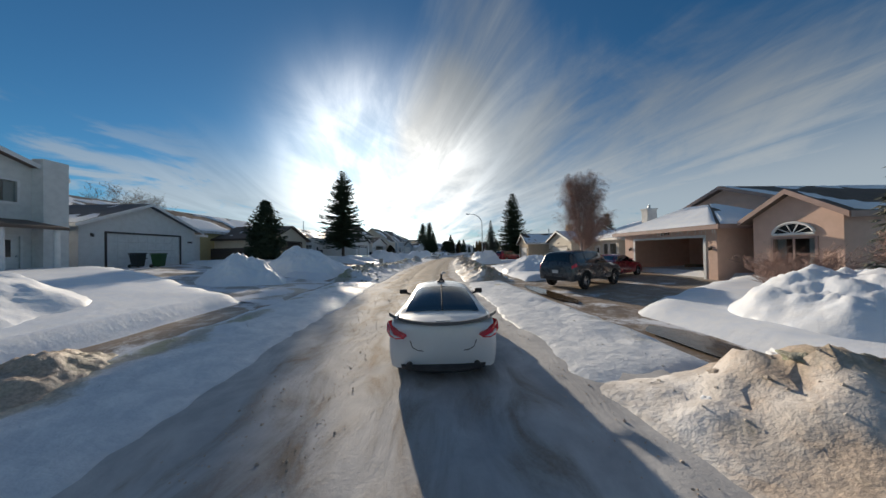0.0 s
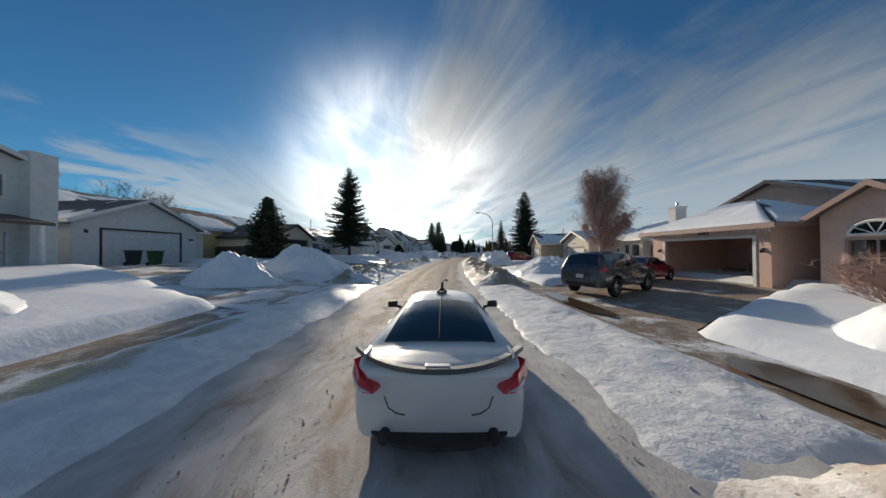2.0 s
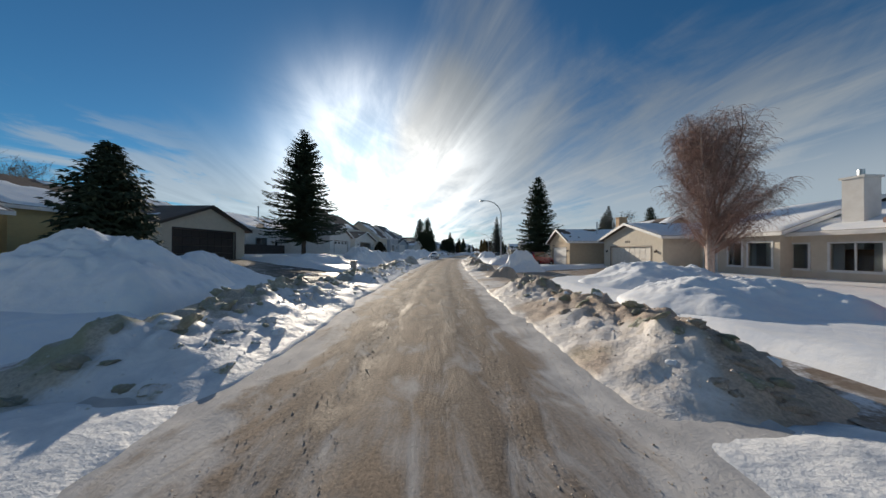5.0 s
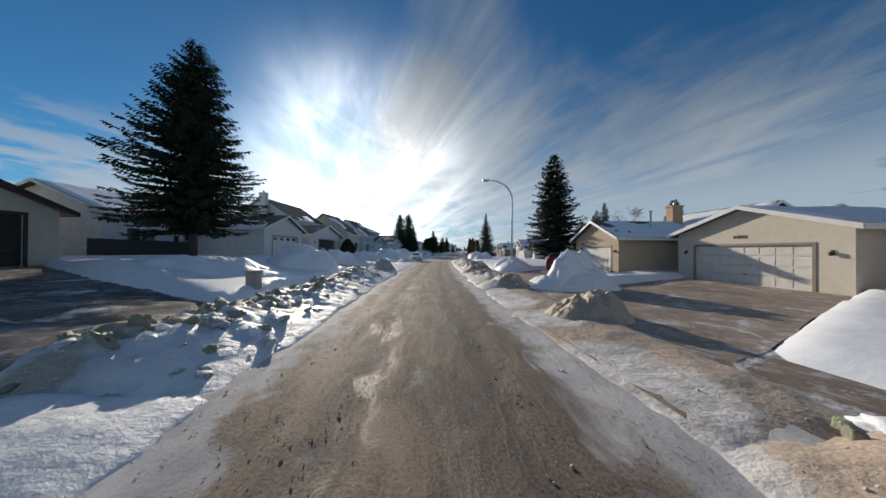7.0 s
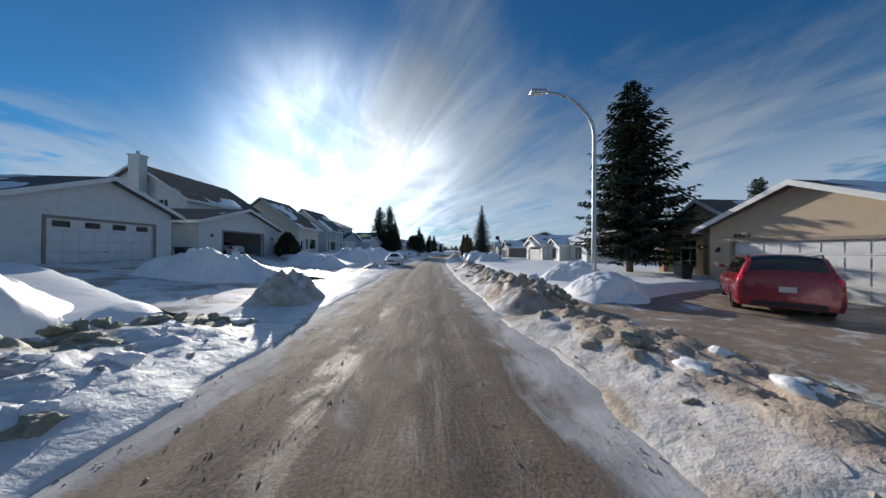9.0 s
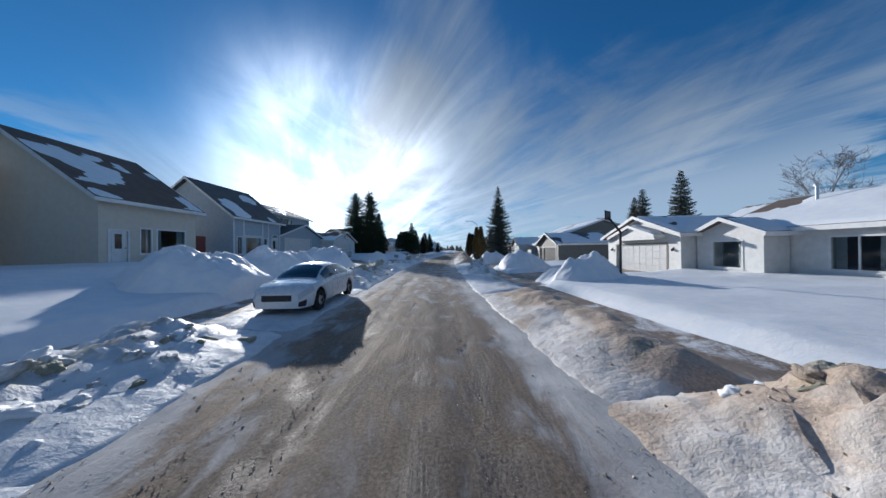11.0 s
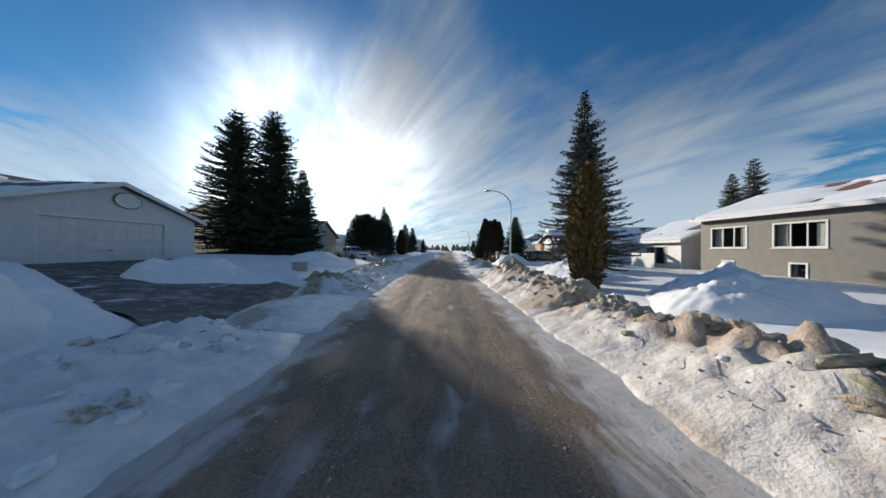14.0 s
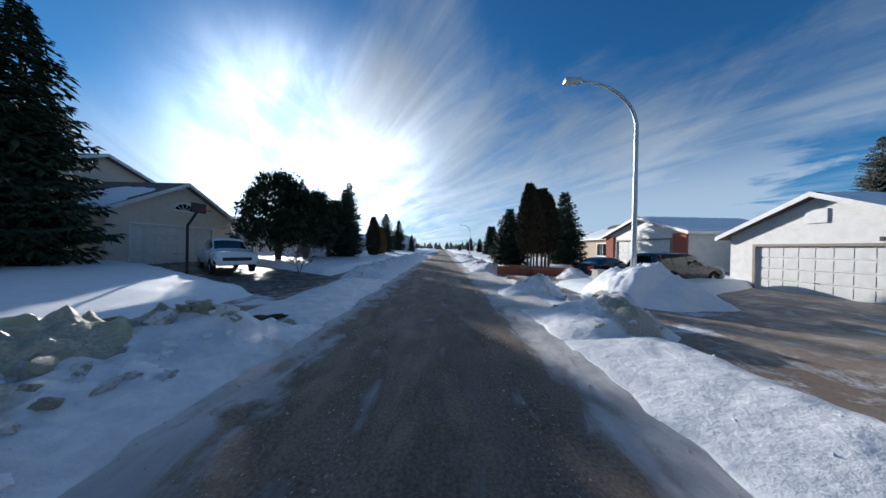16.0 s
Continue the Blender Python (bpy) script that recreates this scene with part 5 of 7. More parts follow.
# ---- trees ----
def spruce_mesh(height, spread, seed, bare=0.06, droop=0.35, dense=1, taper=0.82):
    """Trunk and crown of a spruce: whorls of drooping limbs, each with many flat sprays of needles."""
    rng = random.Random(seed)
    trunk = bmesh.new()
    tube(trunk, [(0, 0, -.4), (0.02, 0, height * .35), (0, 0.03, height * .7), (0, 0, height * .97)], [height * .017, height * .012, height * .006, .015], 9)
    crown = bmesh.new()

    def spray(p, d, length, wide):
        side = d.cross(Vector((0, 0, 1)))
        if side.length < .05:
            side = Vector((1, 0, 0))
        side.normalize()
        tip = p + d * length + Vector((0, 0, -length * .25))
        m = p + d * length * .5
        up = Vector((0, 0, wide * .4))
        a, b, c, e, f = [crown.verts.new(q) for q in (p, m + side * wide - up * .6, tip, m - side * wide - up * .6, m + up)]
        crown.faces.new((a, b, f)), crown.faces.new((b, c, f)), crown.faces.new((c, e, f)), crown.faces.new((e, a, f))
    z = height * bare
    while z < height * .985:
        k = (z - height * bare) / (height * (1 - bare))
        reach = spread * (1 - k) ** taper * min(1.0, .62 + k * 5) + .12
        count = max(5, int(12 - 6 * k))
        off = rng.random() * 6.28
        for i in range(count):
            a = off + 6.283 * i / count + rng.uniform(-.25, .25)
            r = reach * rng.uniform(.68, 1.14)
            if rng.random() < .04:
                continue
            zj = z + rng.uniform(-.5, .5) * height * .03
            r *= 1 + .28 * noise.noise(Vector((math.cos(a) * 1.3 + seed, math.sin(a) * 1.3, z * .35)))
            d = Vector((math.cos(a), math.sin(a), 0))
            rise = rng.uniform(-.05, .25) + .5 * k
            n = max(3, int(r / (.22 if dense == 1 else .12)))
            for j in range(1, n + 1):
                t = j / n
                p = d * (r * t) + Vector((0, 0, zj + r * (rise * t - droop * t * t + .22 * t ** 4)))
                w = (0.30 + 0.20 * (1 - t)) * rng.uniform(.7, 1.25) * min(1, .45 + r * .35) * (1 if dense == 1 else .62)
                for sgn in (-1, 1):
                    dd = (d * .55 + d.cross(Vector((0, 0, 1))) * sgn * rng.uniform(.5, 1.0) + Vector((0, 0, rng.uniform(-.3, .15)))).normalized()
                    spray(p, dd, w * 1.5, w * .33)
                if j == n or rng.random() < .5:
                    spray(p, (d + Vector((0, 0, rng.uniform(-.2, .3)))).normalized(), w * 1.4, w * .3)
                if rng.random() < .3:
                    spray(p, Vector((d.x * .3, d.y * .3, -1)).normalized(), w * .9, w * .25)
        z += height * rng.uniform(.016, .027) * (1.15 - .5 * k) * (1 if dense == 1 else .68)
    return trunk, crown


def plant_tree(s, n, z, height, spread, seed, mat, label, category="spruce", **more):
    tr = thing("spruce_tree", spot(s, n, z, seed * 37 % 360), label, category, "conifers along the street")
    a, b = spruce_mesh(height, spread, seed, **more)
    part("trunk", a, BARK, tr, smooth=True)
    part("crown", b, mat, tr)
    return tr


DARK = "tall dark green spruce standing in a snowy front yard"
plant_tree(40.2, -15.4, .75, 14.6, 4.2, 3, NEEDLE, DARK, bare=.16, dense=2)
plant_tree(54.8, 14.7, .3, 13.7, 3.6, 5, NEEDLE, DARK, bare=.10)
plant_tree(117.6, -17.6, .8, 15.4, 4.3, 7, NEEDLE, DARK, bare=.05, dense=2, taper=.70)
plant_tree(116.4, -20.5, .8, 14.8, 4.3, 8, NEEDLE, DARK, bare=.05, dense=2, taper=.72)
plant_tree(121.2, -16.8, .7, 10.5, 2.3, 9, NEEDLE, "slim dark spruce beside taller ones", bare=.05)
plant_tree(112.2, 11.5, .3, 14.7, 3.6, 11, NEEDLE_B, "tall grey-green spruce in a snowy front yard", bare=.04, dense=2, taper=1.05)
plant_tree(25.8, -17.0, .9, 6.6, 2.0, 13, NEEDLE, "small dark spruce before a house", bare=.08)
plant_tree(151.0, -15.0, .6, 11.5, 2.6, 15, NEEDLE, DARK)
plant_tree(137.0, 12.5, .3, 7.6, 2.0, 17, NEEDLE, "young dark spruce by a driveway")
plant_tree(140.8, 58.3, 0, 20.0, 4.0, 19, NEEDLE_B, "very tall spruce behind the houses")
plant_tree(144.5, 58.3, 0, 18.0, 4.0, 20, NEEDLE_B, "very tall spruce behind the houses")
plant_tree(118.7, 51.8, 0, 19.0, 3.6, 21, NEEDLE_B, "very tall spruce behind the houses")


def twig_tree(height, spread, seed, depth=5, weep=0.0, lean=0.25, stems=1, thin=1.0, first=0.25, count=(3, 5)):
    """A bare tree: limbs that fork again and again down to fine twigs. Returns limbs and twigs."""
    rng = random.Random(seed)
    wood, fine = bmesh.new(), bmesh.new()

    def grow(p, d, length, r, level):
        pts, rad = [p], [r]
        q, dd = p.copy(), d.copy()
        n = 4 if level < 3 else 3
        for k in range(n):
            dd = (dd + Vector((rng.uniform(-.16, .16), rng.uniform(-.16, .16), rng.uniform(-.02, .16) - weep * max(0, level - 2) * .45))).normalized()
            q = q + dd * length / n
            pts.append(q.copy())
            rad.append(r * (1 - .55 * (k + 1) / n))
        tube(wood if level < 3 else fine, pts, rad, 6 if level < 2 else (4 if level < 3 else 3), cap=False)
        if level >= depth:
            return
        kids = rng.randint(*count) + (2 if level == 0 else 0)
        for i in range(kids):
            t = rng.uniform(first if level == 0 else .3, 1.0)
            j = min(n - 1, int(t * n))
            u = t * n - j
            base = pts[j] * (1 - u) + pts[j + 1] * u
            a = rng.uniform(0, 6.283)
            out = Vector((math.cos(a), math.sin(a), 0))
            nd = (dd * rng.uniform(.5, 1.0) + out * rng.uniform(.45, .85) * (spread if level < 2 else 1)).normalized()
            grow(base, nd, length * rng.uniform(.45, .72), max(.006 * thin, rad[j] * rng.uniform(.45, .62)), level + 1)
    for k in range(stems):
        a = 6.283 * k / stems + rng.random()
        d = Vector((math.cos(a) * lean, math.sin(a) * lean, 1)).normalized() if stems > 1 else Vector((rng.uniform(-.05, .05), rng.uniform(-.05, .05), 1))
        grow(Vector((0, 0, -.3)), d, height * .62, height * .0135, 0)
    return wood, fine


def bare_tree(name, s, n, z, height, spread, seed, bark, twig, label, **more):
    tr = thing(name, spot(s, n, z, seed * 31 % 360), label, "tree", "bare trees")
    a, b = twig_tree(height, spread, seed, **more)
    part("trunk", a, bark, tr, smooth=True)
    tagged(part("twig_crown", b, twig, tr), kind="stuff")


def birch(s, n, z, height, seed):
    """A many-stemmed birch: rising limbs inside an oval crown, each fringed with fine hanging twigs."""
    rng = random.Random(seed)
    tr = thing("birch_tree", spot(s, n, z), "bare weeping birch with pale trunks and fine reddish twigs", "birch")
    fine = bmesh.new()
    H = height

    def inside(p):
        return (p.x ** 2 + p.y ** 2) / (.335 * H) ** 2 + ((p.z - .58 * H) / (.43 * H)) ** 2 < 1
    for k in range(4):
        bm = bmesh.new()
        a = 1.57 * k + .5
        d = Vector((math.cos(a), math.sin(a), 0))
        pts = [d * (.02 + .015 * j * j) * H * .26 + Vector((rng.uniform(-.05, .05), rng.uniform(-.05, .05), H * (-.03 + .148 * j))) for j in range(7)]
        tube(bm, pts, [H * .013 * (1 - .13 * j) for j in range(7)], 7, cap=False)
        part("trunk", bm, BIRCH, tr, smooth=True)
        for i in range(44):
            t = rng.uniform(.18, .98) * 6
            j = min(5, int(t))
            p0 = pts[j].lerp(pts[j + 1], t - j)
            b = rng.uniform(0, 6.283)
            dd = Vector((math.cos(b) * .75, math.sin(b) * .75, rng.uniform(.35, .85) + .12 * t)).normalized()
            q, limb = p0.copy(), [p0.copy()]
            for _ in range(rng.randint(5, 9) + int(6 - t)):
                dd = (dd + Vector((rng.uniform(-.1, .1), rng.uniform(-.1, .1), .03))).normalized()
                q = q + dd * H * .032
                if not inside(q) and q.z > .3 * H:
                    break
                limb.append(q.copy())
            if len(limb) < 3:
                continue
            tube(fine, limb, [max(.008, .036 * (1 - m / len(limb))) for m in range(len(limb))], 4, cap=False)
            for _ in range(len(limb) * 9):
                u = rng.uniform(.15, 1) * (len(limb) - 1)
                m = min(len(limb) - 2, int(u))
                p = limb[m].lerp(limb[m + 1], u - m)
                b2 = rng.uniform(0, 6.283)
                e = Vector((math.cos(b2), math.sin(b2), rng.uniform(.2, .9))).normalized()
                tw = [p.copy()]
                for _ in range(5):
                    e = (e + Vector((rng.uniform(-.12, .12), rng.uniform(-.12, .12), -.40))).normalized()
                    p = p + e * H * .0150
                    tw.append(p.copy())
                tube(fine, tw, [.006, .005, .0045, .004, .0035, .003], 3, cap=False)
    tagged(part("twig_crown", fine, TWIG, tr), kind="stuff")


birch(28.0, 16.6, .3, 10.4, 4)
bare_tree("bare_tree", 34.0, -44.0, 1.0, 11.0, .8, 6, TWIG_G, TWIG_G, "bare grey tree behind the houses", depth=5, count=(4, 5), thin=2.0)
bare_tree("bare_tree", 41.0, -46.0, 1.0, 10.0, .8, 8, TWIG_G, TWIG_G, "bare grey tree behind the houses", depth=5, count=(4, 5), thin=2.0)
bare_tree("bare_tree", 90.0, 46.0, .0, 11.0, .5, 10, TWIG_G, TWIG_G, "bare grey tree behind the houses", depth=5, count=(3, 5), thin=2.0)
bare_tree("bare_tree", 128.0, -48.0, .5, 11.0, .7, 12, TWIG_G, TWIG_G, "bare grey tree behind the houses", depth=5, count=(4, 5), thin=2.0)
bare_tree("bare_shrub", 3.4, 9.6, .8, 1.9, 1.3, 14, TWIG, TWIG, "bare reddish shrub in a snow mound", depth=4, stems=9, lean=.6, count=(3, 5), thin=.9)
bare_tree("bare_shrub", 7.2, 12.2, .3, 1.9, 1.3, 15, TWIG, TWIG, "bare reddish shrub in a snow mound", depth=4, stems=9, lean=.6, count=(3, 5), thin=.9)
bare_tree("bare_shrub", 126.2, -8.6, .5, 1.9, 1.2, 16, TWIG_G, TWIG_G, "small bare tree in the snow by the road", depth=4, stems=2, lean=.3, count=(3, 5), thin=1.2)


def column_tree(s, n, z, height, radius, seed, mat, label, stem=0.0):
    """A dense column of small upright sprays: cedar or clipped conifer."""
    rng = random.Random(seed)
    tr = thing("cedar_tree", spot(s, n, z), label, "cedar", "columnar cedars")
    bm = bmesh.new()
    for k in range(3):
        a = k * 2.1 + seed
        tube(bm, [(.12 * math.cos(a), .12 * math.sin(a), -.3), (.2 * math.cos(a), .2 * math.sin(a), height * .45), (.05, .05, height * .8)], [.07, .05, .02], 6)
    part("trunk", bm, BARK, tr, smooth=True)
    bm = bmesh.new()
    count = int(900 * height * radius)
    for _ in range(min(count, 9000)):
        t = rng.random() ** .85
        zz = stem + (height - stem) * t
        prof = min(1.0, .55 + 1.6 * t) * max(0.05, 1 - max(0, t - .45) / .55) ** .62
        a = rng.uniform(0, 6.283)
        wob = 1 + .22 * noise.noise(Vector((math.cos(a) * 1.5 + seed, math.sin(a) * 1.5, zz * .9))) + .12 * noise.noise(Vector((math.cos(a) * 4, math.sin(a) * 4 + seed, zz * 3)))
        r = radius * prof * wob * rng.uniform(.72, 1.04)
        p = Vector((r * math.cos(a), r * math.sin(a), zz))
        out = Vector((math.cos(a), math.sin(a), 0))
        d = (out * rng.uniform(.2, .9) + Vector((rng.uniform(-.3, .3), rng.uniform(-.3, .3), rng.uniform(.3, 1)))).normalized()
        side = d.cross(out + Vector((.01, .02, .5))).normalized() * rng.uniform(.035, .075)
        ln = rng.uniform(.14, .32)
        q = [p - d * ln * .3, p + d * ln * .4 + side, p + d * ln, p + d * ln * .4 - side]
        bm.faces.new([bm.verts.new(v) for v in q])
    part("crown", bm, mat, tr)


column_tree(102.5, 6.3, .3, 5.3, .66, 1, CEDAR, "tall brown-green columnar cedar beside a spruce")
column_tree(104.6, 7.2, .3, 5.6, .7, 2, CEDAR, "dark columnar cedar beside a spruce")
for k, (s, n, h, r) in enumerate(((128.4, 5.9, 6.0, .8), (129.2, 6.7, 5.8, .7), (130.2, 7.6, 6.1, .8), (131.2, 8.4, 5.9, .75))):
    column_tree(s, n, .35, h, r, 10 + k, CEDAR_D, "dark columnar cedar in a brick-edged bed", stem=1.3)
for k, (s, n, h, r) in enumerate(((82.0, -23.5, 4.6, 1.1), (66.5, -15.6, 3.0, 1.2), (149, -10.5, 5.6, 1.0), (151.5, -10.8, 5.2, .9), (153.5, -11.0, 4.8, .9), (156, -11.0, 4.6, .9))):
    column_tree(s, n, .7, h, r, 20 + k, CEDAR_D if k < 3 else CEDAR, "dark rounded evergreen beside a house" if k < 2 else "columnar cedar in a roadside row")


def shrub_tree(s, n, z, height, radius, seed, mat, label):
    """A rounded pine: several stems, clumps of needles with a ragged outline."""
    rng = random.Random(seed)
    tr = thing("pine_tree", spot(s, n, z), label, "pine", "pines by the road")
    bm = bmesh.new()
    for k in range(3):
        a = k * 2.1
        tube(bm, [(.1 * math.cos(a), .1 * math.sin(a), -.3), (.25 * math.cos(a), .25 * math.sin(a), height * .3), (radius * .4 * math.cos(a), radius * .4 * math.sin(a), height * .7)], [.1, .08, .03], 7)
    part("trunk", bm, BARK, tr, smooth=True)
    bm = bmesh.new()
    for _ in range(210):
        a, t = rng.uniform(0, 6.283), rng.uniform(0, 1)
        rr = radius * math.sqrt(rng.uniform(.1, 1)) * (1 - .55 * t ** 2) * (.75 + .25 * min(1, t * 4))
        c = Vector((rr * math.cos(a), rr * math.sin(a), height * (.24 + .70 * t)))
        cr = radius * rng.uniform(.16, .30)
        for _ in range(120):
            d = Vector((rng.gauss(0, 1), rng.gauss(0, 1), rng.gauss(.25, .9))).normalized()
            p = c + d * cr * rng.uniform(.2, .9)
            side = d.cross(Vector((.3, .2, 1))).normalized() * rng.uniform(.04, .07)
            ln = rng.uniform(.18, .34)
            bm.faces.new([bm.verts.new(v) for v in (p, p + d * ln * .5 + side, p + d * ln, p + d * ln * .5 - side)])
    part("crown", bm, mat, tr)


shrub_tree(130.5, -12.6, .5, 6.6, 3.0, 1, NEEDLE, "broad dark pine by the road")
shrub_tree(134.0, -12.4, .5, 6.4, 2.9, 2, NEEDLE, "broad dark pine by the road")
shrub_tree(138.5, -12.4, .5, 6.4, 2.6, 3, NEEDLE, "broad dark pine by the road")
plant_tree(141.0, -11.6, .5, 8.2, 1.9, 31, NEEDLE, "slender dark spruce by the road")
plant_tree(136.0, 6.6, .3, 5.6, 1.7, 33, NEEDLE, "small dark spruce by the road")

plant_tree(6.1, 15.2, .2, 6.6, 1.0, 51, NEEDLE_B, "slim grey-green spruce beside a peach bungalow", bare=.03)
# ---- cars ----
PAINT = {
    "white": material("white_car_paint", (0.74, 0.75, 0.77), 0.28, coat=0.8, bump=0, shade=0.03, other=(0.68, 0.68, 0.68)),
    "pearl": material("pearl_car_paint", (0.70, 0.70, 0.70), 0.34, coat=0.7, bump=0, shade=0.03, other=(0.62, 0.61, 0.60), scale=1.6),
    "grey": material("dark_grey_car_paint", (0.060, 0.062, 0.066), 0.28, metal=0.3, coat=0.8, bump=0, shade=0.03),
    "red": material("red_car_paint", (0.26, 0.012, 0.022), 0.28, metal=0.2, coat=0.8, bump=0, shade=0.03),
    "silver": material("silver_car_paint", (0.42, 0.44, 0.46), 0.3, metal=0.5, coat=0.7, bump=0, shade=0.03),
    "black": material("black_car_paint", (0.015, 0.015, 0.017), 0.25, coat=0.8, bump=0, shade=0.03)}
RUBBER = material("black_rubber", (0.018, 0.018, 0.018), 0.85, bump=0.3)
PLASTIC = material("black_plastic", (0.022, 0.022, 0.024), 0.6, bump=0.1)
ALLOY = material("alloy_rim", (0.55, 0.56, 0.58), 0.3, metal=0.9, bump=0)
LENS_R = material("red_lamp_lens", (0.68, 0.012, 0.028), 0.12, coat=0.8, bump=0, shade=0.1)
LENS_W = material("clear_lamp_lens", (0.62, 0.63, 0.64), 0.10, coat=0.8, bump=0, shade=0.1)
PLATE = material("number_plate_white", (0.65, 0.62, 0.60), 0.5, bump=0)
SCREEN = material("car_window_glass", (0.010, 0.013, 0.014), 0.04, bump=0, shade=0.0, spec=0.7, coat=0.6)
SEAM = material("panel_gap", (0.03, 0.03, 0.032), 0.7, bump=0)


class Shell:
    """A car body as a smooth surface. Keys: y, belt height, top height, widest half, belt half, roof half; L forward length, tyre radius."""
    def __init__(self, keys, sill, wheels, tyre):
        self.k = np.array(keys, float)
        self.m = np.array([np.gradient(self.k[:, c], self.k[:, 0]) for c in range(1, 6)])
        self.sill, self.wheels, self.tyre = sill, wheels, tyre

    def val(self, y):
        k = self.k
        i = int(np.clip(np.searchsorted(k[:, 0], y) - 1, 0, len(k) - 2))
        h = k[i + 1, 0] - k[i, 0]
        u = min(1, max(0, (y - k[i, 0]) / h))
        out = []
        for c in range(1, 6):
            a, b = k[i, c], k[i + 1, c]
            d = (b - a) / h
            ma, mb = self.m[c - 1][i], self.m[c - 1][i + 1]
            lim = 2.5 * abs(d) + .02
            ma, mb = max(-lim, min(lim, ma)), max(-lim, min(lim, mb))
            out.append((2 * u**3 - 3 * u**2 + 1) * a + (u**3 - 2 * u**2 + u) * h * ma + (-2 * u**3 + 3 * u**2) * b + (u**3 - u**2) * h * mb)
        return out

    def ring(self, y):
        zb, zt, wm, wb, wc = self.val(y)
        zs = self.sill
        for yw in self.wheels:
            r = self.tyre + .075
            if abs(y - yw) < r:
                zs = max(zs, self.tyre + math.sqrt(r * r - (y - yw) ** 2))
        zs = min(zs, zb - .12)
        zc = zt - .035 - .05 * min(1, max(0, (zt - zb) / .4))
        zc = max(zc, zb + .01)
        zm = max(zs + .06, self.sill + (zb - self.sill) * .5)
        low = max(zs + .03, self.sill + .14)
        return [(wm * .95, zs), (wm * .99, low), (wm, max(low + .02, zm)), ((wm + wb) / 2 + .008, zb - .09), (wb, zb), ((wb + wc) / 2 + .012, (zb + zc) / 2), (wc, zc), (wc * .72, zc + (zt - zc) * .62), (wc * .38, zc + (zt - zc) * .92), (0, zt)]

    def at(self, y, j, side):
        r = self.ring(y)
        j = min(len(r) - 1.0001, max(0, j))
        i = int(j)
        a, b, t = r[i], r[i + 1], j - i
        return Vector((side * (a[0] + (b[0] - a[0]) * t), y, a[1] + (b[1] - a[1]) * t))

    def body(self):
        bm = bmesh.new()
        y0, y1 = self.k[0, 0], self.k[-1, 0]
        ys = sorted({*np.linspace(y0, y1, 84), *self.k[:, 0], *[w + d for w in self.wheels for d in (-self.tyre - .074, self.tyre + .074)]})
        rows = []
        for y in ys:
            r = self.ring(y)
            pts = [(x, y, z) for x, z in r] + [(-x, y, z) for x, z in r[-2::-1]]
            rows.append([bm.verts.new(p) for p in pts])
        for a, b in zip(rows, rows[1:]):
            for i in range(len(a) - 1):
                bm.faces.new((a[i], b[i], b[i + 1], a[i + 1]))
        bm.faces.new(rows[0])
        bm.faces.new(rows[-1][::-1])
        return fixed(bm)

    def patch(self, ya, yb, ja, jb, side, lift=.012, ny=26, nj=8, taper=None):
        """A piece of the surface, lifted off it. side 0: right across the top, from j to the middle on both sides."""
        bm = bmesh.new()
        rows = []
        for i in range(ny + 1):
            y = ya + (yb - ya) * i / ny
            row = []
            if side:
                js = [ja + (jb - ja) * k / nj for k in range(nj + 1)]
                pts = [(j, side) for j in js]
            else:
                js = [ja + (jb - ja) * k / nj for k in range(nj + 1)]
                pts = [(j, 1) for j in js] + [(j, -1) for j in js[-2::-1]]
            for j, sd in pts:
                p = self.at(y, j, sd)
                e = .02
                n = (self.at(y + e, j, sd) - self.at(y - e, j, sd)).cross(self.at(y, j + .05, sd) - self.at(y, j - .05, sd))
                n.normalize()
                if n.dot(Vector((p.x, 0, p.z - .6))) < 0:
                    n = -n
                row.append(bm.verts.new(p + n * lift))
            rows.append(row)
        for a, b in zip(rows, rows[1:]):
            for i in range(len(a) - 1):
                bm.faces.new((a[i], b[i], b[i + 1], a[i + 1]))
        return fixed(bm)


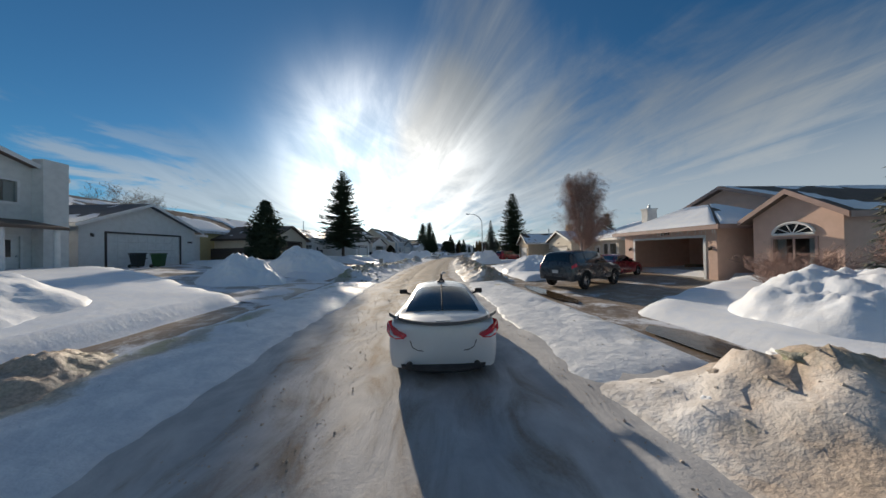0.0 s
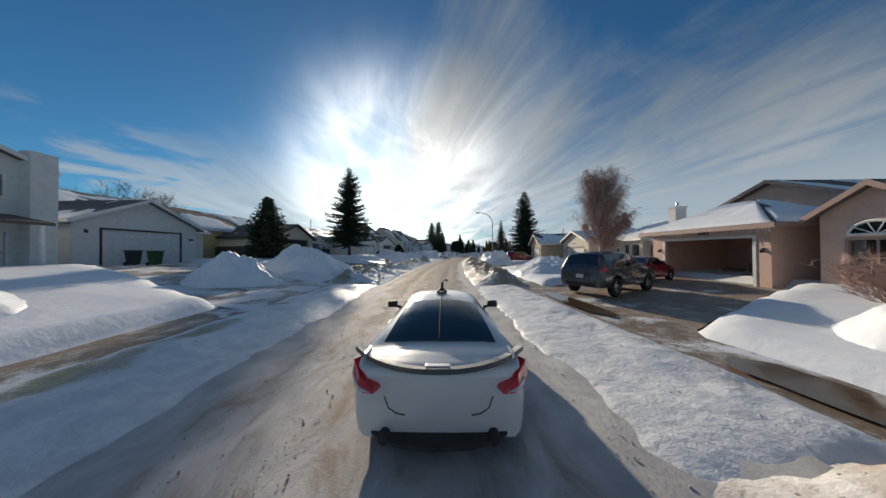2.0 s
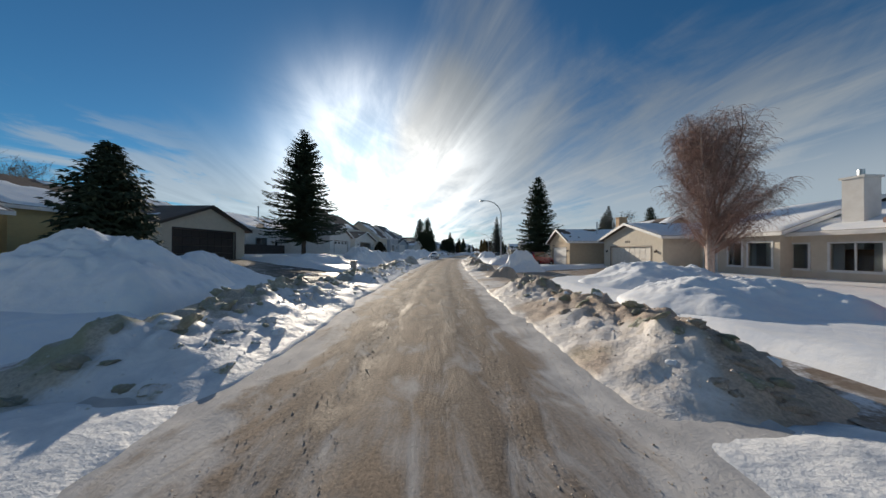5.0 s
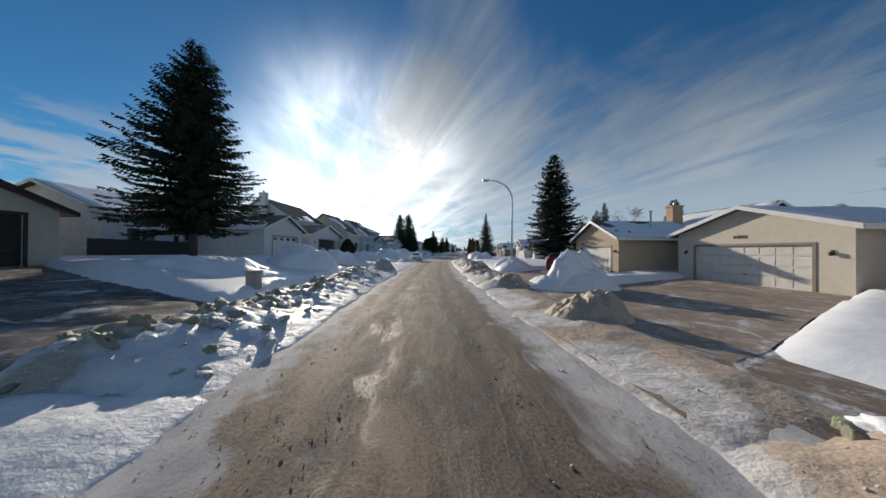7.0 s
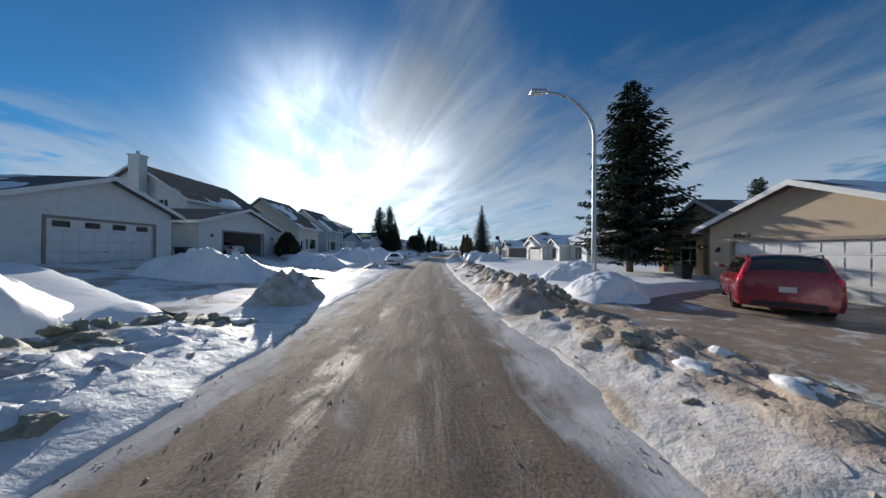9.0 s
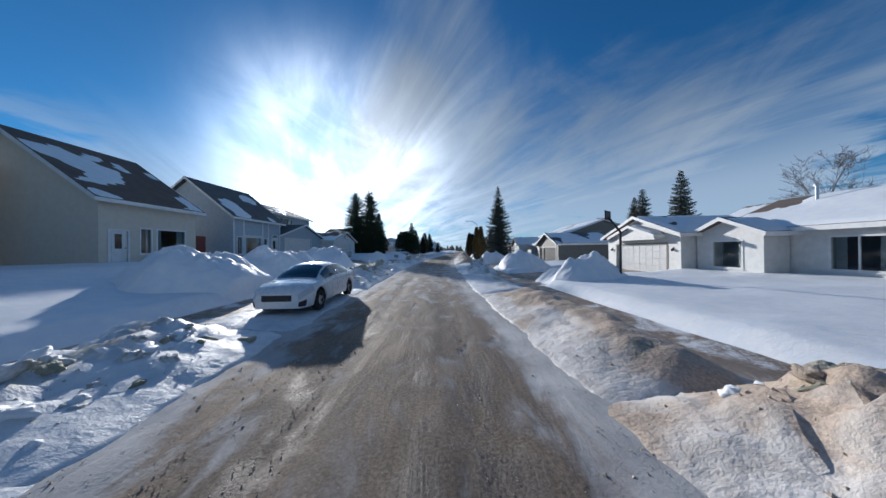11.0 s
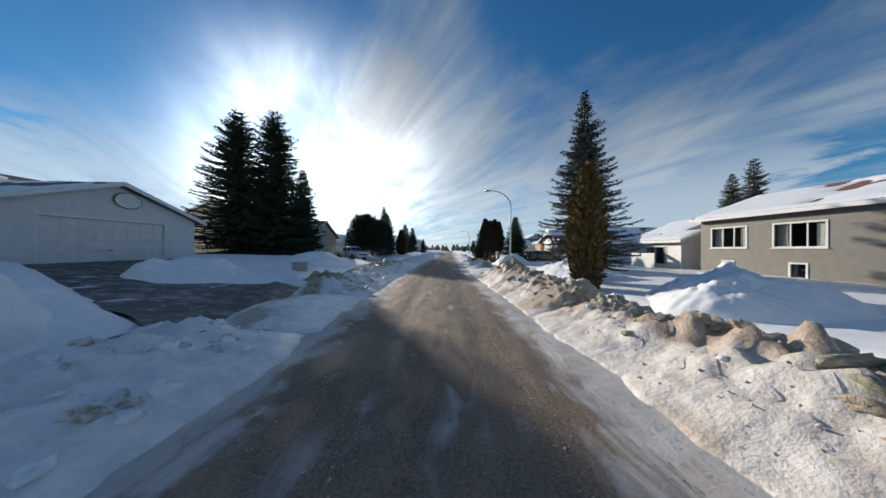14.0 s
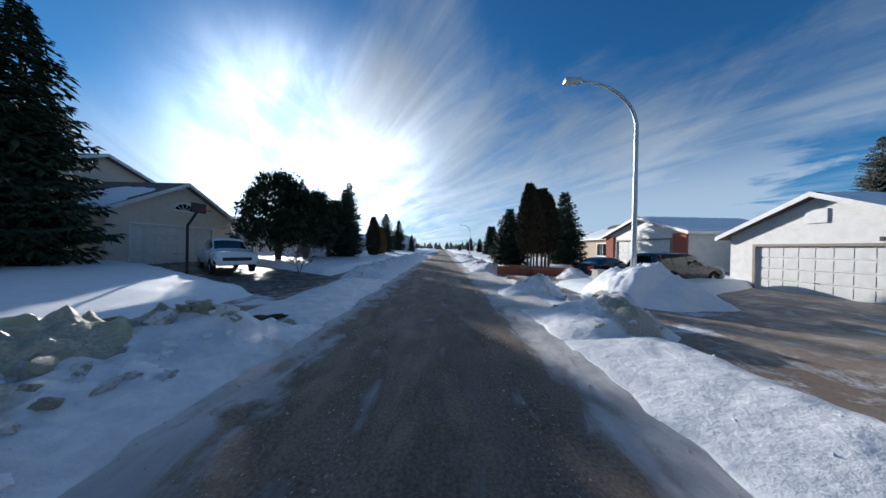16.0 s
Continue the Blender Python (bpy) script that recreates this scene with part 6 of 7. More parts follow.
def wheel(parent, x, y, r, wide, spokes=5):
    sd = 1 if x > 0 else -1
    bm = bmesh.new()
    prof = [(r * .64, -.5), (r * .93, -.5), (r, -.36), (r, .36), (r * .93, .5), (r * .64, .5)]
    n = 28
    rings = []
    for k in range(n):
        a = 2 * math.pi * k / n
        rings.append([bm.verts.new((x + sd * w * wide, y + q * math.cos(a), r + q * math.sin(a))) for q, w in prof])
    for k in range(n):
        a, b = rings[k], rings[(k + 1) % n]
        for i in range(len(prof)):
            bm.faces.new((a[i], a[(i + 1) % len(prof)], b[(i + 1) % len(prof)], b[i]))
    w = part("wheel", fixed(bm), RUBBER, parent, smooth=False)
    bm = bmesh.new()
    tube(bm, [(x - sd * wide * .3, y, r), (x + sd * wide * .20, y, r)], r * .16, 14)
    for k in range(spokes):
        a = 2 * math.pi * (k + .25) / spokes
        d, e = Vector((0, math.cos(a), math.sin(a))), Vector((0, -math.sin(a), math.cos(a)))
        c = Vector((x + sd * wide * .24, y, r))
        q = [c + d * r * .1 + e * r * .10, c + d * r * .64 + e * r * .13, c + d * r * .64 - e * r * .13, c + d * r * .1 - e * r * .10]
        f = [bm.verts.new(v) for v in q]
        g = [bm.verts.new(v - Vector((sd * .035, 0, 0))) for v in q]
        bm.faces.new(f), bm.faces.new(g[::-1])
        for i in range(4):
            bm.faces.new((f[i], g[i], g[(i + 1) % 4], f[(i + 1) % 4]))
    for k in range(24):
        a, b = 2 * math.pi * k / 24, 2 * math.pi * (k + 1) / 24
        q = [Vector((x + sd * wide * o, y + rr * r * math.cos(t), r + rr * r * math.sin(t))) for t, rr, o in ((a, .63, .3), (b, .63, .3), (b, .655, .42), (a, .655, .42))]
        bm.faces.new([bm.verts.new(v) for v in q])
    part("rim", fixed(bm), ALLOY, w, "five-spoke alloy rim")
    bm = bmesh.new()
    tube(bm, [(x - sd * wide * .4, y, r), (x - sd * wide * .12, y, r)], r * .63, 20)
    part("brake_disc", bm, PLASTIC, w)


def car(name, m, label, keys, paint, wheels, tyre, sill, glass, tail, head, plate_z, track, kind="car", roof_bars=False, extra=None):
    """glass: (rear pane y0, y1, screen y0, y1, side panes [(y0, y1)]). tail, head: (y reach, j low, j high)."""
    root = thing(name, m, label, kind, "parked cars" if name != "coupe" else "")
    sh = Shell(keys, sill, wheels, tyre)
    y0, y1 = keys[0][0], keys[-1][0]
    body = part("body", sh.body(), PAINT[paint], root, smooth=True)
    r0, r1, s0, s1, panes = glass
    part("rear_window", sh.patch(r0, r1, 6.35, 9, 0), SCREEN, root, smooth=True)
    part("windscreen", sh.patch(s0, s1, 6.25, 9, 0), SCREEN, root, smooth=True)
    for sd in (1, -1):
        for a, b in panes:
            part("side_window", sh.patch(a, b, 4.25, 5.9, sd), SCREEN, root, smooth=True)
        for yw in wheels:
            wheel(root, sd * (track - .10), yw, tyre, .21)
        if tail:
            part("tail_light", sh.patch(y0 + .015, y0 + tail[0], tail[1], tail[2], sd, .012, 6, 4), LENS_R, root, smooth=True)
        part("headlight", sh.patch(y1 - head[0], y1 - .02, head[1], head[2], sd, .010, 6, 4), LENS_W, root, smooth=True)
        bm = bmesh.new()
        p = sh.at(s0 - .28, 4.6, sd)
        tube(bm, [p, p + Vector((sd * .10, 0, .03))], .025, 6)
        box(bm, (p.x + sd * .08, p.y - .06, p.z + .01), (p.x + sd * .25, p.y + .05, p.z + .12), .035)
        part("wing_mirror", fixed(bm), PLASTIC if name == "coupe" else PAINT[paint], root, smooth=True)
        for a, b in panes[:2]:
            part("door_seam", sh.patch(a - .012, a, 1.2, 4.2, sd, .003, 1, 6), SEAM, body)
            p = sh.at(a + (b - a) * .25 if name != "minivan" else b - .2, 3.2, sd)
            bm = bmesh.new()
            box(bm, (p.x - .004, p.y - .09, p.z - .018), (p.x + sd * .03, p.y + .09, p.z + .018))
            part("door_handle", fixed(bm), PAINT[paint], root)
    part("front_bumper_grille", sh.patch(y1 - .16, y1 - .01, .3, 2.0, 1, .006, 3, 3), PLASTIC, root)
    part("front_bumper_grille", sh.patch(y1 - .16, y1 - .01, .3, 2.0, -1, .006, 3, 3), PLASTIC, root)
    bm = bmesh.new()
    w = keys[0][3]
    box(bm, (-w * .8, y0 - .02, sill + .02), (w * .8, y0 + .12, sill + .16), .02)
    if name == "coupe":
        bm.free()
    else:
        part("rear_bumper_trim", fixed(bm), PLASTIC, root)
    bm = bmesh.new()
    wf = keys[-1][3]
    box(bm, (-wf * .7, y1 - .10, sill + .20), (wf * .7, y1 + .012, sill + .38), .02)
    part("grille", fixed(bm), PLASTIC, root)
    bm = bmesh.new()
    if plate_z is None:
        plate_z = -9
    box(bm, (-.15, y0 - .022, plate_z - .075), (.15, y0 + .03, plate_z + .075), .005)
    if plate_z > 0:
        part("number_plate", fixed(bm), PLATE, root, "plain pale number plate")
    else:
        bm.free()
    bm = bmesh.new()
    box(bm, (-track + .25, y0 + .25, sill - .05), (track - .25, y1 - .25, sill + .25))
    part("underbody", fixed(bm), PLASTIC, root)
    if roof_bars:
        for sd in (1, -1):
            p, q = sh.at(panes[-1][0] + .1, 6.2, sd), sh.at(panes[0][1] - .3, 6.2, sd)
            bm = bmesh.new()
            tube(bm, [p, p + Vector((0, .08, .07)), q + Vector((0, -.08, .07)), q], .02, 6)
            part("roof_rail", bm, PLASTIC, root)
    if extra:
        extra(root, sh)
    return root


# keys: y, belt, top, widest half, belt half, roof half
SEDAN = ((-2.27, .80, .93, .62, .60, .50), (-2.20, .90, 1.00, .78, .74, .62), (-1.95, .97, 1.09, .85, .81, .70), (-1.55, .98, 1.13, .87, .83, .70), (-.95, .97, 1.38, .88, .84, .60), (-.3, .95, 1.46, .88, .84, .585),
         (.35, .93, 1.43, .88, .84, .58), (.75, .92, 1.28, .88, .83, .60), (1.3, .89, .99, .87, .81, .68), (1.8, .82, .90, .84, .77, .62), (2.12, .70, .78, .76, .68, .52), (2.27, .58, .64, .60, .55, .42))
SUV = ((-2.41, 1.02, 1.12, .78, .76, .68), (-2.36, 1.12, 1.22, .88, .84, .74), (-2.22, 1.14, 1.62, .92, .87, .68), (-2.0, 1.14, 1.76, .94, .88, .68), (-1.0, 1.12, 1.80, .95, .89, .68), (.1, 1.10, 1.79, .95, .89, .67),
       (.55, 1.09, 1.62, .95, .88, .67), (1.05, 1.06, 1.20, .94, .86, .74), (1.8, 1.02, 1.12, .92, .83, .72), (2.25, .92, 1.00, .86, .76, .62), (2.41, .72, .78, .74, .66, .50))
VAN = ((-2.55, .98, 1.10, .80, .78, .68), (-2.50, 1.06, 1.22, .90, .86, .74), (-2.36, 1.08, 1.60, .95, .88, .68), (-2.15, 1.08, 1.72, .97, .89, .70), (-1.0, 1.06, 1.75, .98, .90, .71), (.4, 1.03, 1.73, .98, .90, .70),
       (.95, 1.01, 1.52, .97, .88, .68), (1.55, .98, 1.10, .96, .85, .74), (2.1, .90, .98, .92, .80, .66), (2.42, .78, .84, .82, .72, .54), (2.55, .60, .66, .68, .60, .42))
TRUCK = ((-2.9, 1.02, 1.08, .90, .88, .80), (-2.85, 1.14, 1.17, .96, .92, .84), (-2.2, 1.16, 1.19, .98, .93, .85), (-1.0, 1.16, 1.19, .98, .93, .85), (-.86, 1.16, 1.78, .98, .93, .70), (-.4, 1.16, 1.88, .98, .93, .70),
         (.6, 1.15, 1.87, .98, .93, .69), (1.05, 1.14, 1.55, .98, .92, .70), (1.5, 1.12, 1.26, .97, .91, .78), (2.3, 1.10, 1.20, .96, .90, .78), (2.78, 1.02, 1.10, .94, .86, .72), (2.9, .80, .86, .86, .78, .6))
COUPE = ((-2.12, .76, .83, .76, .72, .62), (-2.08, .83, .885, .84, .79, .68), (-1.90, .87, .925, .875, .815, .70), (-1.62, .89, .955, .886, .82, .70), (-1.40, .90, 1.03, .886, .815, .67), (-.95, .895, 1.175, .882, .805, .59), (-.55, .89, 1.255, .880, .80, .55),
         (-.1, .88, 1.29, .876, .79, .535), (.30, .87, 1.26, .874, .79, .535), (.75, .86, 1.07, .875, .79, .60), (1.05, .84, .93, .88, .79, .66), (1.6, .78, .85, .87, .76, .60), (1.98, .66, .73, .80, .68, .50), (2.12, .52, .58, .64, .56, .40))


def heading(s, n, z, deg):
    """A car's pose, its nose turned deg degrees to the right of the street."""
    return spot(s, n, z, -deg)


SED_GLASS = (-1.60, -1.02, .48, 1.22, [(.05, .98), (-1.28, 0.0)])
car("suv", heading(12.6, 8.3, .10, 60), "dark grey sport utility vehicle parked on a slushy driveway", SUV, "grey", (-1.42, 1.42), .38, .42,
    (-2.33, -2.08, .30, .98, [(-.28, .72), (-1.28, -.33), (-2.05, -1.33)]), (.30, 3.0, 4.3), (.42, 2.6, 4.2), .82, .93, roof_bars=True)
car("red_car", heading(16.6, 12.7, .14, 62), "red sedan parked close to the garage", SEDAN, "red", (-1.36, 1.36), .32, .25, SED_GLASS, (.30, 2.6, 4.2), (.45, 2.7, 4.2), .62, .86)
car("minivan", heading(45.4, 12.0, .13, 48), "dark red minivan parked on the driveway, rear outward", VAN, "red", (-1.55, 1.5), .33, .27,
    (-2.47, -2.18, .50, 1.42, [(-.18, 1.10), (-1.30, -.23), (-2.22, -1.35)]), (.22, 3.2, 5.4), (.45, 2.7, 4.2), .78, .94, roof_bars=True)
car("white_sedan", heading(68.9, -4.0, .09, 180), "white sedan parked at the snowy kerb, facing back", SEDAN, "white", (-1.36, 1.36), .325, .24, SED_GLASS, (.30, 2.6, 4.2), (.5, 2.7, 4.2), .62, .86)
car("silver_sedan", heading(95.9, -14.6, .84, -58), "silver sedan parked on a brown driveway", SEDAN, "silver", (-1.36, 1.36), .32, .25, SED_GLASS, (.30, 2.6, 4.2), (.45, 2.7, 4.2), .62, .86)
car("dark_sedan", heading(92.2, 11.2, .05, 236), "dark grey sedan parked on a wet driveway", SEDAN, "grey", (-1.36, 1.36), .32, .25, SED_GLASS, (.30, 2.6, 4.2), (.45, 2.7, 4.2), .62, .86)
car("pickup_truck", heading(126.0, -12.8, .40, 130), "white pickup truck with snow on its bonnet", TRUCK, "white", (-1.75, 1.85), .40, .48,
    (-.98, -.62, .80, 1.42, [(.25, 1.22), (-.72, .2)]), (.16, 2.2, 4.0), (.3, 2.7, 4.2), .70, .95, kind="truck")
car("parked_sedan", heading(127.6, 10.6, .12, 70), "black sedan parked on a driveway", SEDAN, "black", (-1.36, 1.36), .32, .25, SED_GLASS, (.30, 2.6, 4.2), (.45, 2.7, 4.2), .62, .86)
car("parked_crossover", heading(125.6, 13.4, .14, 80), "black crossover parked beside a sedan", SUV, "black", (-1.42, 1.42), .36, .40,
    (-2.33, -2.08, .30, .98, [(-.28, .72), (-1.28, -.33), (-2.05, -1.33)]), (.25, 3.0, 4.3), (.42, 2.6, 4.2), .8, .93)
car("garaged_car", heading(62.4, -19.9, 1.2, -90), "white car standing inside an open garage", SEDAN, "white", (-1.36, 1.36), .32, .25, SED_GLASS, (.30, 2.6, 4.2), (.45, 2.7, 4.2), .62, .86)


def coupe_details(root, sh):
    # spoiler with upturned tips
    bm = bmesh.new()
    rows = []
    for i in range(25):
        x = -.86 + 1.72 * i / 24
        e = abs(x) / .86
        y, z = -2.15 + .16 * e ** 2.2, .880 + .03 * e ** 2 + .04 * e ** 6
        rows.append([bm.verts.new(p) for p in ((x, y + .30, z - .035), (x, y + .06, z + .035), (x, y - .03, z + .055), (x, y - .02, z + .002), (x, y + .22, z - .055))])
    for a, b in zip(rows, rows[1:]):
        for k in range(5):
            bm.faces.new((a[k], a[(k + 1) % 5], b[(k + 1) % 5], b[k]))
    bm.faces.new(rows[0]), bm.faces.new(rows[-1][::-1])
    part("spoiler", fixed(bm), GREYPAINT, root, "grey lip spoiler across the boot lid")
    for sd in (1, -1):
        bm = bmesh.new()
        box(bm, (sd * .70, -2.10, .93), (sd * .73, -1.88, .985), .006)
        part("spoiler_stay", fixed(bm), ALLOY, root)
        # lamp housing: a slanted wedge wrapping round the corner
        bm = bmesh.new()
        pts = [(.60, -2.15, .715), (.585, -2.155, .68), (.70, -2.14, .655), (.82, -2.08, .66), (.90, -1.94, .705), (.905, -1.82, .81), (.87, -1.98, .865), (.74, -2.12, .80)]
        f = [bm.verts.new((sd * x * 1.012, y - .05, z)) for x, y, z in pts]
        g = [bm.verts.new((sd * x * .94, y + .1, z)) for x, y, z in pts]
        c = bm.verts.new((sd * .75, -2.215, .735))
        for i in range(8):
            bm.faces.new((f[i], f[(i + 1) % 8], c))
            bm.faces.new((f[i], g[i], g[(i + 1) % 8], f[(i + 1) % 8]))
        lamp = part("rear_lamp", fixed(bm), LENS_R, root, "slanted red rear lamp")
        bm = bmesh.new()
        q = [(.625, -2.225, .695), (.73, -2.232, .69), (.80, -2.20, .72), (.82, -2.175, .765), (.72, -2.238, .722)]
        f = [bm.verts.new((sd * x, y, z)) for x, y, z in q]
        g = [bm.verts.new((sd * x, y + .04, z)) for x, y, z in q]
        bm.faces.new(f), bm.faces.new(g[::-1])
        for i in range(5):
            bm.faces.new((f[i], g[i], g[(i + 1) % 5], f[(i + 1) % 5]))
        part("reversing_lamp", fixed(bm), LENS_W, lamp, "pale light bar inside the lamp")
        bm = bmesh.new()
        tube(bm, [(sd * .52, -2.14, .235), (sd * .52, -1.9, .235)], .05, 14)
        part("exhaust_tip", bm, PLASTIC, root)
        # lower edge of the boot lid
        bm = bmesh.new()
        tube(bm, [(sd * .50, -2.135, .64), (sd * .46, -2.135, .54), (sd * .38, -2.14, .505), (sd * .30, -2.14, .50)], .007, 6)
        part("boot_seam", bm, SEAM, root)
    bm = bmesh.new()
    rows = []
    for i in range(21):
        x = -.80 + 1.60 * i / 20
        e = abs(x) / .80
        y = -2.155 + .16 * e ** 4
        top = .235 + .03 * e ** 3
        rows.append([bm.verts.new(p) for p in ((x, y, top), (x, y - .005, .22), (x, y + .05, .165), (x, y + .3, .165), (x, y + .3, top))])
    for a, b in zip(rows, rows[1:]):
        for k in range(5):
            bm.faces.new((a[k], a[(k + 1) % 5], b[(k + 1) % 5], b[k]))
    bm.faces.new(rows[0]), bm.faces.new(rows[-1][::-1])
    part("diffuser", fixed(bm), PLASTIC, root, "black rear diffuser")
    bm = bmesh.new()
    tube(bm, [(0, -1.6, .985), (0, -1.2, 1.125), (0, -.9, 1.21), (0, -.58, 1.272)], .012, 6)
    part("rear_window_strip", fixed(bm), PLASTIC, root)
    # suction mount with a small ball head on the roof
    bm = bmesh.new()
    tube(bm, [(0, -.2, 1.28), (0, -.2, 1.305)], .075, 14)
    for a in (90, 210, 330):
        c, d = math.cos(radians(a)), math.sin(radians(a))
        tube(bm, [(.09 * c, -.2 + .09 * d, 1.30), (0, -.2, 1.37)], .018, 6)
    tube(bm, [(0, -.2, 1.36), (.01, -.2, 1.46)], .02, 8)
    mount = part("camera_mount", bm, PLASTIC, root, "black tripod mount stuck to the roof")
    bm = bmesh.new()
    tube(bm, [(.01, -.2, 1.45), (.05, -.2, 1.50), (.10, -.2, 1.48)], .018, 8)
    part("clamp", bm, ALLOY, mount)
    bm = bmesh.new()
    box(bm, (-.11, -2.155, .935), (.11, -2.10, .955), .004)
    part("brake_light", fixed(bm), ALLOY, root, "small silver brake light under the spoiler")
    # the tail bows outward in plan
    for ob in root.children_recursive:
        if ob.name.split(".")[0] in ("wheel", "rim", "brake_disc"):
            continue
        for v in ob.data.vertices:
            if v.co.y < -1.15:
                v.co.y += .24 * step(-1.15, -2.1, v.co.y) * min(1.0, abs(v.co.x) / .88) ** 2.2


GREYPAINT = material("grey_spoiler_paint", (0.10, 0.105, 0.11), 0.4, coat=0.4, bump=0, shade=0.03)
COUPE_POSE = pose(-.155, .92, -0.02, 0, 0, 4.75) @ pose(-0.03, 2.66 + 2.14, 0, 0, 0, 0)
car("coupe", COUPE_POSE, "white two-door coupe with a grey lip spoiler, standing on the road", COUPE, "pearl", (-1.30, 1.27), .315, .20,
    (-1.58, -.62, .42, .98, [(-.62, .86)]), None, (.4, 2.7, 4.2), None, .80, extra=coupe_details)
# ---- street furniture and small things ----
def lamp_post(s, n, z, top, reach):
    root = thing("street_lamp", spot(s, n, z), "grey steel street lamp with a curved arm", "street lamp", "street lamps")
    bm = bmesh.new()
    box(bm, (-.28, -.28, -.3), (.28, .28, .35), .03)
    part("base", fixed(bm), CONCRETE, root)
    pts, rad = [(0, 0, .3)], [.105]
    for k in range(1, 7):
        pts.append((0, 0, .3 + (top - 2.2) * k / 6)), rad.append(.105 - .03 * k / 6)
    for k in range(1, 13):
        a = radians(7.5 * k)
        pts.append((-reach * (1 - math.cos(a)), 0, top - 1.9 + 1.9 * math.sin(a)))
        rad.append(.075 - .025 * k / 12)
    bm = bmesh.new()
    tube(bm, pts, rad, 10)
    part("pole", bm, GALV, root, smooth=True)
    bm = bmesh.new()
    x = -reach
    for (a, b, h, w) in ((-.75, -.05, .0, .14),):
        box(bm, (x + a, -w, top - .08), (x + b, w, top + .09), .045)
    head = part("lamp_head", fixed(bm), GALV, root)
    bm = bmesh.new()
    box(bm, (x - .66, -.10, top - .11), (x - .22, .10, top - .075), .02)
    part("lens", fixed(bm), LENS_W, head)


lamp_post(48.4, 7.8, .45, 8.5, 2.2)
lamp_post(121.6, 7.9, .45, 8.5, 2.3)
lamp_post(185.0, 8.0, .3, 8.5, 2.3)


def wheelie_bin(s, n, z, turn, mat, label):
    root = thing("wheelie_bin", spot(s, n, z, turn), label, "bin", "household bins")
    bm = bmesh.new()
    lo, hi = [(-.22, -.24, .06), (.22, -.24, .06), (.22, .24, .06), (-.22, .24, .06)], [(-.29, -.33, .98), (.29, -.33, .98), (.29, .33, .98), (-.29, .33, .98)]
    a, b = [bm.verts.new(p) for p in lo], [bm.verts.new(p) for p in hi]
    bm.faces.new(a[::-1]), bm.faces.new(b)
    for i in range(4):
        bm.faces.new((a[i], a[(i + 1) % 4], b[(i + 1) % 4], b[i]))
    bmesh.ops.bevel(bm, geom=bm.edges[:], offset=.03, segments=2, affect="EDGES")
    part("body", bm, mat, root)
    bm = bmesh.new()
    box(bm, (-.31, -.36, .985), (.31, .36, 1.06), .025)
    part("lid", fixed(bm), mat, root)
    bm = bmesh.new()
    tube(bm, [(-.25, .40, .95), (.25, .40, .95)], .02, 8)
    part("handle", bm, RUBBER, root)
    for x in (-.26, .26):
        bm = bmesh.new()
        tube(bm, [(x - .03, .27, .12), (x + .03, .27, .12)], .12, 14)
        part("wheel", bm, RUBBER, root)


BIN_G = material("green_bin_plastic", (0.016, 0.07, 0.022), 0.5, bump=0.1)
BIN_D = material("dark_bin_plastic", (0.02, 0.028, 0.03), 0.5, bump=0.1)
wheelie_bin(18.6, -21.0, 1.12, 90, BIN_D, "dark household wheelie bin by a garage door")
wheelie_bin(19.2, -20.2, 1.08, 100, BIN_G, "green household wheelie bin by a garage door")
wheelie_bin(56.5, -17.0, 1.0, 90, BIN_D, "black wheelie bin beside a garage")
wheelie_bin(50.4, 14.2, .2, -90, BIN_D, "black wheelie bin beside a garage")
wheelie_bin(14.2, 17.4, .17, -90, BIN_G, "green wheelie bin just inside an open garage")
wheelie_bin(14.9, 18.4, .17, -80, BIN_D, "dark bin standing inside an open garage")


def utility_box(s, n, z, turn, mat, size, label):
    root = thing("utility_box", spot(s, n, z, turn), label, "utility box", "utility boxes in the snow")
    bm = bmesh.new()
    a, b, c = size
    box(bm, (-a / 2, -b / 2, -.3), (a / 2, b / 2, c), .04)
    part("cabinet", fixed(bm), mat, root)
    bm = bmesh.new()
    box(bm, (-a / 2 - .04, -b / 2 - .04, c), (a / 2 + .04, b / 2 + .04, c + .07), .03)
    part("lid", fixed(bm), mat, root)
    bm = bmesh.new()
    box(bm, (-a / 2 + .05, -b / 2 - .012, .02), (a / 2 - .05, -b / 2 + .01, c - .06))
    part("door", fixed(bm), mat, root)


BOXGREY = material("weathered_grey_metal", (0.36, 0.34, 0.31), 0.6, bump=0.2)
BOXGREEN = material("green_box_paint", (0.05, 0.12, 0.07), 0.5, bump=0.2)
utility_box(34.2, -7.4, .40, 0, BOXGREY, (.42, .4, .6), "grey utility box half buried in snow")
utility_box(107.0, -8.6, .45, 0, BOXGREY, (.7, .5, .6), "grey utility box half buried in snow")
utility_box(81.9, 7.6, .95, 20, BOXGREEN, (1.1, .9, .45), "green utility lid set in the top of a snow mound")
utility_box(123.0, 7.4, .5, 0, BOXGREY, (.5, .5, .5), "grey box at the foot of a street lamp")


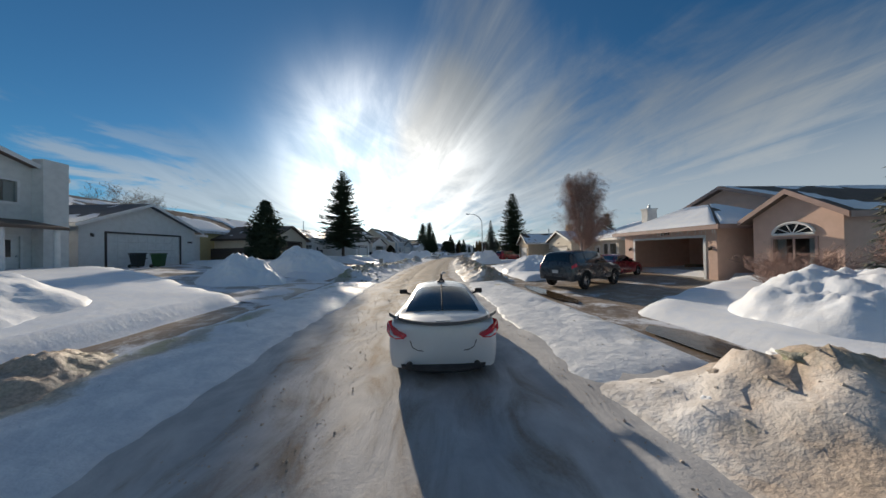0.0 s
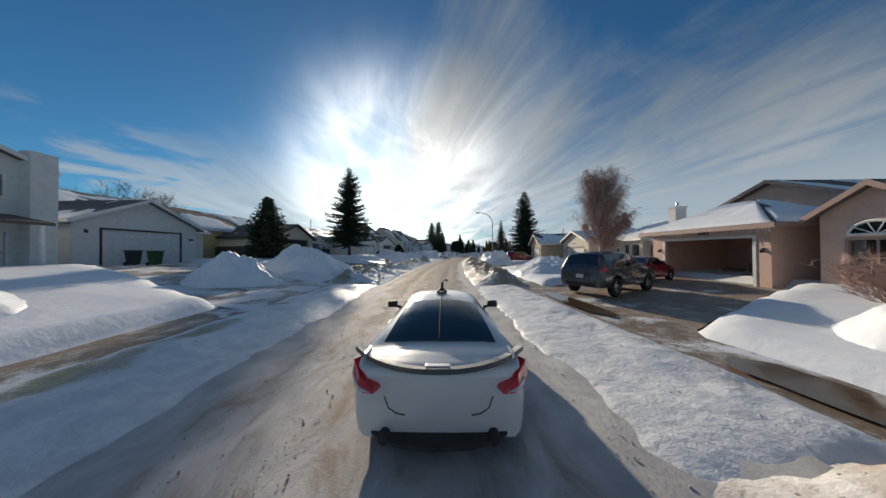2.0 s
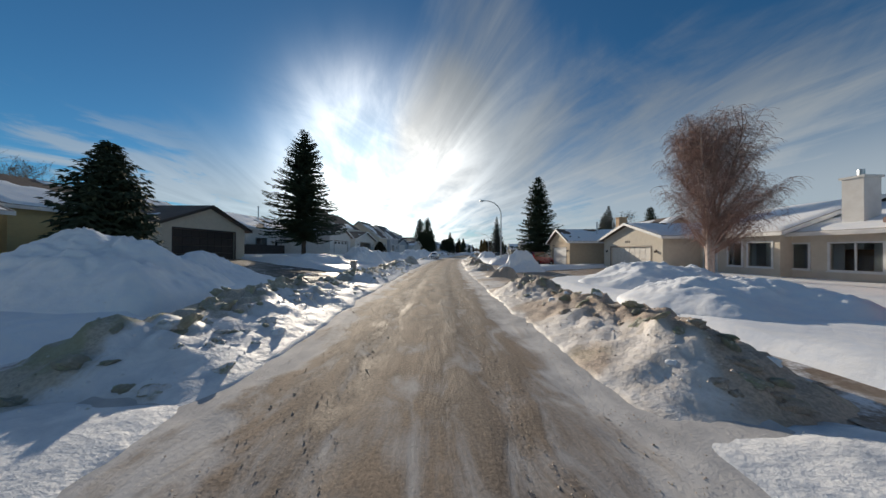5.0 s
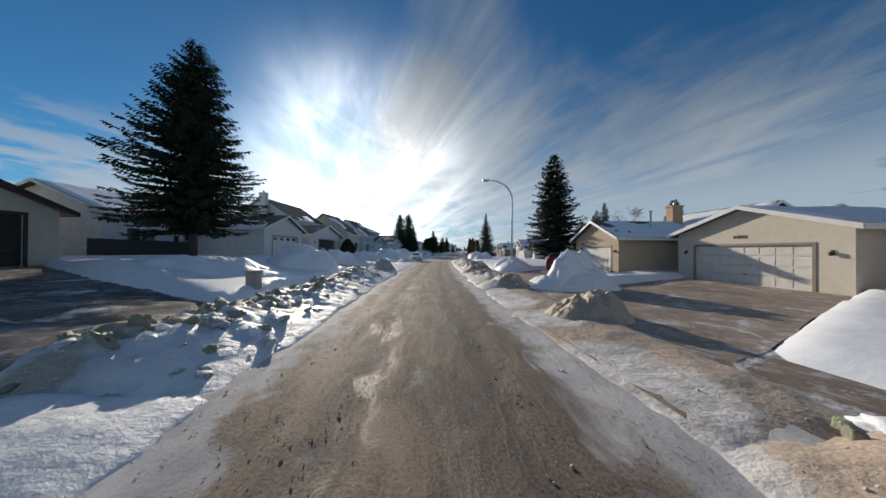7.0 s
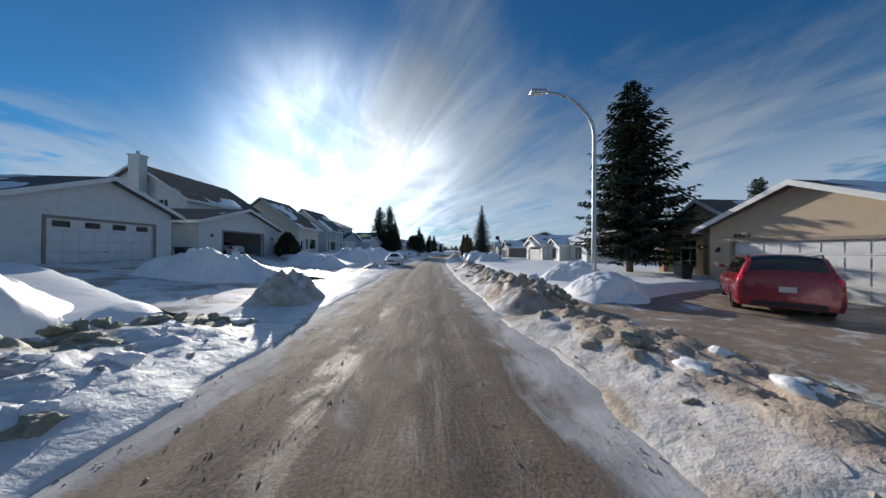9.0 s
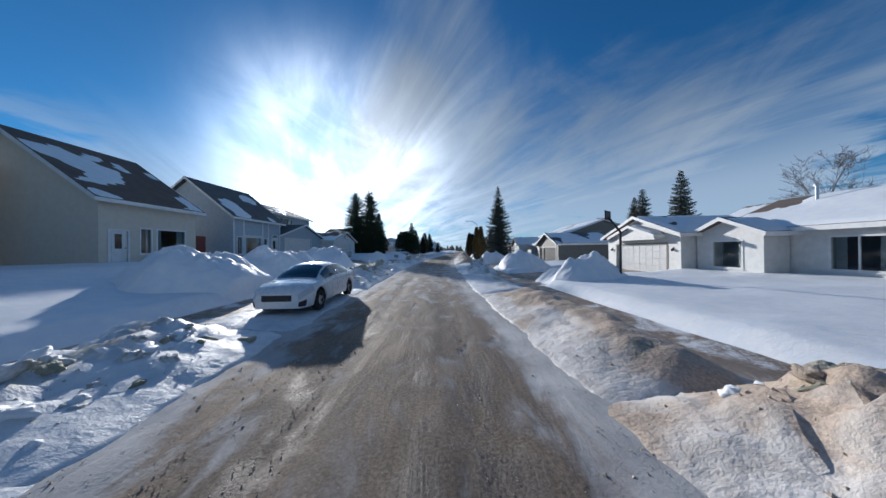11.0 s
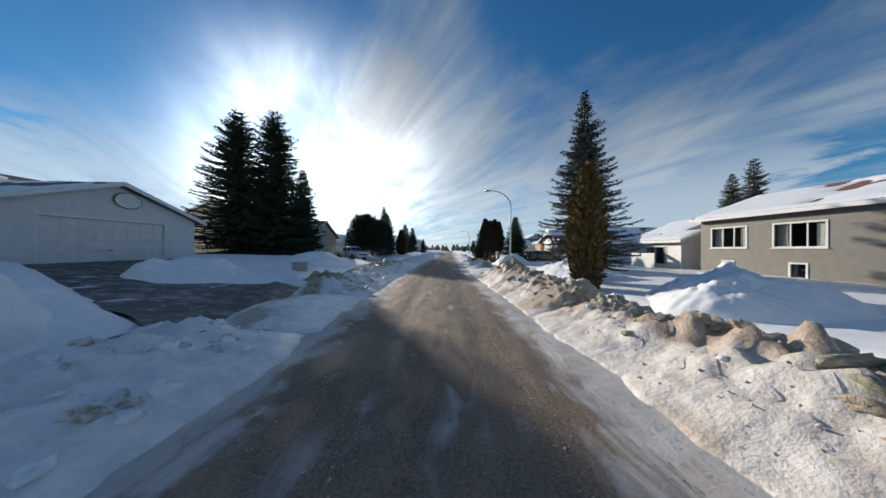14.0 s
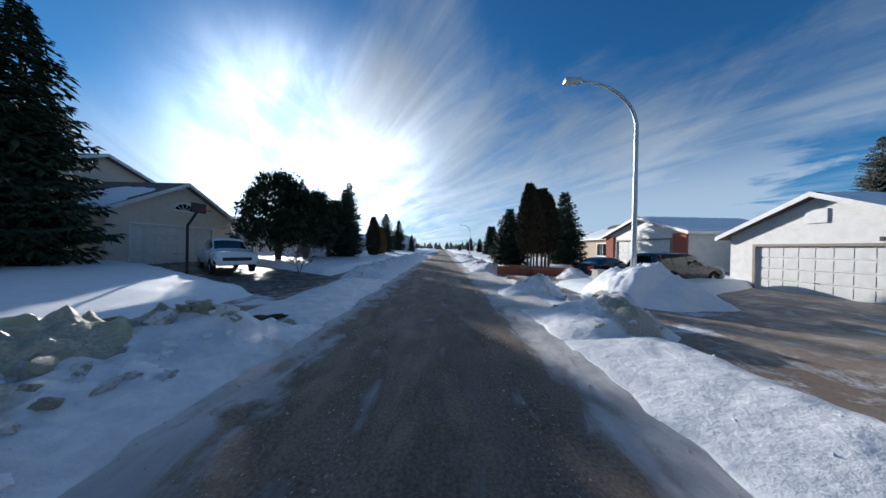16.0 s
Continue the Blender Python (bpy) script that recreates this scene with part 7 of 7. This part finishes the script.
def hoop_stand(s, n, z, turn, high, lean, label):
    root = thing("basketball_stand", spot(s, n, z, turn), label, "basketball hoop", "basketball hoops")
    bm = bmesh.new()
    tube(bm, [(0, 0, -.3), (0, 0, high * .75), (-.5, 0, high)], .055, 8)
    part("pole", bm, PLASTIC, root)
    bm = bmesh.new()
    box(bm, (-.56, -.38, high - .12), (-.52, .38, high + .36), .02)
    part("backboard", fixed(bm), lean, root)
    bm = bmesh.new()
    ring = [(-.82 + .23 * math.cos(a), .23 * math.sin(a), high) for a in [2 * math.pi * k / 20 for k in range(21)]]
    tube(bm, ring, .012, 6, cap=False)
    part("rim", bm, LENS_R, root)


hoop_stand(71.6, 9.7, .5, -53, 3.0, PLASTIC, "basketball hoop on a black post in the snow")
hoop_stand(123.6, -12.6, .55, 180, 3.0, PLASTIC, "basketball hoop on a post by a driveway")
hoop_stand(113.6, 9.6, .4, 0, 3.0, TRIM_W, "white basketball board on a post by a driveway")

# hoop board on the gable of a garage
hb = thing("gable_hoop", spot(106.2, -17.93, 4.55), "white fan-shaped basketball board on a garage gable", "basketball hoop")
bm = bmesh.new()
ring = [(0.0, .62 * math.cos(a), .42 * math.sin(a)) for a in [2 * math.pi * k / 24 for k in range(24)]]
f, g = [bm.verts.new(p) for p in ring], [bm.verts.new((.05, p[1], p[2])) for p in ring]
bm.faces.new(f), bm.faces.new(g)
for i in range(24):
    bm.faces.new((f[i], f[(i + 1) % 24], g[(i + 1) % 24], g[i]))
part("backboard", fixed(bm), TRIM_W, hb)
bm = bmesh.new()
tube(bm, [(.03, p[1] * 1.02, p[2] * 1.03) for p in ring + ring[:1]], .03, 6, cap=False)
part("edge_band", bm, TRIM_D, hb)


def fence(s0, s1, n0, n1, z, high, mat, label, gap=.16):
    a, b = at(s0, n0), at(s1, n1)
    root = thing("fence", Matrix.Translation((a.x, a.y, z)) @ Matrix.Rotation(math.atan2(b.y - a.y, b.x - a.x), 4, "Z"), label, "fence", "fences between the houses")
    ln = (b - a).length
    x, me = 0.0, None
    while x < ln:
        if me is None:
            bm2 = bmesh.new()
            box(bm2, (0, -.014, -.3), (gap - .015, .014, high))
            me = part("board", fixed(bm2), mat, root).data
        else:
            o = new("board", me)
            o.parent = root
            o.location = (x, 0, rnd(-.02, .02))
        x += gap
    for h in (.35, high - .35):
        bm = bmesh.new()
        box(bm, (0, .016, h - .04), (ln, .06, h + .04))
        part("rail", fixed(bm), mat, root)


fence(24.6, 27.8, 21.5, 23.5, .2, 1.9, WOOD, "orange-brown board fence between two houses")
fence(27.9, 30.0, -20.0, -26.9, 1.0, 1.7, WOOD_D, "dark weathered board fence beside a garage")
fence(81.0, 82.4, -20.3, -20.6, 1.1, 2.3, WOOD_RED, "red stained board fence between houses", .2)
fence(41.0, 48.5, -23.0, -23.6, 1.1, 1.5, WOOD_D, "dark picket fence behind a spruce")
fence(84.2, 91.2, 22.5, 22.5, .1, 1.8, WOOD_RED, "dark red board fence behind a driveway")
fence(113.8, 118.8, 18.5, 18.5, .1, 1.7, SIDE_W, "white board fence beside a garage")
# ---- the street beyond, and what stands behind the houses ----
proto = []
for k, (wall, roof) in enumerate(((STUCCO_W, SHINGLE_B), (STUCCO_T, SHINGLE_G), (SIDE_B, SHINGLE_B))):
    for side in (1, -1):
        s0 = 152 + 13 * k if side > 0 else 146 + 14 * k
        n0 = 17 * side
        h = Lot(side, s0, n0, .2 if side > 0 else .5, ("white", "tan", "blue-grey")[k] + " bungalow with a garage farther down the street")
        block(h, s0 - 4, s0 + 3, n0, n0 + 7 * side, -.4, 2.8, 4.3, "u", wall, roof, TRIM_W, front=[("G", s0 - 3, s0 + 2, .02, 2.2)], snow=.8)
        block(h, s0 - 6, s0 + 5, n0 + 7.05 * side, n0 + 16 * side, -.4, 3.2 + 1.6 * (k == 2), 5.2 + 1.8 * (k == 2), "v", wall, roof, TRIM_W, front=[("W", s0 + 3.4, s0 + 4.6, .9, 2.3)], snow=.7)
        proto.append((h.root, side))
for i in range(12):
    root, side = proto[(i * 5 + 1) % 6]
    s = 190 + 14 * (i // 2)
    if side < 0 and s > 200:
        continue
    n = (17 if side > 0 else -17) + rnd(-1.5, 1.5)
    copy_thing(root, spot(s + rnd(-2, 2), n, .3, 0 if side > 0 else 180))
# a row across the far end, where the street bends away
for i in range(5):
    root, side = proto[(i * 2) % 6]
    copy_thing(root, spot(232 + 3 * i, -24 - 15 * i, 1.2, -90))
# two-storey townhouses farther down the street
for i in range(3):
    s0 = 206 + 16 * i
    h = Lot(-1, s0, -14.5, .5, "white two-storey townhouse far down the street")
    block(h, s0 - 6.5, s0 + 6.5, -14.5, -24, -.5, 5.8, 7.6, "v", SIDE_W, SHINGLE_B, TRIM_W, front=[("W", s0 - 5, s0 - 3, 3.8, 5.0), ("W", s0 - 1, s0 + 1, 3.8, 5.0), ("W", s0 + 3, s0 + 5, 3.8, 5.0), ("D", s0 - 1, s0, .1, 2.2), ("W", s0 + 3, s0 + 5, .8, 2.2)],
          near=[("W", -17, -18.4, 3.8, 5.0), ("W", -20.5, -21.9, 3.8, 5.0), ("W", -17, -18.4, .9, 2.2)], snow=.8)
# second row behind, only their roofs show
for i in range(9):
    for side in (1, -1):
        root, _ = proto[(i * 3 + (side > 0)) % 6]
        copy_thing(root, spot(8 + 17 * i + rnd(-3, 3), side * (58 + rnd(-2, 2)), .6, 180 if side > 0 else 0))
plant = [plant_tree(168, -13, .5, 9.0, 2.4, 41, NEEDLE, "distant dark spruce rising among the houses"), plant_tree(176, 13, .3, 7.5, 2.1, 42, NEEDLE, "distant dark spruce rising among the houses"), plant_tree(196, -15, .5, 10.5, 2.6, 43, NEEDLE, "distant dark spruce rising among the houses")]
for i in range(44):
    side = 1 if i % 2 else -1
    far = i > 25
    s, n = (rnd(8, 150), side * rnd(38, 52)) if not far else (rnd(165, 290), side * rnd(9, 40))
    k = rnd(.55, 1.05)
    copy_thing(plant[i % 3], spot(s, n, .2, rnd(0, 360)) @ Matrix.Diagonal((k, k, k, 1)))
bare_tree("bare_tree", 212, -28.0, .5, 10.0, .8, 22, TWIG_G, TWIG_G, "bare grey tree down the street", depth=4, count=(4, 5), thin=3.0)

# far woods along the horizon
rng = random.Random(5)
verts, faces = [], []
for i in range(1500):
    a = rng.uniform(-2.2, 2.2)
    d = rng.uniform(300, 420)
    x, y = d * math.sin(a) + 15, 110 + d * math.cos(a)
    h, w = rng.uniform(5, 12), rng.uniform(1.5, 4)
    k = len(verts)
    for lvl, (hh, ww) in enumerate(((0, .9), (.4, 1.0), (.75, .55), (1.0, .05))):
        for q in range(5):
            b = q * 1.257 + i
            r = w * ww * rng.uniform(.7, 1.2)
            verts.append((x + r * math.cos(b), y + r * math.sin(b), -1 + h * hh + rng.uniform(-.5, .5) * (lvl > 0)))
    for lvl in range(3):
        for q in range(5):
            faces.append((k + lvl * 5 + q, k + lvl * 5 + (q + 1) % 5, k + lvl * 5 + 5 + (q + 1) % 5, k + lvl * 5 + 5 + q))
me = bpy.data.meshes.new("far_woods")
me.from_pydata(verts, [], faces)
me.materials.append(TWIG_G)
tagged(new("far_woods", me), "far grey woods and trees along the horizon", "trees", kind="stuff")

# puddle on the pavement by the first driveway
PUDDLE = material("muddy_water", (0.10, 0.068, 0.038), 0.06, bump=0.03, fine=4, shade=0.1, spec=0.6)
for s0, s1, n0, n1 in ((2.9, 5.4, 4.9, 5.75), (8.0, 12.6, 4.9, 5.6), (116.6, 118.8, -4.9, -4.0)):
    rows = []
    for i in range(25):
        s = s0 + (s1 - s0) * i / 24
        w = min(1, math.sin(math.pi * (i + .3) / 24.6) * 2.2)
        c = (n0 + n1) / 2
        rows.append([at(s, c + (n1 - n0) / 2 * w * k + .06 * nz(s * 1.5, k), .128 if n0 > 0 else .155) for k in (-1, -.5, 0, .5, 1)])
    tagged(sheet("puddle", rows, PUDDLE), "brown meltwater puddle lying beside the road", "puddle")

# brick-edged planting bed under the cedars
bed = thing("planter_bed", spot(129.6, 6.9, .2, -35), "snow-filled planting bed with a low red brick edge", "planter")
for a, b in (((-2.6, -1.1), (2.6, -.85)), ((-2.6, .85), (2.6, 1.1)), ((-2.6, -.85), (-2.35, .85)), ((2.35, -.85), (2.6, .85))):
    bm = bmesh.new()
    box(bm, (a[0], a[1], -.2), (b[0], b[1], .45), .02)
    part("edge_wall", fixed(bm), BRICK_RED, bed)

# things inside the open garages
def carton(s, n, z, turn, size, mat, label):
    root = thing("storage_box", spot(s, n, z, turn), label, "box", "stored boxes in the garage")
    a, b, c = size
    bm = bmesh.new()
    box(bm, (-a / 2, -b / 2, 0), (a / 2, b / 2, c), .015)
    part("body", fixed(bm), mat, root)
    bm = bmesh.new()
    box(bm, (-a / 2 - .015, -b / 2 - .015, c), (a / 2 + .015, b / 2 + .015, c + .04), .01)
    part("lid", fixed(bm), mat, root)


CARTON = material("brown_carton", (0.30, 0.20, 0.11), 0.85, bump=0.1)
for s, n, t, size, mat in ((18.0, 19.6, 5, (.6, .8, .5), CARTON), (17.1, 20.2, 0, (.5, .6, .9), CARTON), (16.0, 20.3, 12, (.6, .5, 1.2), TRIM_W), (15.0, 19.9, 0, (.5, .5, .7), BOXGREY), (14.3, 19.2, 8, (.4, .5, .6), CARTON)):
    carton(s, n, .17, t, size, mat, "storage box standing inside the open garage")
